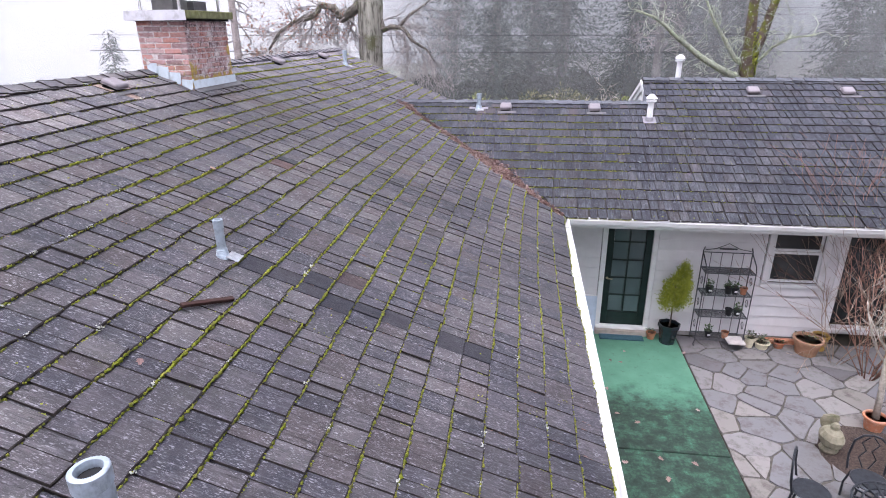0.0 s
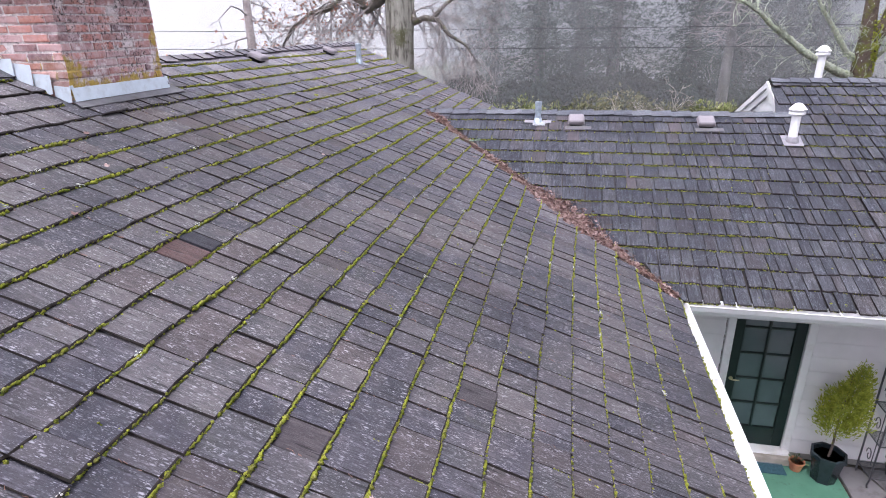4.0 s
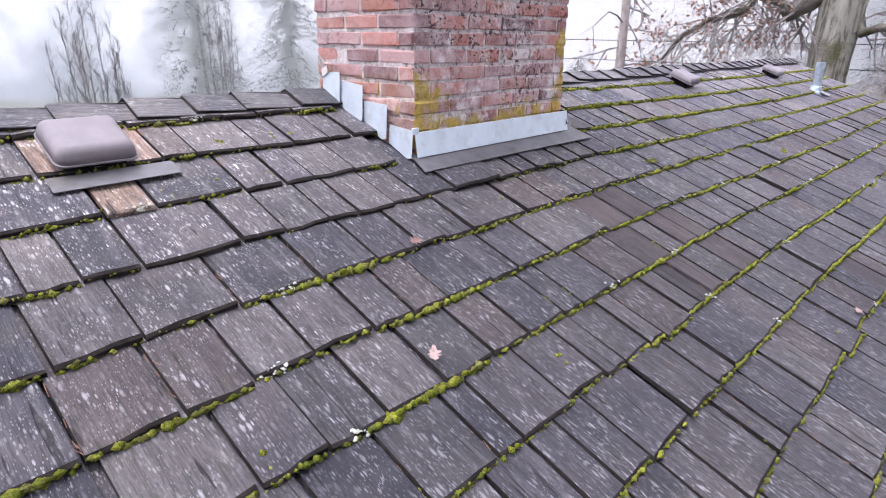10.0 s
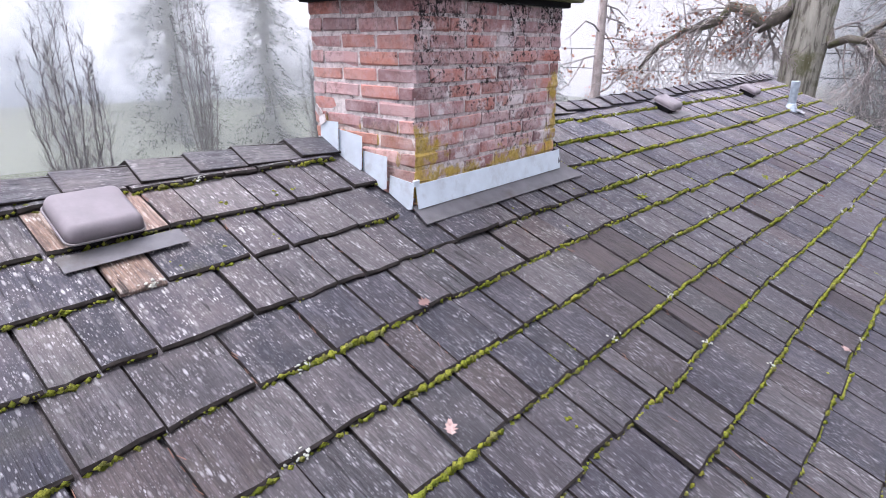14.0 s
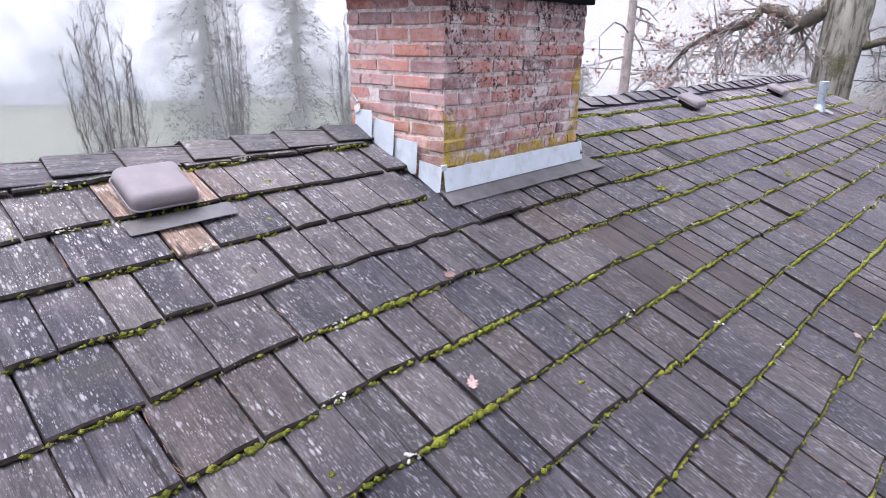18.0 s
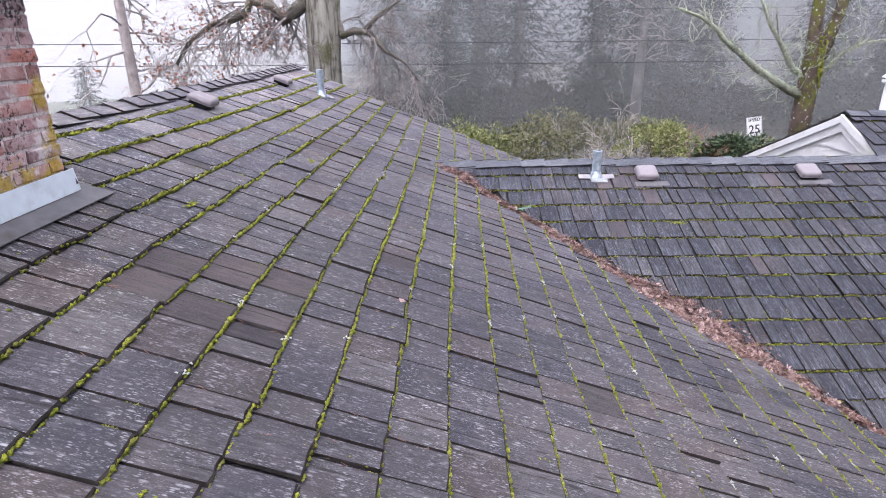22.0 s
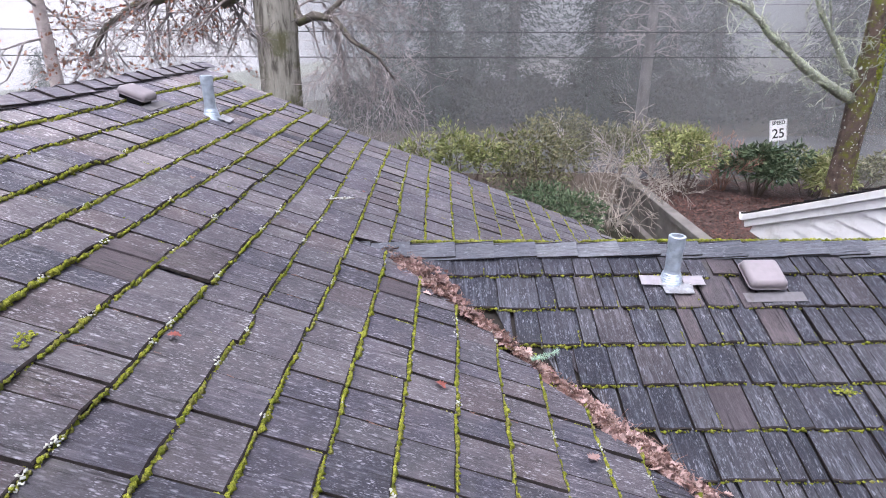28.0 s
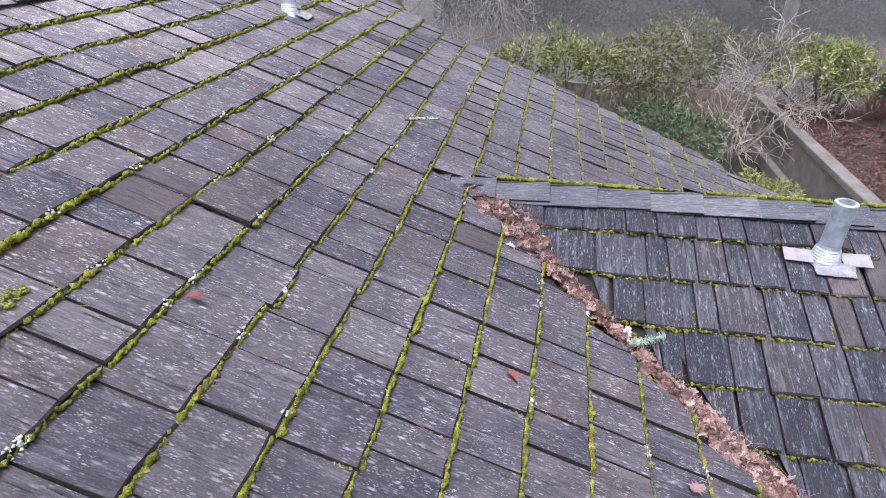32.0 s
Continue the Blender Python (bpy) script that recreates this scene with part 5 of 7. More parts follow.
m_rusty = plain("rusted_pale_sheet", (0.55, 0.52, 0.52), 0.6, 0.1, vary=0.15, scale=30, grime=(0.32, 0.17, 0.1))
for y, x, zz, ry, wide, mat in ((CY1 + 0.02, CX1 - 0.03, 0.09, 0.5, 0.06, m_lead), (CY1 + 0.025, CX1 + 0.0, 0.05, -0.6, 0.05, m_lead), (CY0 - 0.03, CX0 + 0.07, 0.13, 0.75, 0.05, m_rusty), (CY0 - 0.035, CX0 + 0.1, 0.1, -0.5, 0.04, m_rusty)):
    part("bent_tab", box((wide * 1.2, 0.004, wide), (0, 0, 0), 0.001, m=Matrix.Translation((x, y, roof_z(max(x, RIDGE_X)) + zz)) @ Matrix.Rotation(ry, 4, "Y") @ Matrix.Rotation(0.4 * ry, 4, "X")), mat, fl)

# ---- vents and pipes on the slopes ----
def hood_build(name, label, m):
    """A pressed metal roof vent: a pillow-shaped lid with a thin lip over a dark throat, on a flat flange."""
    o = thing(name, label, "roof vent", "roof vents")
    o.matrix_world = m
    bm = box((0.24, 0.224, 0.054), (0, 0.0, 0.053), 0)
    bmesh.ops.bevel(bm, geom=[e for e in bm.edges if abs(e.verts[0].co.z - e.verts[1].co.z) > 0.04], offset=0.03, segments=5, affect="EDGES", profile=0.5)
    top = [e for e in bm.edges if all(q.co.z > 0.07 for q in e.verts)]
    bmesh.ops.bevel(bm, geom=top, offset=0.026, segments=5, affect="EDGES", profile=0.5)
    for q in bm.verts:
        k = 1 - 0.07 * (q.co.z - 0.026) / 0.054
        q.co.x *= k
        q.co.y *= k
        q.co.z += 0.005 * (1 - (q.co.x / 0.12) ** 2) * (1 - (q.co.y / 0.12) ** 2) * (q.co.z > 0.06)
    for q in bm.verts:
        q.co = q.co * 0.96 + Vector((0, 0, 0.018))
    lid = part("lid", bm, m_hood, o, smooth=True)
    lip = box((0.238, 0.223, 0.005), (0, 0, 0.044), 0)
    bmesh.ops.bevel(lip, geom=[e for e in lip.edges if abs(e.verts[0].co.z - e.verts[1].co.z) > 0.003], offset=0.031, segments=5, affect="EDGES", profile=0.5)
    part("lip", lip, m_hood, lid)
    # solid black block, its colour stands for the throat's shade
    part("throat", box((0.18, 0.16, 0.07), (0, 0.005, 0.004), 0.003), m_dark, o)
    part("flange", box((0.37, 0.075, 0.003), (0.03, -0.145, 0.014), 0.001, m=Matrix.Rotation(0.02, 4, "Z")), m_lead, o, "dull grey sheet flange")
    return o


def on_slope(fm, u, v, turn=0.0, n=0.0):
    return fm @ Matrix.Translation((u, v, n)) @ Matrix.Rotation(turn, 4, "Z")


def mv(x):
    return (EAVE_X - x) / COS_M


def wv(y):
    return (y - W_EAVE_Y) / COS_W


for x, y, t in ((-4.725, 6.312, 0.0), (-4.74, 11.03, 0.02), (-4.7, 13.5, 0.0)):
    hood_build("roof_vent", "brownish-grey rounded metal roof vent set among the shakes", on_slope(F_MAIN, y, mv(x), t))
for x, y in ((-0.42, 12.22), (1.36, 12.22), (4.55, 12.88), (6.33, 12.88)):
    hood_build("roof_vent", "brownish-grey rounded metal roof vent on the wing slope", on_slope(F_WING, x, wv(y)))


def pipe_build(name, label, x, y, z, height, radius, fm, u, v, plates):
    """A vent pipe that stands upright through a metal boot."""
    o = thing(name, label, "vent pipe", "vent pipes", at=(x, y, z))
    h = height
    part("pipe", lathe([(radius, -0.12), (radius, h - 0.075), (radius * 1.1, h - 0.072), (radius * 1.1, h - 0.004), (radius * 1.02, h), (radius * 0.78, h), (radius * 0.72, h - 0.02), (radius * 0.72, h - 0.16)], 24), m_pipe, o, smooth=False)
    # solid dark plug paints the shade inside the pipe
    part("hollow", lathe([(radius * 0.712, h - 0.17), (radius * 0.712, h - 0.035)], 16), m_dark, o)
    rings = [(radius * 2.0, -0.045), (radius * 1.6, -0.01)]
    for i in range(5):
        rings += [(radius * (1.5 - 0.07 * i), 0.004 + 0.013 * i), (radius * (1.36 - 0.07 * i), 0.011 + 0.013 * i)]
    part("collar", lathe(rings + [(radius * 1.02, 0.078)], 22), m_pipe, o)
    inv = Matrix.Translation((-x, -y, -z))
    for k, (du, dv, w, l, turn) in enumerate(plates):
        bm = box((w, l, 0.003), (0, 0, 0), 0)
        bmesh.ops.subdivide_edges(bm, edges=[e for e in bm.edges if e.calc_length() > 0.02], cuts=5, use_grid_fill=True)
        for q in bm.verts:
            amp = 0.008 if k == 0 else 0.002
            q.co.z += amp * noise.noise((q.co.x * 38, q.co.y * 30, x * 7 + k))
            q.co.x += amp * noise.noise((q.co.x * 30, q.co.y * 40, y * 3 + k))
            q.co.y += amp * noise.noise((q.co.x * 45, q.co.y * 20, y + k))
        bm.transform(inv @ on_slope(fm, u + du, v + dv, turn, 0.022))
        part("flashing_plate", bm, m_boot if k else m_crumple, o, "" if k else "crumpled bright metal flashing")
    return o


def upright(name, label, x, y, height, radius, fm, plates):
    """Sets a pipe at (x, y), its foot on the slope."""
    if fm is F_MAIN:
        z, u, v = roof_z(x), y, mv(x)
    else:
        z, u, v = EAVE_Z + W_PITCH * (y - W_EAVE_Y), x, wv(y)
    return pipe_build(name, label, x, y, z, height, radius, fm, u, v, plates)


upright("vent_pipe", "short galvanised vent pipe with a pale flashing plate", -2.31, 3.93, 0.3, 0.034, F_MAIN, ((0.03, -0.08, 0.12, 0.1, 0.1),))
upright("vent_pipe", "short galvanised vent pipe with an open top", -1.55, 1.52, 0.48, 0.066, F_MAIN, ((0.0, -0.12, 0.2, 0.13, 0.0),))
upright("vent_pipe", "galvanised vent pipe near the gable end", -4.28, 13.86, 0.33, 0.045, F_MAIN, ((0.04, -0.1, 0.17, 0.1, 0.1),))
upright("vent_pipe", "galvanised vent pipe on a torn pale flashing", -0.975, 12.22, 0.3, 0.046, F_WING, ((0.02, -0.08, 0.18, 0.075, 0.0), (-0.13, -0.01, 0.13, 0.075, -0.05), (0.13, -0.015, 0.13, 0.075, 0.03)))


def flue_vent(name, label, x, y, z, h):
    o = thing(name, label, "flue vent", "white flue vents", at=(x, y, z))
    part("base_plate", box((0.24, 0.24, 0.006), (0, 0, 0), 0.002, m=Matrix.Rotation(math.atan(W_PITCH), 4, "X") @ Matrix.Translation((0, 0, 0.025))), m_boot, o)
    part("collar", lathe([(0.09, 0.0), (0.075, 0.06), (0.065, 0.075)], 18), m_boot, o)
    part("stack", lathe([(0.055, -0.1), (0.055, h - 0.1)], 20), m_vent_white, o)
    part("cowl", lathe([(0.06, h - 0.11), (0.1, h - 0.09), (0.1, h - 0.06), (0.065, h - 0.05), (0.062, h - 0.035), (0.11, h - 0.03), (0.045, h + 0.04), (0.02, h + 0.05)], 22), m_vent_white, o)
    return o


flue_vent("flue_vent", "white metal flue vent with a conical cowl", 2.38, 11.86, EAVE_Z + W_PITCH * (11.86 - W_EAVE_Y), 0.46)
flue_vent("flue_vent", "white metal flue vent behind the higher ridge", 3.3, 13.9, H_RIDGE_Z - W_PITCH * 0.48, 0.62)

# ---- ground ----
def soil_material():
    a = Mat("wet_ground", 0.95, 0, 0.2)
    v = a.coord(scatter=False)
    c = a.ramp(a.noise(v, 0.6, 6, 0.65), [(0.35, (0.035, 0.04, 0.024)), (0.55, (0.048, 0.042, 0.034)), (0.7, (0.062, 0.045, 0.038))])
    c = a.mix(a.step(a.noise(v, 30, 4, 0.7), 0.5, 0.72), c, (0.08, 0.05, 0.042))
    sep = a.node("ShaderNodeSeparateXYZ")
    a.link(v, sep.inputs[0])
    c = a.mix(a.step(a.math("ADD", sep.outputs["X"], a.math("MULTIPLY", a.noise(v, 0.3, 3), 12.0)), -14, -18), c, a.ramp(a.noise(v, 2.0, 6, 0.7), [(0.35, (0.085, 0.1, 0.06)), (0.65, (0.14, 0.155, 0.1))]))
    a.color(c).bump(a.noise(v, 18, 6, 0.7), 0.8, 0.05)
    return a.m


m_soil = soil_material()


def ground_z(x, y):
    """Flat by the house; falls to the west and, gently, to the road in the north."""
    z = -0.03
    if x < -10:
        z -= min(5.0, 0.1 * (-10 - x))
    if y > 19:
        z -= min(0.9, 0.07 * (y - 19))
    return z


bm = bmesh.new()
xs = [-400, -200, -100, -60, -45, -35, -28, -22, -18, -14, -10, -5, 0, 5, 10, 16, 24, 40, 70, 150, 400]
ys = [-300, -100, -40, -15, -5, 5, 12, 19, 22, 25, 28, 31, 35, 45, 70, 120, 250, 400]
grid = [[bm.verts.new((x, y, ground_z(x, y))) for x in xs] for y in ys]
for j in range(len(ys) - 1):
    for i in range(len(xs) - 1):
        bm.faces.new((grid[j][i], grid[j][i + 1], grid[j + 1][i + 1], grid[j + 1][i]))
tagged(part("ground", bm, m_soil), "damp brown and green ground round the house", "ground", kind="structure")

# ---- the patio ----
def painted_concrete():
    a = Mat("green_painted_concrete", 0.7, 0, 0.3)
    v = a.coord(scatter=False)
    c = a.ramp(a.noise(v, 3.2, 5), [(0.3, (0.058, 0.15, 0.1)), (0.7, (0.08, 0.195, 0.135))])
    sep = a.node("ShaderNodeSeparateXYZ")
    a.link(v, sep.inputs[0])
    n = a.noise(v, 1.5, 7, 0.75)
    wear = a.math("ADD", n, a.math("MULTIPLY", a.step(sep.outputs["Y"], 8.9, 7.6), 0.55))
    grime = a.ramp(a.noise(v, 5, 7, 0.75), [(0.35, (0.012, 0.02, 0.015)), (0.5, (0.022, 0.042, 0.03)), (0.62, (0.04, 0.1, 0.065)), (0.72, (0.08, 0.2, 0.13))])
    c = a.mix(a.step(wear, 0.78, 1.0), c, grime)
    c = a.mix(a.math("MULTIPLY", a.step(a.noise(v, 9, 6, 0.7), 0.58, 0.7), 0.6), c, (0.04, 0.05, 0.04))
    a.color(c).bump(a.noise(v, 60, 4), 0.3, 0.004)
    return a.m


m_pad = painted_concrete()
PAD_X = 2.93
for y0, y1, nm in ((6.76, 10.08, "pavement_1"), (3.6, 6.735, "pavement_2"), (0.4, 3.575, "pavement_3")):
    tagged(part(nm, box((PAD_X + 0.24, y1 - y0, 0.1), ((PAD_X - 0.24) / 2, (y0 + y1) / 2, -0.05), 0.008), m_pad), "green painted concrete pad, worn and mossy", "pavement", kind="structure")


def stone_material():
    a = Mat("bluestone_flag", 0.8, 0, 0.3)
    v = a.coord()
    r_ = a.random()
    c = a.ramp(r_, [(0.0, (0.1, 0.097, 0.104)), (0.35, (0.18, 0.168, 0.172)), (0.6, (0.13, 0.127, 0.138)), (0.8, (0.215, 0.2, 0.195)), (1.0, (0.165, 0.15, 0.14))])
    c = a.mix(a.step(a.noise(v, 5, 6, 0.75), 0.5, 0.72), c, (0.075, 0.066, 0.058))
    a.color(c).bump(a.noise(v, 22, 5), 0.5, 0.008)
    return a.m


m_flag, m_joint = stone_material(), plain("dark_joint_soil", (0.075, 0.068, 0.058), 0.95, vary=0.4, scale=12, bump=0.6)
flags = thing("pavement_flags", "irregular grey flagstones with dark open joints", "pavement", kind="structure")
part("joint_bed", box((6.2, 7.4, 0.06), (PAD_X + 3.12, 6.35, -0.043), 0.003), m_joint, flags)


def clip_poly(poly, p, n):
    """Keeps the side of a polygon where (q - p) . n < 0."""
    out = []
    for i, a in enumerate(poly):
        b = poly[(i + 1) % len(poly)]
        da, db = (a - p).dot(n), (b - p).dot(n)
        if da < 0:
            out.append(a)
        if da * db < 0:
            out.append(a.lerp(b, da / (da - db)))
    return out


r = np.random.default_rng(51)
seeds = []
tries = 0
while len(seeds) < 230 and tries < 14000:
    tries += 1
    p = Vector((r.uniform(PAD_X + 0.02, PAD_X + 6.2), r.uniform(2.7, 10.05)))
    if all(((p - q).x ** 2 + ((p - q).y * 1.15) ** 2) ** 0.5 > r.choice((0.2, 0.34, 0.52)) for q in seeds):
        seeds.append(p)
for p in seeds:
    poly = [Vector((PAD_X + 0.02, 2.7)), Vector((PAD_X + 6.2, 2.7)), Vector((PAD_X + 6.2, 10.06)), Vector((PAD_X + 0.02, 10.06))]
    for q in seeds:
        if q is not p and (q - p).length < 2.2:
            poly = clip_poly(poly, (p + q) / 2 - (q - p).normalized() * (0.006 + 0.009 * abs(math.sin(13.7 * (p.x + q.x) + 7.3 * (p.y + q.y)))), q - p)
    if len(poly) < 3:
        continue
    if (p - Vector((4.85, 6.95))).length < 0.5:
        continue
    out = []
    for i, a in enumerate(poly):
        b = poly[(i + 1) % len(poly)]
        if (b - a).length < 0.05:
            out.append((a + b) / 2)
            continue
        out += [a.lerp(b, 0.08), a.lerp(b, 0.5) + Vector(r.normal(0, 0.008, 2)), a.lerp(b, 0.92)]
    bm = prism([tuple(q - p) for q in out], 0.042)
    top = max(v.co.z for v in bm.verts)
    for v in bm.verts:
        if v.co.z >= top - 1e-6:
            v.co.x *= 0.985
            v.co.y *= 0.985
            v.co.z += r.normal(0, 0.001)
    s_ = part("flagstone", bm, m_flag, flags)
    s_.location = (p.x, p.y, -0.036 + r.normal(0, 0.003))

# ---- things on the patio ----
m_terra = plain("terracotta", (0.42, 0.17, 0.095), 0.85, vary=0.2, scale=12, grime=(0.5, 0.36, 0.29))
m_terra_pale = plain("weathered_terracotta", (0.36, 0.2, 0.125), 0.9, vary=0.2, scale=9, grime=(0.36, 0.3, 0.2))
m_black_pot = plain("black_plastic_pot", (0.02, 0.021, 0.023), 0.5)
m_glazed = plain("dark_glazed_pot", (0.02, 0.028, 0.034), 0.22, vary=0.3, spec=0.6)
m_cream = plain("cream_pot", (0.6, 0.54, 0.4), 0.6, grime=(0.35, 0.32, 0.22))
m_yellow_pot = plain("ochre_pot", (0.45, 0.28, 0.07), 0.5, vary=0.25)
m_potsoil = plain("pot_soil", (0.045, 0.032, 0.026), 0.95, vary=0.4, scale=40, bump=0.7)
m_iron = plain("grey_wrought_iron", (0.11, 0.11, 0.12), 0.5, 0.6, vary=0.2, scale=20)
m_black_iron = plain("dark_cast_iron", (0.035, 0.038, 0.045), 0.45, 0.5, vary=0.25, scale=20)
m_tag = plain("white_label", (0.8, 0.8, 0.8), 0.6)


def foliage(name, tones, rough=0.7):
    a = Mat(name, rough, 0, 0.25)
    n = len(tones)
    c = a.ramp(a.random(), [((i + 0.5) / n, t) for i, t in enumerate(tones)])
    a.color(a.mix(a.step(a.noise(a.coord(), 14, 2), 0.45, 0.8), c, tuple(x * 0.6 for x in tones[0])))
    return a.m


m_cypress = foliage("lemon_cypress_green", [(0.24, 0.28, 0.03), (0.36, 0.39, 0.045), (0.45, 0.46, 0.07), (0.28, 0.32, 0.04)])
m_herb = foliage("herb_green", [(0.06, 0.1, 0.045), (0.1, 0.15, 0.07), (0.14, 0.19, 0.1)])
m_succulent = foliage("succulent_green", [(0.13, 0.19, 0.1), (0.2, 0.24, 0.15), (0.16, 0.13, 0.12)])


def pot(parent, rad, h, at, material, name="pot", sides=20, lip=0.08):
    k = rad
    p_ = part(name, lathe([(k * 0.72, 0), (k * 0.95, h * 0.85), (k * (1 + lip), h * 0.86), (k * (1 + lip), h), (k * 0.9, h), (k * 0.86, h * 0.86)], sides, at), material, parent)
    part("soil", lathe([(k * 0.87, h * 0.8), (k * 0.87, h * 0.86)], sides, at), m_potsoil, p_)
    return p_


def leaf_cloud(r, n, shape, size, stretch=2.2, droop=0.0):
    """Small pointed leaves scattered by shape(r), which gives a place and an outward way."""
    p_ = Pile()
    for _ in range(n):
        pos, out = shape(r)
        out = (Vector(out) + Vector(r.normal(0, 0.45, 3)) + Vector((0, 0, -droop))).normalized()
        side = out.cross(Vector(r.normal(0, 1, 3))).normalized()
        k = size * r.uniform(0.6, 1.3)
        up = side.cross(out)
        a = Vector(pos)
        p_.add([a, a + out * k * stretch * 0.5 + side * k * 0.5 + up * k * 0.12, a + out * k * stretch, a + out * k * stretch * 0.5 - side * k * 0.5 + up * k * 0.12, a + out * k * stretch * 0.5 - up * 0.05 * k],
               [(0, 1, 4), (1, 2, 4), (2, 3, 4), (3, 0, 4)])
    return p_


def potted(name, label, at, rad, h, material, leaf=None, n=60, tall=0.16, tag=False, sides=20):
    o = thing(name, label, "potted plant", "potted plants", at=at)
    p_ = pot(o, rad, h, (0, 0, 0), material, sides=sides)
    if leaf:
        rr = np.random.default_rng(int(1000 * at[0]) % 997)

        def shape(q):
            d_ = Vector((q.normal(0, 0.5), q.normal(0, 0.5), abs(q.normal(0.6, 0.4)))).normalized()
            return Vector((0, 0, h * 0.86)) + Vector((d_.x * rad * 1.1, d_.y * rad * 1.1, d_.z * tall)) * q.uniform(0.3, 1), d_
        part("leaves", leaf_cloud(rr, n, shape, 0.022).mesh("leaves", leaf), leaf, o)
        for i in range(5):
            part("stalk", tube([(rr.normal(0, 0.01), rr.normal(0, 0.01), h * 0.84), (rr.normal(0, rad * 0.5), rr.normal(0, rad * 0.5), h + tall * 0.6)], [0.003, 0.0015], 4), m_twig, o)
    if tag:
        part("label", box((rad * 0.8, 0.003, rad * 0.5), (0, -rad * 0.98, h * 0.5), 0), m_tag, p_, "white blank label")
    return o


# lemon cypress in a glazed pot
lc_ = thing("potted_cypress", "clipped yellow-green lemon cypress in a dark glazed pot", "potted tree", at=(2.74, 9.8, 0))
pot(lc_, 0.19, 0.38, (0, 0, 0), m_glazed, sides=8, lip=0.05)
part("stem", tube([(0, 0, 0.3), (0.015, 0.0, 0.45), (0.01, 0, 0.8), (0.03, 0.01, 1.45)], [0.016, 0.014, 0.011, 0.005], 7), m_twig, lc_)


def cone_shape(q):
    z = q.beta(1.3, 1.9)
    a = q.uniform(0, 2 * math.pi)
    rad = 0.27 * (1 - z) ** 0.62 * min(1, 0.45 + z * 3) * q.uniform(0.4, 1.1) * (1 + 0.75 * noise.noise((math.cos(a) * 1.6, math.sin(a) * 1.6, z * 5)))
    return (rad * math.cos(a) + 0.14 * z, rad * math.sin(a), 0.72 + 0.84 * z + 0.05 * q.normal()), (math.cos(a) * 0.7, math.sin(a) * 0.7, 0.9)


part("crown", leaf_cloud(np.random.default_rng(61), 6500, cone_shape, 0.016, 3.0).mesh("crown", m_cypress), m_cypress, lc_)
potted("potted_plant", "small terracotta pot with dry stalks beside the door", (2.47, 9.9, 0), 0.085, 0.13, m_terra, m_herb, 14, 0.08)

# door mat and step
m_mat_blue = plain("teal_doormat", (0.035, 0.085, 0.11), 0.95, vary=0.35, scale=60, bump=0.6)
dm = thing("doormat", "teal and grey ribbed doormat on the green pad", "doormat", at=(1.93, 9.93, 0.0))
part("mat", box((0.8, 0.36, 0.022), (0, 0, 0.011), 0.006), m_mat_blue, dm)
for i in range(7):
    part("rib", box((0.78, 0.022, 0.008), (0, -0.15 + 0.05 * i, 0.024), 0.003), plain("grey_mat_rib", (0.2, 0.21, 0.22), 0.95) if i > 2 else m_mat_blue, dm)
tagged(part("door_step", box((0.98, 0.2, 0.1), (1.95, 10.03, 0.05), 0.008), plain("step_concrete", (0.32, 0.28, 0.25), 0.9)), "low concrete step under the door", "step", kind="structure")

lb = thing("leaning_panel", "pale blue panel leaning on the wall beside the door", "panel", at=(1.3, 10.02, 0.0))
lean_m = Matrix.Rotation(-0.09, 4, "X")
part("panel", box((0.33, 0.022, 0.72), (0, 0.02, 0.36), 0.004, m=lean_m), plain("pale_blue_paint", (0.5, 0.56, 0.68), 0.6, vary=0.08), lb)
part("edge_strip", box((0.33, 0.028, 0.02), (0, 0.02, 0.725), 0.003, m=lean_m), m_trim, lb)

# the wrought-iron rack
RX, RY, RW, RD, RH = 3.6, 9.86, 0.82, 0.3, 1.82
rk = thing("plant_rack", "grey wrought-iron baker's rack with four shelves against the wall", "rack", at=(RX, RY, 0.0))
for sx in (-1, 1):
    part("back_post", tube([(sx * RW / 2, RD / 2, 0), (sx * RW / 2, RD / 2, RH - 0.08), (sx * (RW / 2 - 0.02), RD / 2, RH)], 0.011, 8), m_iron, rk)
    part("front_post", tube([(sx * RW / 2, -RD / 2, 0.0), (sx * (RW / 2 + 0.02), -RD / 2 - 0.01, 0.05), (sx * RW / 2, -RD / 2, 0.12), (sx * RW / 2, -RD / 2, 1.48), (sx * (RW / 2), -RD / 2 + 0.05, 1.58), (sx * RW / 2, RD / 2, 1.72)], 0.01, 8), m_iron, rk)
    for z in (0.37, 0.81, 1.23):
        pts = [(sx * RW / 2 + 0, 0.06 * math.cos(t) * (1 - t / 9), z + 0.1 * math.sin(t) * (1 - t / 9)) for t in np.linspace(0, 7, 16)]
        part("side_scroll", tube(pts, 0.006, 5), m_iron, rk)
SHELVES = (0.14, 0.6, 1.02, 1.44)
for z in SHELVES:
    sh = part("shelf", join(*[tube([(-RW / 2, y, z), (RW / 2, y, z)], 0.007, 6) for y in (-RD / 2, RD / 2)], *[tube([(x, -RD / 2, z), (x, RD / 2, z)], 0.007, 6) for x in (-RW / 2, RW / 2)]), m_iron, rk)
    for i in range(15):
        y = -RD / 2 + RD * (i + 0.5) / 15
        part("wire", tube([(-RW / 2, y, z + 0.004), (RW / 2, y, z + 0.004)], 0.0035, 4), m_iron, sh)
for x in (-0.27, -0.09, 0.09, 0.27):
    part("back_bar", tube([(x * RW / 0.82, RD / 2, 0.1), (x * RW / 0.82, RD / 2, RH - 0.1)], 0.006, 6), m_iron, rk)
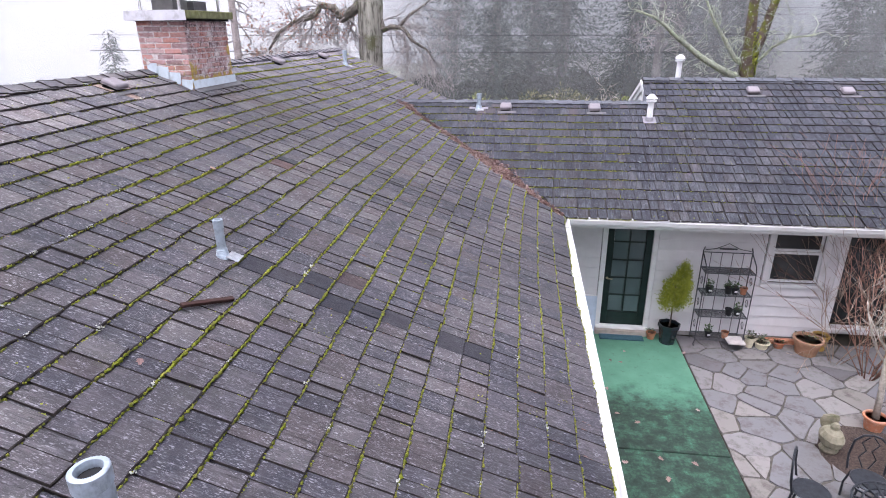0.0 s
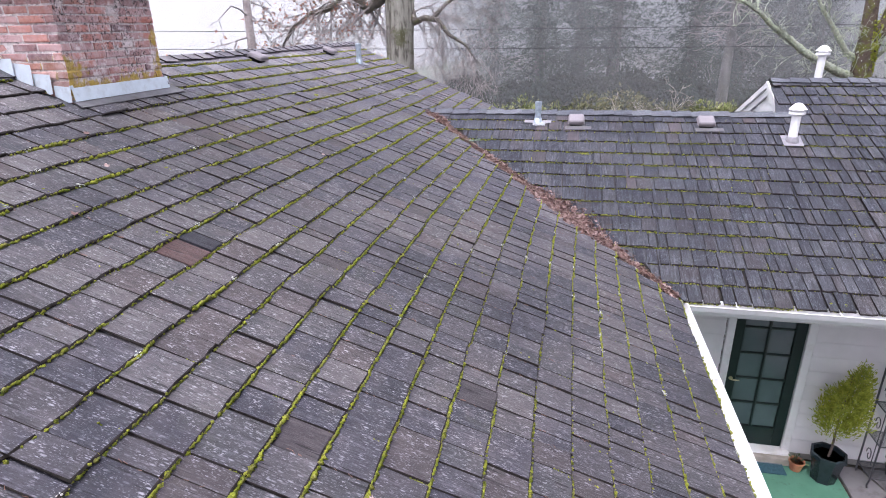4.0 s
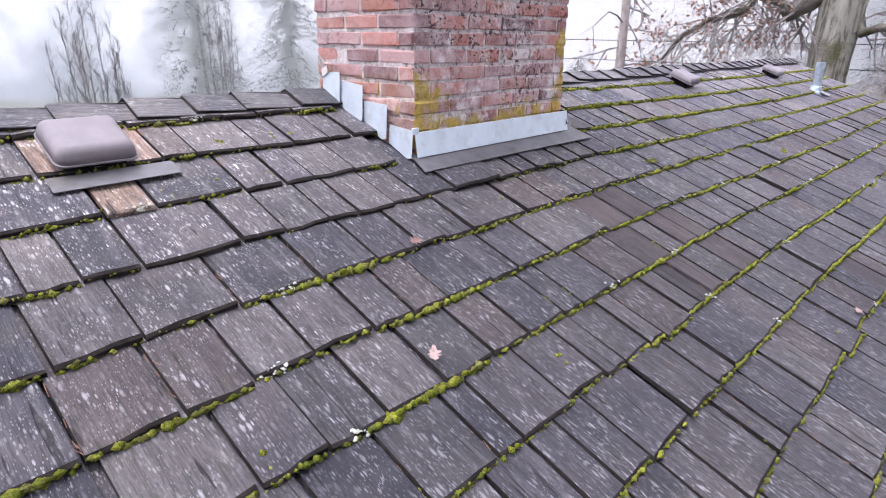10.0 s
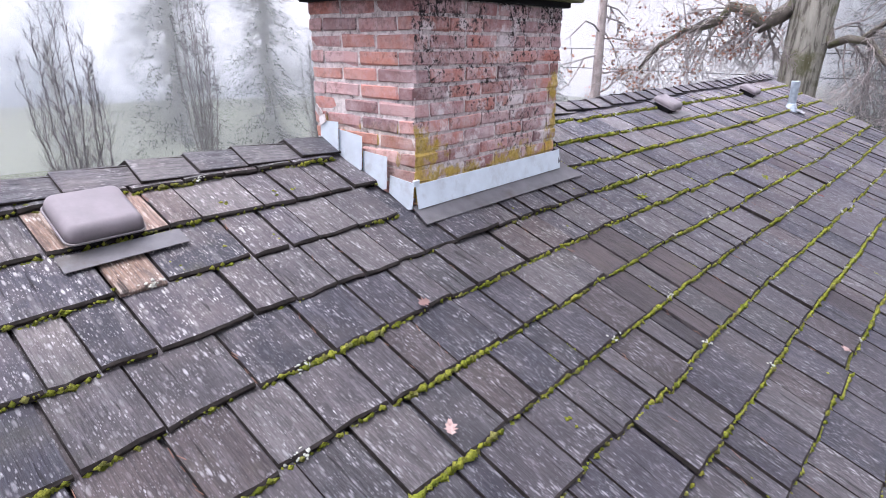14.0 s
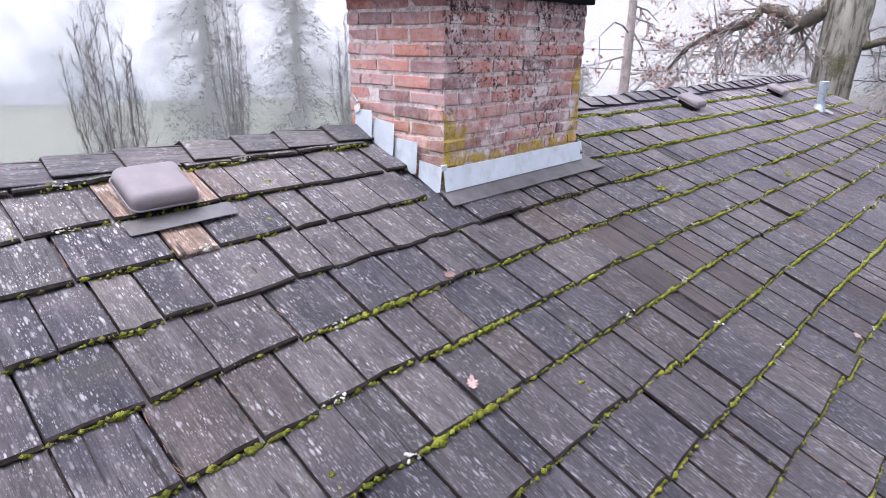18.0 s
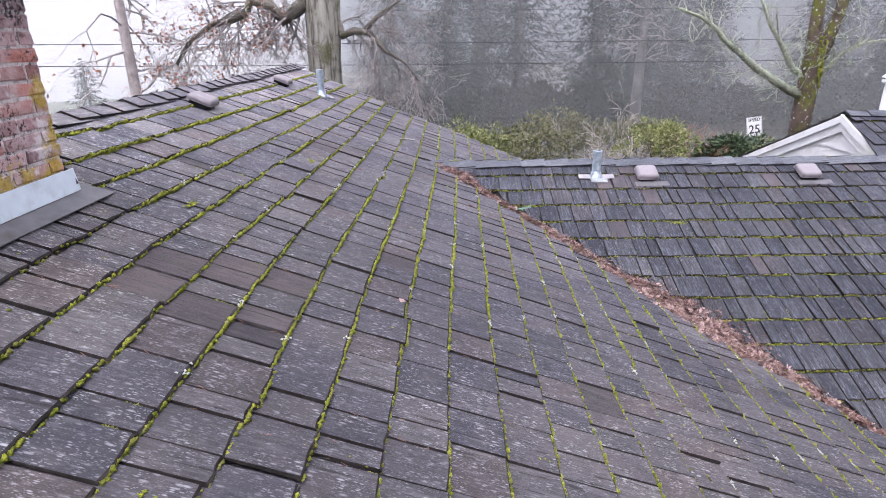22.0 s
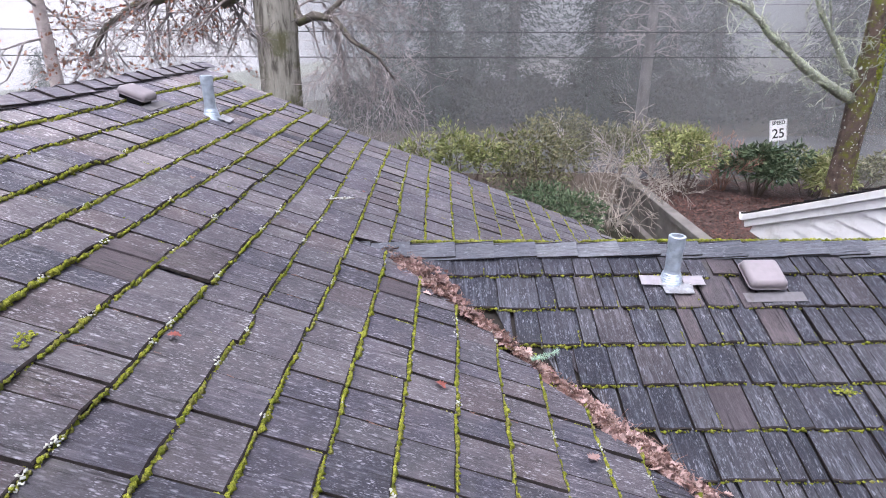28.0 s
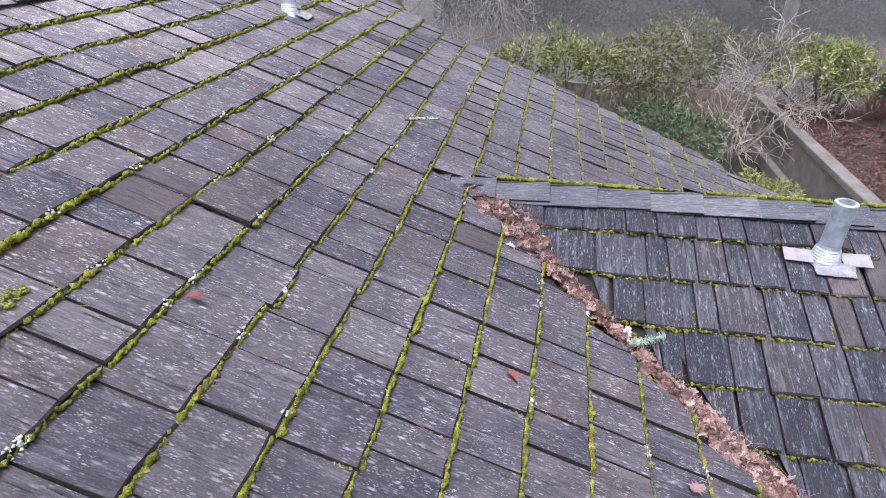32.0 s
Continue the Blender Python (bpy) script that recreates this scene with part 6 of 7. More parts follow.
part("top_rail", tube([(-RW / 2, RD / 2, RH - 0.1), (RW / 2, RD / 2, RH - 0.1)], 0.009, 7), m_iron, rk)
part("crest", join(tube([(-RW / 2 + 0.03, RD / 2, RH - 0.06), (-0.2, RD / 2, RH - 0.03), (0, RD / 2, RH + 0.07), (0.2, RD / 2, RH - 0.03), (RW / 2 - 0.03, RD / 2, RH - 0.06)], 0.007, 6), *[box((0.12, 0.012, 0.03), (x, RD / 2, RH - 0.03), 0.005, m=None) for x in (-0.09, 0.0, 0.09)]), m_iron, rk)
for x, k, mat, leaf, tag in ((-0.27, 2, m_black_pot, m_herb, True), (0.05, 2, m_black_pot, m_herb, False), (0.16, 2, m_black_pot, m_herb, True), (0.3, 2, m_terra, None, False), (0.12, 1, m_black_pot, None, False), (0.26, 1, m_black_pot, m_herb, True), (-0.16, 0, m_black_pot, m_herb, True), (0.13, 0, m_terra, None, False)):
    potted("potted_plant", "small " + ("black plastic" if mat is m_black_pot else "terracotta") + " pot " + ("with green herbs" if leaf else "standing empty") + " on the rack", (RX + x, RY - 0.04, SHELVES[k] + 0.008), 0.062, 0.125, mat, leaf, 46, 0.13, tag, 16)
tagged(part("paving_tile", box((0.3, 0.3, 0.022), (RX + 0.27, RY - 0.16, 0.165), 0.003), plain("white_tile", (0.46, 0.42, 0.41), 0.6)), "white square tile leaning out of the lowest shelf", "tile")

potted("potted_plant", "cream pot with grey-green succulents", (4.16, 9.8, 0), 0.085, 0.2, m_cream, m_succulent, 70, 0.16)
potted("potted_plant", "low cream bowl with dusky succulents", (4.37, 9.78, 0), 0.125, 0.13, m_cream, m_succulent, 90, 0.16)
potted("potted_plant", "small dark clay pot with dead stalks", (4.68, 9.85, 0), 0.1, 0.12, m_terra, m_herb, 10, 0.06)
potted("potted_plant", "large weathered terracotta tub with dry growth", (5.08, 9.7, 0), 0.23, 0.3, m_terra_pale, m_succulent, 60, 0.14)
potted("potted_plant", "ochre glazed jar beside the tub", (5.36, 9.86, 0), 0.13, 0.3, m_yellow_pot, None)
tagged(part("terracotta_block", box((0.7, 0.1, 0.09), (4.75, 10.0, 0.045), 0.01), m_terra), "low row of red-brown bricks at the wall foot", "brick edging")


# ---- bare shrubs and trees ----
m_bark_red = plain("reddish_twig", (0.25, 0.135, 0.1), 0.85, vary=0.3, scale=25, bump=0.4)
m_bark_tan = plain("tan_twig", (0.34, 0.25, 0.19), 0.85, vary=0.3, scale=25, bump=0.4)
m_bark_pale = plain("pale_branch", (0.36, 0.32, 0.28), 0.9, vary=0.3, scale=18, bump=0.4)
m_bark_grey = plain("grey_bark", (0.24, 0.21, 0.205), 0.9, vary=0.35, scale=7, bump=0.8, dist=0.03)
m_bark_limb = plain("dark_wet_bark", (0.13, 0.115, 0.1), 0.95, vary=0.4, scale=6, bump=1.0, dist=0.03, grime=(0.13, 0.14, 0.06))


def fissured_bark():
    """Old oak bark: long upright plates, dark furrows, moss and specks of lichen."""
    a = Mat("mossy_oak_bark", 0.95, 0, 0.15)
    v = a.coord()
    plates = a.noise(a.coord((9, 9, 1.6)), 1.0, 5, 0.6, 0.3)
    c = a.ramp(plates, [(0.36, (0.12, 0.11, 0.095)), (0.47, (0.29, 0.275, 0.24)), (0.66, (0.38, 0.36, 0.315))])
    c = a.mix(a.math("MULTIPLY", a.step(a.noise(v, 1.5, 5, 0.7), 0.5, 0.62), 0.75), c, (0.1, 0.1, 0.045))
    c = a.mix(a.step(a.noise(v, 24, 3, 0.6), 0.66, 0.69), c, (0.42, 0.43, 0.38))
    a.color(c).bump(plates, 1.0, 0.06)
    return a.m


m_bark_oak = fissured_bark()


def branching(pile, r, p, d, length, radius, depth, spread=0.55, up=0.05, kids=(2, 4), wander=0.16, sides=5, shrink=0.66, least=0.0025, ends=None):
    """Grows a limb as a bent tube, then its side shoots."""
    pts, rad = [Vector(p)], [radius]
    d = Vector(d).normalized()
    n = 4 if depth > 0 else 3
    for i in range(n):
        d = (d + Vector(r.normal(0, wander, 3)) + Vector((0, 0, up))).normalized()
        pts.append(pts[-1] + d * (length / n))
        rad.append(max(radius * (1 - 0.62 * (i + 1) / n), least))
    pile.add(*tube_data(pts, rad, sides if depth > 1 else max(3, sides - 2)))
    if ends is not None and depth <= 1:
        ends += pts[1:]
    if depth <= 0:
        return
    for _ in range(int(r.integers(kids[0], kids[1] + 1))):
        i = int(r.integers(1, n + 1))
        side = (d + Vector(r.normal(0, spread, 3))).normalized()
        branching(pile, r, pts[i], side, length * shrink * r.uniform(0.7, 1.15), rad[i] * 0.8, depth - 1, spread, up, kids, wander, sides, shrink, least, ends)


def bare_shrub(name, label, at, material, stems, height, seed, spread=0.5, depth=3, radius=0.016, lean=0.5, up=0.05, least=0.0025):
    r = np.random.default_rng(seed)
    o = thing(name, label, "shrub", at=at)
    for i in range(stems):
        p_ = Pile()
        a = 2 * math.pi * i / stems + r.uniform(0, 1)
        branching(p_, r, (0.06 * math.cos(a), 0.06 * math.sin(a), -0.05), (lean * math.cos(a), lean * math.sin(a), 1), height * r.uniform(0.42, 0.6), radius * r.uniform(0.7, 1.2), depth, spread, up, least=least)
        part("stem", p_.mesh("stem", material, True), material, o)
    return o


bare_shrub("bare_shrub", "leafless shrub with many thin reddish-brown twigs on the patio", (5.75, 9.0, -0.02), m_bark_red, 15, 4.4, 71, 0.32, 3, 0.01, 0.5, 0.05)
bare_shrub("bare_shrub", "leafless shrub with tan twigs beside the wall", (5.45, 9.45, 0.0), m_bark_tan, 8, 3.2, 73, 0.36, 3, 0.007, 0.75, 0.0)
pt = thing("potted_bare_tree", "lichened bare little tree in a terracotta pot", "potted tree", at=(5.12, 7.62, 0))
pot(pt, 0.15, 0.22, (0, 0, 0), m_terra)
p_ = Pile()
rr = np.random.default_rng(77)
p_.add(*tube_data([(0, 0, 0.15), (-0.03, 0, 0.6), (-0.06, 0.03, 1.0), (-0.05, 0.05, 1.35)], [0.05, 0.042, 0.036, 0.03], 8))
for i in range(6):
    branching(p_, rr, (-0.06, 0.04, 1.0 + 0.06 * i), (math.cos(i * 2.1), math.sin(i * 2.1), 0.9), 0.75, 0.018, 3, 0.45, 0.05)
part("trunk", p_.mesh("trunk", m_bark_pale, True), m_bark_pale, pt)

# the stone bird in its bed of soil
tagged(part("planting_bed", lathe([(0.75, -0.05), (0.72, 0.0), (0.4, 0.05), (0.1, 0.06)], 18, (4.85, 6.95, 0)), plain("bark_mulch", (0.06, 0.042, 0.035), 0.95, vary=0.5, scale=35, bump=0.9, dist=0.015)), "small bed of dark bark mulch among the flagstones", "planting bed")
bm = lathe([(0.1, 0), (0.12, 0.05), (0.09, 0.1), (0.13, 0.16), (0.145, 0.25), (0.11, 0.33), (0.06, 0.38), (0.055, 0.43), (0.03, 0.47)], 14)
for v in bm.verts:
    if 0.12 < v.co.z < 0.36:
        v.co.y *= 1.35
    v.co.y -= 0.16 * max(0, v.co.z - 0.3)
fan = lathe([(0.02, 0), (0.1, 0.08), (0.13, 0.18), (0.1, 0.25), (0.02, 0.27)], 14)
fan.transform(Matrix.Translation((0, 0.13, 0.24)) @ Matrix.Diagonal((1, 0.25, 1, 1)))
bird = part("garden_statue", join(bm, fan), plain("mossy_cast_stone", (0.21, 0.19, 0.14), 0.9, vary=0.25, scale=14, bump=0.7, grime=(0.11, 0.11, 0.06)))
bird.location = (4.27, 7.05, 0.0)
tagged(bird, "weathered cast-stone garden bird with a fanned tail", "statue")


# cast-iron bistro set
def chair_build(at, turn):
    o = thing("bistro_chair", "dark cast-iron chair with a looped open back", "chair", "bistro chairs", at=at)
    o.rotation_euler = (0, 0, turn)
    part("seat", lathe([(0.2, 0.42), (0.205, 0.435), (0.19, 0.445), (0.05, 0.44)], 20), m_black_iron, o)
    loop = [(-0.19, 0.17, 0.43), (-0.2, 0.21, 0.6), (-0.17, 0.23, 0.8), (-0.09, 0.24, 0.88), (0, 0.24, 0.9), (0.09, 0.24, 0.88), (0.17, 0.23, 0.8), (0.2, 0.21, 0.6), (0.19, 0.17, 0.43)]
    part("back_loop", tube(loop, 0.014, 8), m_black_iron, o)
    for s in (-1, 1):
        part("back_scroll", tube([(s * 0.03, 0.2, 0.45), (s * 0.09, 0.22, 0.58), (s * 0.03, 0.23, 0.68), (s * 0.09, 0.235, 0.78), (s * 0.02, 0.24, 0.87)], 0.009, 6), m_black_iron, o)
        for q in (-1, 1):
            part("leg", tube([(s * 0.15, q * 0.14, 0.43), (s * 0.19, q * 0.17, 0.22), (s * 0.18, q * 0.18, 0.0)], [0.014, 0.012, 0.015], 7), m_black_iron, o)
    return o


chair_build((3.42, 5.75, 0.0), 1.07)
chair_build((4.17, 6.0, 0.0), -0.2)
tb = thing("bistro_table", "round dark cast-iron table with a pierced top", "table", at=(3.98, 5.28, 0))
part("top_ring", tube([(0.38 * math.cos(a), 0.38 * math.sin(a), 0.71) for a in np.linspace(0, 2 * math.pi, 33)], 0.014, 6), m_black_iron, tb)
for k, rad in enumerate((0.1, 0.19, 0.28)):
    part("top_ring", tube([(rad * math.cos(a), rad * math.sin(a), 0.71) for a in np.linspace(0, 2 * math.pi, 25)], 0.012, 5), m_black_iron, tb)
for i in range(16):
    a = 2 * math.pi * i / 16
    part("top_spoke", tube([(0.02 * math.cos(a), 0.02 * math.sin(a), 0.71), (0.15 * math.cos(a + 0.2), 0.15 * math.sin(a + 0.2), 0.71), (0.38 * math.cos(a), 0.38 * math.sin(a), 0.71)], 0.014, 4), m_black_iron, tb)
part("pedestal", lathe([(0.04, 0.15), (0.025, 0.3), (0.04, 0.45), (0.025, 0.6), (0.09, 0.7)], 14), m_black_iron, tb)
for i in range(3):
    a = 2 * math.pi * i / 3
    part("foot", tube([(0, 0, 0.2), (0.18 * math.cos(a), 0.18 * math.sin(a), 0.16), (0.3 * math.cos(a), 0.3 * math.sin(a), 0.0)], 0.016, 6), m_black_iron, tb)

# leaves on the pad
r = np.random.default_rng(81)
for i in range(16):
    p_ = Pile()
    put_leaf(p_, r, (0, 0, 0), r.uniform(0.06, 0.1), Matrix.Identity(3), 0.1)
    ob = part("fallen_leaf", p_.mesh("fallen_leaf", m_leaf), m_leaf)
    ob.location = (r.uniform(1.4, 3.4), r.uniform(5.6, 9.4), 0.018)
    tagged(ob, "brown fallen leaf on the patio", "leaf", "fallen leaves")

# ---- beyond the house: bank, wall, fence, road, sign ----
m_concrete = plain("stained_concrete", (0.14, 0.13, 0.122), 0.9, vary=0.3, scale=2.5, bump=0.5, grime=(0.12, 0.105, 0.09))
m_fence = plain("grey_fence_wood", (0.2, 0.165, 0.14), 0.9, vary=0.35, scale=6, bump=0.5)
m_asphalt = plain("wet_asphalt", (0.045, 0.046, 0.05), 0.95, vary=0.25, scale=3, bump=0.3)
m_bank = plain("red_leaf_bank", (0.085, 0.052, 0.046), 0.95, vary=0.6, scale=14, bump=1.0, dist=0.05, grime=(0.04, 0.036, 0.03))

bm = bmesh.new()
bx, by = (3.62, 5, 7, 10, 16, 26), (17.5, 19, 21, 23, 25, 27, 29.5)
g = [[bm.verts.new((x, y, (0.62 if x < 4 else 0.72) - (0.9 if y > 28 else 0) - 0.05 * (x - 4) + 0.08 * noise.noise((x, y, 0)))) for x in bx] for y in by]
for j in range(len(by) - 1):
    for i in range(len(bx) - 1):
        bm.faces.new((g[j][i], g[j][i + 1], g[j + 1][i + 1], g[j + 1][i]))
tagged(part("leafy_bank", bm, m_bank), "raised bank covered with red-brown leaves", "bank", kind="structure")
m_bank_leaf = plain("bank_leaf", (0.12, 0.062, 0.052), 0.85, vary=0.6, scale=5)
litter, rl = Pile(), np.random.default_rng(87)
for _ in range(3500):
    x, y = rl.uniform(3.7, 9.0), rl.uniform(18.5, 25.0)
    put_leaf(litter, rl, (x, y, 0.735 - 0.05 * (x - 4) + rl.uniform(0, 0.05)), rl.uniform(0.05, 0.09), Matrix.Identity(3), 0.4)
tagged(part("bank_leaves", litter.mesh("bank_leaves", m_bank_leaf), m_bank_leaf), "red-brown fallen leaves over the bank", "leaves", kind="stuff")
rw = thing("retaining_wall", "stained concrete retaining wall with a broad cap", "wall", kind="structure")
part("wall_body", box((0.18, 8.6, 1.35), (3.5, 22.2, 0.1), 0.01), m_concrete, rw)
part("wall_cap", box((0.3, 8.7, 0.14), (3.52, 22.2, 0.85), 0.015), m_concrete, rw)
part("wall_foot", box((0.22, 8.6, 0.3), (3.33, 22.2, -0.2), 0.02), m_concrete, rw)
fe = thing("fence", "weathered grey board fence behind the shrubs", "fence")
for i in range(46):
    part("fence_board", box((0.135, 0.02, 1.35 + 0.03 * math.sin(i * 7.1)), (-3.2 + 0.145 * i, 26.6 + 0.012 * (i % 2), 0.28), 0.004), m_fence, fe)
for z in (-0.1, 0.75):
    part("fence_rail", box((6.7, 0.05, 0.09), (0.1, 26.66, z), 0.005), m_fence, fe)
for i in range(4):
    part("fence_post", box((0.1, 0.1, 1.7), (-3.2 + 2.2 * i, 26.72, 0.25), 0.006), m_fence, fe)
bm = bmesh.new()
xs = [-14, -5, 0, 20, 50, 100]
g = [[bm.verts.new((x, y + 0.06 * x, -0.9 + (0.05 if q == 1 else 0))) for x in xs] for q, y in enumerate((32.5, 37, 41.5))]
for j in range(2):
    for i in range(len(xs) - 1):
        bm.faces.new((g[j][i], g[j][i + 1], g[j + 1][i + 1], g[j + 1][i]))
tagged(part("road", bm, m_asphalt), "wet dark asphalt road in mist", "road", kind="structure")

sg = thing("speed_sign", "white speed sign with black lettering on a steel post", "road sign", at=(11.35, 31.3, -0.92))
m_sign_black = plain("sign_black", (0.015, 0.015, 0.016), 0.6)
part("post", box((0.05, 0.04, 2.75), (0, 0.035, 1.37), 0.004), m_pipe, sg)
plate = part("plate", box((0.61, 0.006, 0.84), (0, 0, 2.37), 0.002), plain("sign_white", (0.82, 0.82, 0.83), 0.5, vary=0.04), sg)
for x0, x1, z0, z1 in ((-0.29, 0.29, 2.77, 2.778), (-0.29, 0.29, 1.962, 1.97), (-0.29, -0.282, 1.962, 2.778), (0.282, 0.29, 1.962, 2.778)):
    part("border", box((x1 - x0, 0.003, z1 - z0), ((x0 + x1) / 2, -0.0055, (z0 + z1) / 2), 0), m_sign_black, plate)
for text, size, z in (("SPEED", 0.2, 2.6), ("25", 0.52, 2.08)):
    cu = bpy.data.curves.new("lettering", "FONT")
    cu.body, cu.size, cu.align_x, cu.extrude, cu.offset = text, size, "CENTER", 0.0015, 0.006
    cu.materials.append(m_sign_black)
    tx = new("lettering", cu)
    tx.parent = plate
    tx.matrix_basis = Matrix.Translation((0, -0.006, z)) @ Matrix.Rotation(math.pi / 2, 4, "X") @ Matrix.Diagonal((0.86, 1, 1, 1))
sg.rotation_euler = (0, radians(-10), radians(-16))

m_wire = plain("black_cable", (0.02, 0.02, 0.022), 0.7)
for k, (za, zb, y, rad) in enumerate(((5.3, 5.25, 26.2, 0.013), (4.62, 4.6, 26.0, 0.014), (6.35, 6.2, 26.4, 0.007), (6.05, 6.0, 27.0, 0.006))):
    pts = [(x, y + 0.02 * x, za + (zb - za) * (x + 60) / 130 + 0.00022 * (x - 6) ** 2 - 0.2) for x in range(-20 if k < 2 else -5, 71, 5)]
    tagged(part("power_line", tube(pts, rad, 6), m_wire), "black overhead cable strung along the road", "cable", "overhead cables")


# ---- trees ----
def tree(name, label, at):
    return thing(name, label, "tree", at=at)


oak_leaf = foliage("russet_oak_leaf", [(0.22, 0.1, 0.06), (0.3, 0.15, 0.1), (0.25, 0.08, 0.06), (0.33, 0.2, 0.15)])
r = np.random.default_rng(91)
ok = tree("oak_tree", "big bare oak with mossy limbs and a few russet leaves", (-5.85, 22.3, -0.4))
OX = Vector((5.85, -22.3, 0.4))
trunk = Pile()
tv, tf = tube_data([(0, 0, -0.2), (0.02, 0, 0.5), (-0.03, 0, 2.5), (0.0, 0, 5.2), (0.05, 0.05, 6.6), (0.1, 0.1, 9.0), (0.0, 0.2, 13.0)], [0.62, 0.5, 0.45, 0.42, 0.47, 0.3, 0.18], 18)
tv = [Vector(v) + Vector((noise.noise((v[0] * 3, v[1] * 3, v[2] * 0.8)), noise.noise((v[0] * 3 + 9, v[1] * 3, v[2] * 0.8)), 0)) * 0.06 for v in tv]
trunk.add(tv, tf)
part("trunk", trunk.mesh("trunk", m_bark_oak, True), m_bark_oak, ok)
OAK_LIMBS = (
    ([(-6.0, 22.3, 6.35), (-6.5, 22.2, 5.98), (-6.8, 22.1, 5.75), (-7.1, 22.0, 6.12), (-7.55, 21.9, 6.22), (-7.7, 21.9, 5.91), (-8.06, 21.8, 5.77), (-8.54, 21.8, 5.67), (-9.14, 21.7, 5.28), (-9.6, 21.7, 4.7)], 0.2, 0.04),
    ([(-5.45, 22.3, 5.68), (-5.29, 22.2, 5.36), (-4.97, 22.1, 5.48), (-4.54, 22.0, 5.41), (-4.17, 21.9, 4.98), (-3.64, 21.8, 4.68), (-3.3, 21.8, 4.2)], 0.13, 0.02),
    ([(-4.7, 22.1, 5.48), (-4.3, 22.2, 5.87), (-3.76, 22.3, 6.21), (-3.0, 22.3, 6.9)], 0.07, 0.02),
    ([(-5.9, 22.3, 7.2), (-7.2, 22.8, 7.7), (-9.0, 23.2, 7.6), (-11.0, 23.4, 7.9)], 0.2, 0.05),
    ([(-5.8, 22.3, 7.8), (-4.6, 22.6, 8.6), (-3.0, 22.9, 8.9), (-1.2, 23.0, 9.3)], 0.17, 0.05),
    ([(-5.9, 22.5, 8.4), (-6.2, 23.4, 9.6), (-6.8, 24.4, 11.0)], 0.14, 0.04),
)
ends = []
for pts, r0, r1 in OAK_LIMBS:
    pts = [Vector(p) + OX for p in pts]
    rad = [r0 + (r1 - r0) * i / (len(pts) - 1) for i in range(len(pts))]
    lp, tp = Pile(), Pile()
    lp.add(*tube_data(pts, rad, 9))
    limb = part("limb", lp.mesh("limb", m_bark_limb, True), m_bark_limb, ok)
    for i in range(1, len(pts)):
        for _ in range(5 if i > 2 else 3):
            d_ = (pts[i] - pts[i - 1]).normalized() * 0.5 + Vector((r.normal(0, 0.6), r.normal(0, 0.4), r.normal(-0.35, 0.5)))
            branching(tp, r, pts[i].lerp(pts[i - 1], r.random()), d_, r.uniform(0.8, 1.7), rad[i] * 0.16 + 0.008, 3, 0.6, -0.06, (2, 4), 0.22, 5, 0.68, 0.005, ends)
    tagged(part("twig_spray", tp.mesh("twig_spray", m_bark_grey), m_bark_grey, limb), kind="stuff")
lv = Pile()
west_ends = [e for e in ends if e.x < -0.8]
for _ in range(2000):
    e = west_ends[int(r.integers(len(west_ends)))]
    if noise.noise((e.x * 1.1, e.z * 1.1, 4)) < -0.25:
        continue
    put_leaf(lv, r, tuple(e + Vector(r.normal(0, 0.06, 3))), r.uniform(0.05, 0.095), Matrix.Identity(3), 1.2)
part("leaves", lv.mesh("leaves", oak_leaf), oak_leaf, ok, "scattered russet leaves")

def spotted_bark():
    a = Mat("mossy_spotted_bark", 0.95, 0, 0.15)
    v = a.coord()
    c = a.ramp(a.noise(v, 6, 6, 0.7), [(0.3, (0.045, 0.032, 0.028)), (0.6, (0.12, 0.088, 0.075))])
    c = a.mix(a.step(a.noise(v, 2.6, 5, 0.7), 0.48, 0.62), c, (0.12, 0.13, 0.025))
    c = a.mix(a.step(a.noise(v, 13, 4, 0.6), 0.62, 0.66), c, (0.5, 0.52, 0.47))
    a.color(c).bump(a.noise(v, 14, 5, 0.7), 1.0, 0.04)
    return a.m


# the leaning bare tree with moss, beside the sign
mt = tree("mossy_tree", "bare forked tree with moss and pale lichen on its limbs", (7.85, 23.2, 0.4))
MX = Vector((-7.85, -23.2, -0.4))
m_bark_moss = spotted_bark()
m_bark_lich = plain("lichened_branch", (0.28, 0.3, 0.24), 0.95, vary=0.4, scale=16, bump=0.7, dist=0.02, grime=(0.1, 0.12, 0.03))
m_tuft = plain("grey_green_lichen_tuft", (0.36, 0.4, 0.28), 0.95, vary=0.35, scale=20, bump=0.6, grime=(0.26, 0.27, 0.06))
lp = Pile()
lp.add(*tube_data([Vector(p) + MX for p in ((7.75, 23.2, 0.0), (7.88, 23.2, 1.2), (7.9, 23.2, 2.6), (7.9, 23.2, 3.7), (7.85, 23.2, 4.6), (7.78, 23.2, 5.6), (7.72, 23.2, 7.2), (7.6, 23.2, 9.5))], [0.36, 0.3, 0.27, 0.28, 0.21, 0.17, 0.14, 0.09], 12))
part("trunk", lp.mesh("trunk", m_bark_moss, True), m_bark_moss, mt)
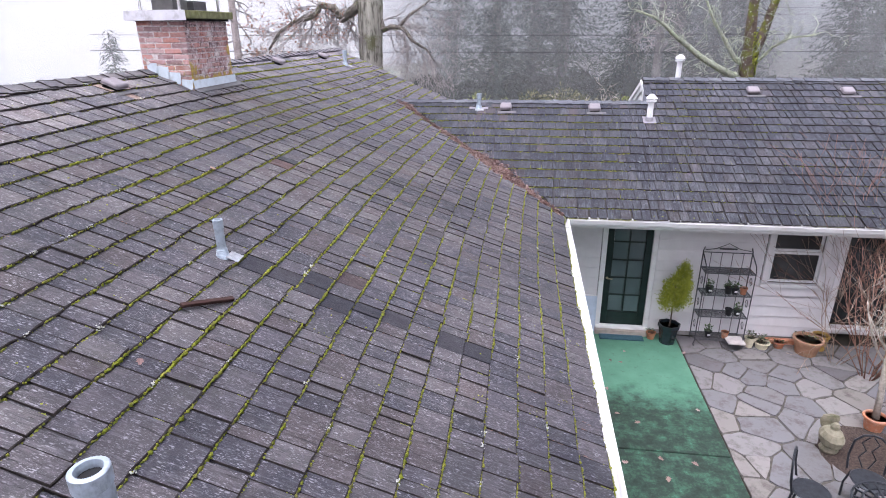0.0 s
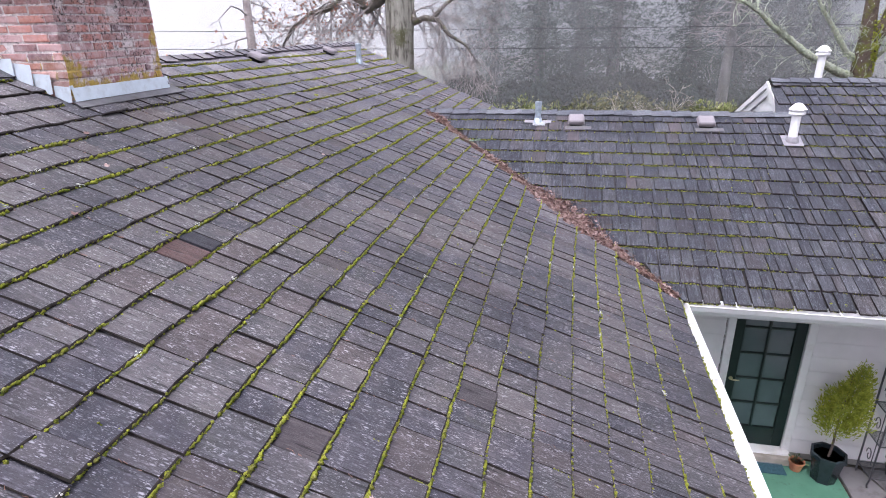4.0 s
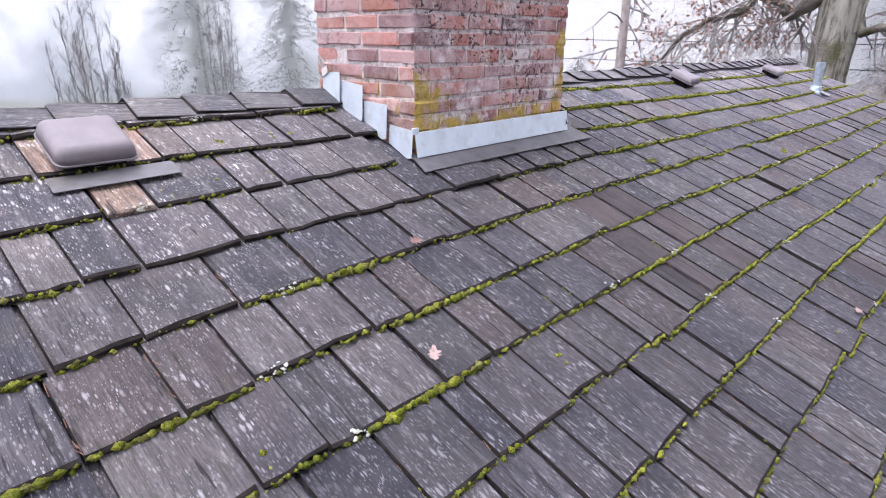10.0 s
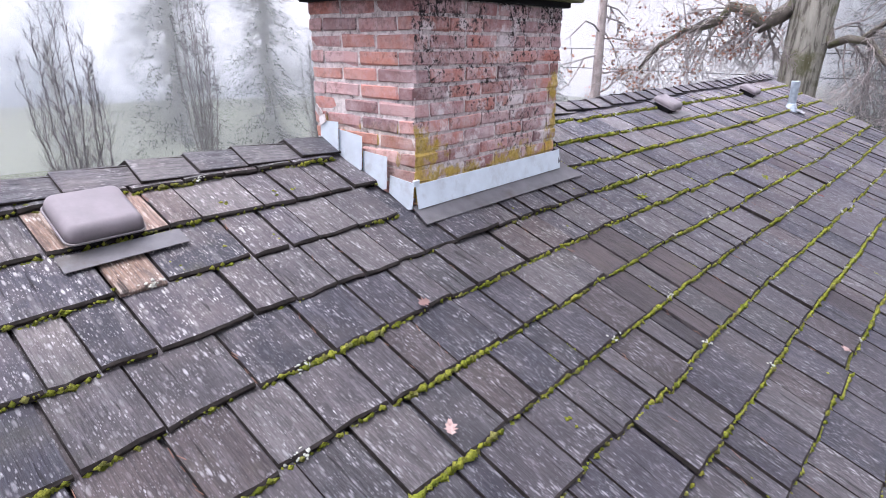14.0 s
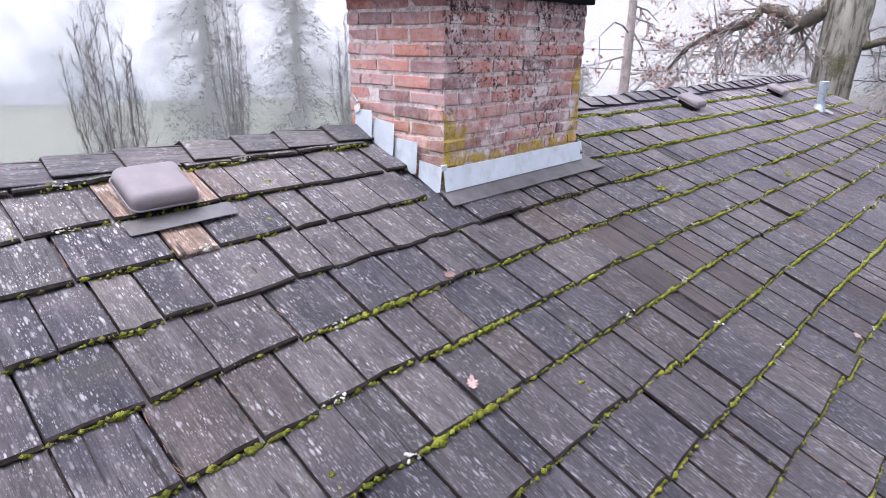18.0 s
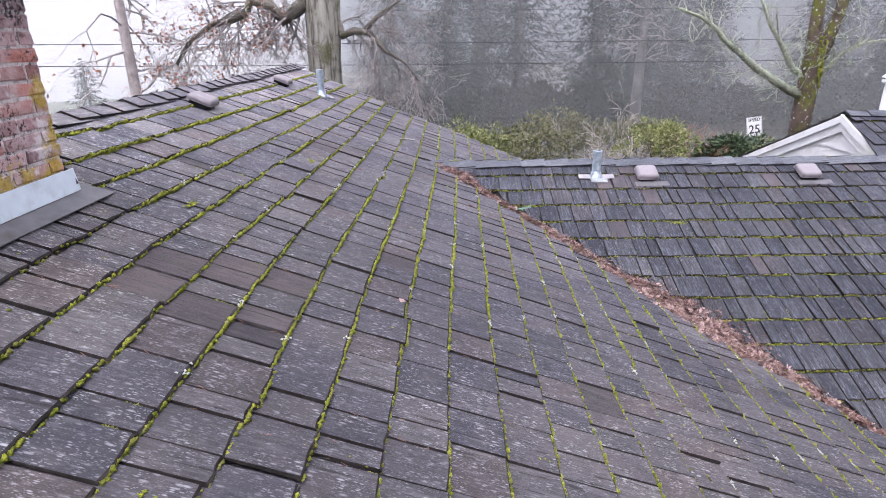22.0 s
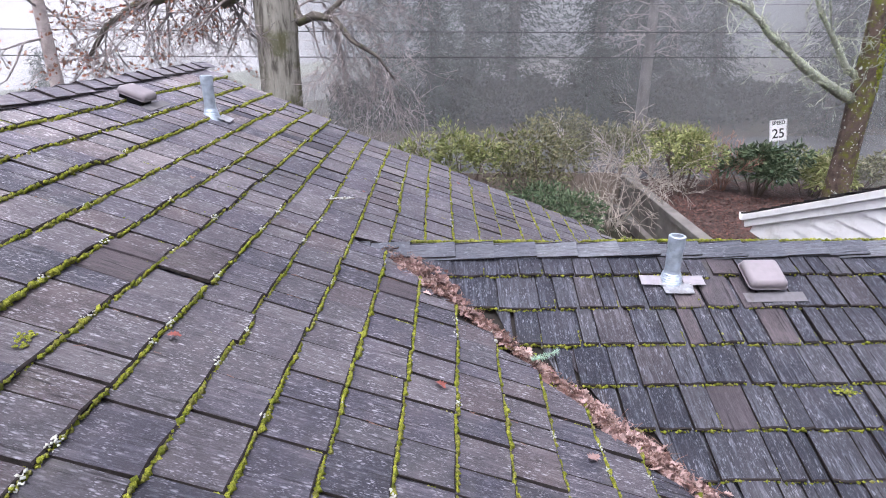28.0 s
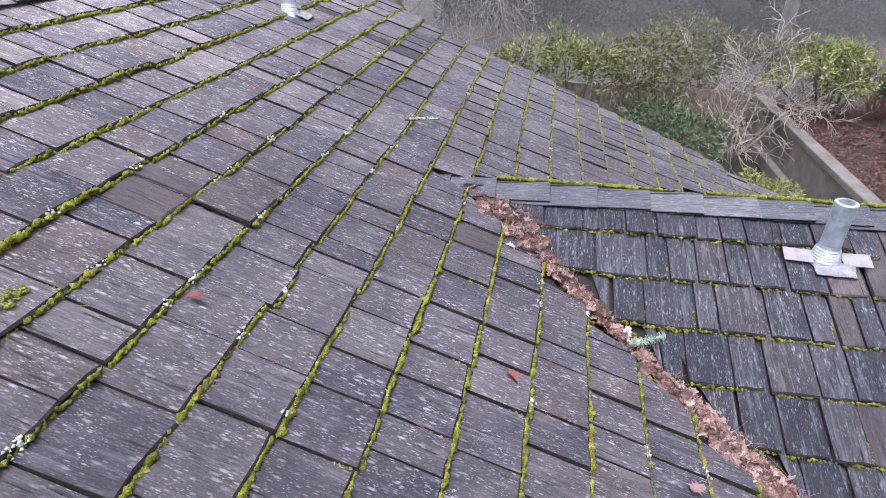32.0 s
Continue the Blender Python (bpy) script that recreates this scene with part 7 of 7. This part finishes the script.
for pts, r0, r1, mat in (([(7.95, 23.2, 4.2), (8.2, 23.2, 5.0), (8.4, 23.2, 6.0), (8.8, 23.2, 7.6), (9.3, 23.3, 9.6)], 0.2, 0.08, m_bark_moss),
                         ([(7.75, 23.2, 3.6), (7.4, 23.15, 3.72), (6.82, 23.0, 4.0), (6.15, 22.9, 4.37), (5.65, 22.8, 4.74), (5.15, 22.8, 5.08), (4.78, 22.7, 5.42), (4.33, 22.7, 5.72), (3.7, 22.7, 5.95)], 0.14, 0.03, m_bark_lich),
                         ([(7.75, 23.2, 4.1), (7.45, 23.3, 4.3), (6.96, 23.3, 5.0), (6.55, 23.4, 5.6), (6.2, 23.4, 6.3)], 0.1, 0.03, m_bark_lich),
                         ([(8.0, 23.2, 4.0), (8.3, 23.1, 4.35), (8.6, 23.1, 4.7), (9.1, 23.0, 5.0), (9.9, 23.0, 5.1)], 0.06, 0.02, m_bark_lich)):
    pts = [Vector(p) + MX for p in pts]
    rad = [r0 + (r1 - r0) * i / (len(pts) - 1) for i in range(len(pts))]
    lp, tp = Pile(), Pile()
    lp.add(*tube_data(pts, rad, 8))
    limb = part("limb", lp.mesh("limb", mat, True), mat, mt)
    for i in range(1, len(pts)):
        for _ in range(4):
            d_ = (pts[i] - pts[i - 1]).normalized() * 0.6 + Vector((r.normal(0, 0.6), r.normal(0, 0.4), r.normal(0.1, 0.6)))
            branching(tp, r, pts[i].lerp(pts[i - 1], r.random()), d_, r.uniform(0.35, 0.95), 0.02, 3, 0.6, 0.0, (1, 3), 0.28, 4, 0.66, 0.006)
    crust, crust_size = [], []
    for _ in range(int(90 * len(pts) * (1.0 if mat is m_bark_lich else 0.4))):
        i = int(r.integers(1, len(pts)))
        crust.append(pts[i].lerp(pts[i - 1], r.random()) + Vector(r.normal(0, 1, 3)).normalized() * rad[i] * 1.05), crust_size.append(r.uniform(0.008, 0.03, 3))
    tagged(part("lichen_crust", lumps_mesh("lichen_crust", crust, crust_size, m_tuft, 7), m_tuft, limb), kind="stuff")
    tagged(part("twig_spray", tp.mesh("twig_spray", m_bark_lich), m_bark_lich, limb), kind="stuff")
c, s = [], []
for _ in range(900):
    a, z = r.uniform(0, 6.28), r.normal(4.45, 0.3)
    c.append((7.98 + MX.x + 0.2 * math.cos(a), 23.2 + MX.y + 0.2 * math.sin(a), z + MX.z)), s.append(r.uniform(0.015, 0.04, 3))
tagged(part("moss_pad", lumps_mesh("moss_pad", c, s, m_moss, 5), m_moss, mt, "bright moss in the fork"), kind="stuff")


def slim_tree(name, label, at, height, rad, material, seed, n=10, leaves=0):
    r = np.random.default_rng(seed)
    o = tree(name, label, at)
    lp = Pile()
    pts = [Vector((0.12 * noise.noise((0, i, seed)), 0.1 * noise.noise((i, 2, seed)), height * i / 8)) for i in range(9)]
    lp.add(*tube_data(pts, [rad * (1 - 0.09 * i) for i in range(9)], 10))
    part("trunk", lp.mesh("trunk", material, True), material, o)
    tp, ends_ = Pile(), []
    for i in range(n):
        z = height * r.uniform(0.3, 0.98)
        a = r.uniform(0, 6.28)
        branching(tp, r, (0, 0, z), (math.cos(a), math.sin(a), r.uniform(-0.2, 0.6)), r.uniform(1.0, 2.4), min(rad * 0.17, 0.035), 3, 0.5, -0.04, (2, 3), 0.2, 5, 0.66, 0.006, ends_)
    tagged(part("branch_spray", tp.mesh("branch_spray", m_bark_grey), m_bark_grey, o), kind="stuff")
    if leaves:
        lv = Pile()
        for _ in range(leaves):
            e = ends_[int(r.integers(len(ends_)))]
            put_leaf(lv, r, tuple(e + Vector(r.normal(0, 0.08, 3))), r.uniform(0.08, 0.15), Matrix.Identity(3), 1.2)
        part("leaves", lv.mesh("leaves", oak_leaf), oak_leaf, o)
    return o


slim_tree("slim_tree", "slender reddish-grey bare trunk with russet leaf tufts", (-12.5, 25.0, -0.6), 13, 0.23, plain("pinkish_bark", (0.38, 0.32, 0.31), 0.9, vary=0.3, scale=5), 101, 16, 500)


def poplar(at, height, seed, wide=0.16):
    """A bare upright tree: a clump of steep stems, each set with short rising shoots."""
    r = np.random.default_rng(seed)
    o = tree("bare_poplar", "bare upright many-stemmed tree in mist", at)
    for i in range(12):
        p_ = Pile()
        a = 2.4 * i + r.uniform(-0.3, 0.3)
        lean = wide * math.sqrt((i + 0.3) / 12)
        tall = height * (1.0 - 0.45 * (i / 12)) * r.uniform(0.9, 1.05)
        d_ = Vector((lean * math.cos(a), lean * math.sin(a), 1))
        pts = [d_ * (tall * k / 11) + Vector((lean * math.cos(a), lean * math.sin(a), 0)) * (0.35 * tall * math.sin(math.pi * k / 11)) + Vector(r.normal(0, 0.035, 3)) for k in range(12)]
        p_.add(*tube_data(pts, [0.032 - 0.0022 * k for k in range(12)], 5))
        for k in range(2, 12):
            for _ in range(5):
                b = r.uniform(0, 6.28)
                branching(p_, r, pts[k].lerp(pts[k - 1], r.random()), (0.7 * math.cos(b), 0.7 * math.sin(b), 1), r.uniform(0.4, 1.0) * (1.1 - 0.05 * k), 0.01, 1, 0.5, 0.1, (2, 4), 0.16, 4, 0.6, 0.006)
        part("stem", p_.mesh("stem", m_bark_mist), m_bark_mist, o)
    return o


m_bark_mist = plain("pale_twigs", (0.13, 0.115, 0.12), 0.95, vary=0.25, scale=6)
poplar((-25.9, 12.5, -1.6), 8.8, 111, 0.22)
poplar((-33.2, 20.9, -2.4), 12.6, 112, 0.12)
poplar((-31.0, 27.0, -2.1), 9.1, 113)


# ---- shrubs behind the house ----
def leafy_shrub(label, at, rx, ry, h, material, n, size, seed, droop=0.15, stretch=3.0):
    r = np.random.default_rng(seed)
    o = thing("leafy_shrub", label, "shrub", "shrubs behind the house", at=at)
    lobes = [(Vector((r.normal(0, rx * 0.45), r.normal(0, ry * 0.45), h * r.uniform(0.4, 0.8))), r.uniform(0.28, 0.5)) for _ in range(11)]

    def shape(q):
        c, k = lobes[int(q.integers(len(lobes)))]
        d_ = Vector(q.normal(0, 1, 3)).normalized()
        if d_.z < -0.3:
            d_.z *= -0.5
        return c + Vector((d_.x * rx * k, d_.y * ry * k, d_.z * h * k * 0.62)) * q.uniform(0.7, 1.05), d_
    part("leaves", leaf_cloud(r, n, shape, size, stretch, droop).mesh("leaves", material), material, o)
    sp_ = Pile()
    for c, k in lobes:
        sp_.add(*tube_data([(0, 0, -0.3), c * 0.5 + Vector(r.normal(0, 0.08, 3)), c], [0.03, 0.02, 0.008], 5))
    part("stem", sp_.mesh("stem", m_twig), m_twig, o)
    return o


m_rhodo = foliage("rhododendron_green", [(0.045, 0.075, 0.04), (0.07, 0.11, 0.055), (0.1, 0.14, 0.075), (0.13, 0.16, 0.09)])
m_yellow = foliage("yellow_green_leaf", [(0.13, 0.155, 0.045), (0.2, 0.235, 0.075), (0.27, 0.29, 0.11), (0.32, 0.31, 0.15)])
m_olive = foliage("olive_leaf", [(0.1, 0.105, 0.05), (0.15, 0.15, 0.07), (0.2, 0.185, 0.105)])
leafy_shrub("yellow-green laurel with drooping leaves", (-1.7, 25.2, 0.0), 1.5, 1.0, 2.6, m_yellow, 2600, 0.055, 121)
leafy_shrub("yellow-green laurel with drooping leaves", (-3.4, 25.4, 0.0), 1.2, 1.0, 2.2, m_yellow, 1800, 0.055, 122)
leafy_shrub("dark green dense evergreen shrub", (-0.4, 22.6, -0.1), 1.9, 1.4, 1.75, m_rhodo, 3600, 0.045, 123)
leafy_shrub("dark green dense evergreen shrub", (0.5, 25.3, -0.1), 1.6, 1.2, 2.9, m_olive, 2800, 0.05, 124)
leafy_shrub("low bright green shrub by the wall", (2.35, 20.9, -0.1), 0.65, 0.6, 0.85, m_yellow, 1500, 0.035, 125)
leafy_shrub("yellow-green arching shrub on the bank", (4.75, 25.2, 0.5), 1.1, 0.9, 2.1, m_yellow, 2600, 0.045, 126)
leafy_shrub("yellow-green arching shrub on the bank", (5.3, 27.0, 0.3), 1.2, 0.9, 2.0, m_olive, 2200, 0.05, 127)
leafy_shrub("dark glossy rhododendron on the bank", (7.0, 25.3, 0.45), 1.2, 0.9, 1.6, m_rhodo, 3000, 0.06, 128, 0.4)
leafy_shrub("green rhododendron on the bank", (8.8, 25.6, 0.35), 1.3, 0.9, 1.4, m_yellow, 2600, 0.055, 129, 0.4)
leafy_shrub("green rhododendron on the bank", (10.8, 26.5, 0.2), 1.3, 0.9, 1.5, m_olive, 2000, 0.055, 130, 0.4)
leafy_shrub("green rhododendron on the bank", (13.0, 27.0, 0.1), 1.4, 0.9, 1.4, m_yellow, 1600, 0.055, 131, 0.4)
leafy_shrub("olive hedge shrub beyond the fence", (2.6, 28.2, -0.5), 1.8, 1.1, 3.0, m_olive, 2600, 0.06, 132)
bare_shrub("bare_shrub", "pale bare spreading shrub behind the wing", (2.6, 24.6, -0.2), m_bark_pale, 8, 3.7, 141, 0.62, 4, 0.026, 0.5, 0.0, 0.0065)
bare_shrub("bare_shrub", "brown twiggy shrub on the bank", (6.2, 25.8, 0.5), m_bark_red, 12, 1.9, 142, 0.4, 3, 0.02, 0.35, 0.06, 0.006)
bare_shrub("bare_shrub", "tan bare shrub beyond the wall", (4.1, 26.2, 0.3), m_bark_pale, 7, 2.0, 143, 0.5, 4, 0.02, 0.5, 0.0, 0.006)


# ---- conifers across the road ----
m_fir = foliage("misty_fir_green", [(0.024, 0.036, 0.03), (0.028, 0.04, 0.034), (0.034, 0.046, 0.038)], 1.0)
m_fir_bark = plain("misty_fir_bark", (0.12, 0.11, 0.11), 0.95, vary=0.3, scale=2)


def fir_build(at, height, rad, seed, bare=0.18):
    """A conifer: tapered trunk, whorls of drooping boughs, each hung with small sprays."""
    r = np.random.default_rng(seed)
    o = tree("fir_tree", "tall misty grey-green conifer across the road", at)
    lp = Pile()
    lp.add(*tube_data([(0, 0, -0.5), (0.1, 0, height * 0.4), (0, 0, height)], [rad * 0.1, rad * 0.075, 0.04], 8))
    part("trunk", lp.mesh("trunk", m_fir_bark, True), m_fir_bark, o)
    crown = Pile()
    whorls = int(height * 2.1)
    for w_ in range(whorls):
        f = bare + (1 - bare) * w_ / whorls
        z = height * f
        reach = rad * (1 - f) ** 0.6 * r.uniform(0.75, 1.15) + 0.3
        for b_ in range(int(r.integers(6, 10))):
            a = r.uniform(0, 6.28)
            out = Vector((math.cos(a), math.sin(a), 0))
            n = max(5, int(reach * 7))
            for i in range(n):
                t = (i + 0.6) / n
                p = out * reach * t + Vector((0, 0, z - reach * 0.3 * t * t + r.normal(0, 0.3)))
                for s in (-1, 1, 0.3):
                    d_ = (out * 0.7 + Vector((-out.y, out.x, 0)) * s * r.uniform(0.4, 1.1) + Vector((0, 0, r.uniform(-0.6, 0.0)))).normalized()
                    k = r.uniform(0.14, 0.38) * (1.1 - 0.4 * t)
                    side = d_.cross(Vector((0, 0, 1))).normalized() * k * 0.19
                    q = p + d_ * k
                    crown.add([p - side * 0.5, p + side * 0.6, q + side * 0.5 - Vector((0, 0, 0.1 * k)), q + d_ * k * 0.5 - Vector((0, 0, 0.25 * k)), q - side * 0.6], [(0, 1, 2, 4), (4, 2, 3)])
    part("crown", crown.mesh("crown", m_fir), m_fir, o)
    return o


r = np.random.default_rng(151)
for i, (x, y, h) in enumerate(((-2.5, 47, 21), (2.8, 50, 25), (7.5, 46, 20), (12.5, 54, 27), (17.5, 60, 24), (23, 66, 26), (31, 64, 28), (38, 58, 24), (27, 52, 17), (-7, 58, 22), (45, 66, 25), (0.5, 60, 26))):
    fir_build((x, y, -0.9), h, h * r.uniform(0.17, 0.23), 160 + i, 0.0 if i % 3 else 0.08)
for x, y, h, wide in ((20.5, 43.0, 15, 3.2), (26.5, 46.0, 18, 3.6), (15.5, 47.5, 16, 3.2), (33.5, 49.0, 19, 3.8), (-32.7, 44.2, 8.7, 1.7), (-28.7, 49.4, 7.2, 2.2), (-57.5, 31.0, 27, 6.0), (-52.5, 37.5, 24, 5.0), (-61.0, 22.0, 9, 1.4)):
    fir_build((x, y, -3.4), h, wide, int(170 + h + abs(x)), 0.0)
slim_tree("slim_tree", "tall bare trunk across the road", (19.0, 70.0, -0.9), 24, 0.8, m_fir_bark, 181, 12)
slim_tree("slim_tree", "brown bare tree with fine hanging twigs by the road", (7.75, 37.8, -0.9), 16, 0.32, m_fir_bark, 182, 60)


def thicket_shape(q):
    """Low woodland edge along the far side of the road."""
    x = q.uniform(-9, 75)
    y = 45.5 + 0.06 * x + abs(q.normal(0, 3.0))
    h = 2.3 + 1.8 * noise.noise((x * 0.13, 3.0, 0)) + 0.9 * noise.noise((x * 0.6, 8.0, 0))
    return (x, y, -0.9 + max(0.3, h) * q.random() ** 0.6), (0, -0.6, 0.5)


m_thicket = foliage("woodland_edge_leaf", [(0.032, 0.042, 0.03), (0.04, 0.05, 0.036), (0.05, 0.055, 0.042)], 1.0)
tagged(part("thicket", leaf_cloud(np.random.default_rng(191), 52000, thicket_shape, 0.2, 1.8).mesh("thicket", m_thicket), m_thicket), "grey-green tangled woodland edge across the road", "thicket", kind="stuff")


# ---- see-through sheets, added to lay mist over what stands behind them ----
def mist_material(share, tone):
    """A see-through sheet added for haze: most light passes, some is scattered both ways."""
    a = Mat("mist", 1.0)
    a.t.nodes.remove(a.p)
    clear, front, behind = a.node("ShaderNodeBsdfTransparent"), a.node("ShaderNodeBsdfDiffuse"), a.node("ShaderNodeBsdfTranslucent")
    for n in (front, behind):
        n.inputs["Color"].default_value = (tone * 0.97, tone * 0.985, tone, 1)
    both, veil = a.node("ShaderNodeMixShader", Fac=0.5), a.node("ShaderNodeMixShader")
    a.link(front.outputs[0], both.inputs[1]), a.link(behind.outputs[0], both.inputs[2])
    a.link(clear.outputs[0], veil.inputs[1]), a.link(both.outputs[0], veil.inputs[2])
    thick = a.ramp(a.noise(a.coord((0.05, 0.05, 0.09), False), 1.0, 4), [(0.3, (share * 0.75,) * 3), (0.7, (share * 1.25,) * 3)])
    a.link(thick, veil.inputs["Fac"])
    out = next(n for n in a.t.nodes if n.type == "OUTPUT_MATERIAL")
    a.link(veil.outputs[0], out.inputs["Surface"])
    return a.m


# share and tone of each ring set how pale things behind it look
for rad, share, tone in ((24.9, 0.08, 0.88), (34, 0.09, 0.76), (43, 0.12, 0.76), (52, 0.16, 0.78), (62, 0.38, 0.95)):
    bm = bmesh.new()
    ring = [[bm.verts.new((rad * math.cos(2 * math.pi * i / 72), rad * math.sin(2 * math.pi * i / 72), zz)) for i in range(72)] for zz in (-22, 75)]
    for i in range(72):
        bm.faces.new((ring[0][i], ring[0][(i + 1) % 72], ring[1][(i + 1) % 72], ring[1][i]))
    ob = tagged(part("mist_veil", bm, mist_material(share, tone)), "thin pale see-through sheet added for haze", "mist", kind="structure")
    ob.location = (0, 2, 0)


# ---- mist and far woods, painted on a plain glowing backdrop ----
def backdrop_material():
    a = Mat("mist_backdrop", 1.0)
    a.t.nodes.remove(a.p)
    # emission carries the painted haze, the bright sky and the dim woods
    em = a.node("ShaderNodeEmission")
    tc = a.node("ShaderNodeTexCoord")
    sep = a.node("ShaderNodeSeparateXYZ")
    a.link(tc.outputs["Object"], sep.inputs[0])
    x, y, z = sep.outputs
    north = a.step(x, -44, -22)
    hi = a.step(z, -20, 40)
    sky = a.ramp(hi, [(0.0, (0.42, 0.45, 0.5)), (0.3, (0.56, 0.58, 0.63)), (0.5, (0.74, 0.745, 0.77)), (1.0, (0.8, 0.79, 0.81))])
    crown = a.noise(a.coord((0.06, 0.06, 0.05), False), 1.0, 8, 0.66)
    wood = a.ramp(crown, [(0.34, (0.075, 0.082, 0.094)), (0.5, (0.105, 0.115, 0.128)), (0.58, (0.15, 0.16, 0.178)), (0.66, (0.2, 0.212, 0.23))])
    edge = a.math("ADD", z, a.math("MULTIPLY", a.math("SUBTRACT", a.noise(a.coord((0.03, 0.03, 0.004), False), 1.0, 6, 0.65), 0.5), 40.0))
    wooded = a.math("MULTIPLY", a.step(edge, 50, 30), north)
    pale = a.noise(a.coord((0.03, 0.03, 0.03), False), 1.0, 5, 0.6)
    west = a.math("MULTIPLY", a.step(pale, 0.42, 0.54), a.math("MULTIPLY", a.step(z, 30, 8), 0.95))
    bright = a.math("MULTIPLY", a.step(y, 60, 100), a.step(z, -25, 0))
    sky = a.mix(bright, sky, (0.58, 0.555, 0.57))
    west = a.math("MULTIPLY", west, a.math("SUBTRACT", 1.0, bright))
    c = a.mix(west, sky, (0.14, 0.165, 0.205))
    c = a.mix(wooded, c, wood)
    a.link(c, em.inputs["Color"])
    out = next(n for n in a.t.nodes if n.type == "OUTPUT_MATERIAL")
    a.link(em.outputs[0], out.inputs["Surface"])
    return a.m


bm = bmesh.new()
n = 96
rings = [[bm.verts.new((130 * math.cos(2 * math.pi * i / n), 130 * math.sin(2 * math.pi * i / n), zz)) for i in range(n)] for zz in (-30, 80)]
for i in range(n):
    bm.faces.new((rings[0][i], rings[0][(i + 1) % n], rings[1][(i + 1) % n], rings[1][i]))
bd = tagged(part("backdrop", bm, backdrop_material()), "glowing backdrop painted with misty far woods and pale sky", "backdrop", kind="structure")
bd.location = (0, 12, 0)
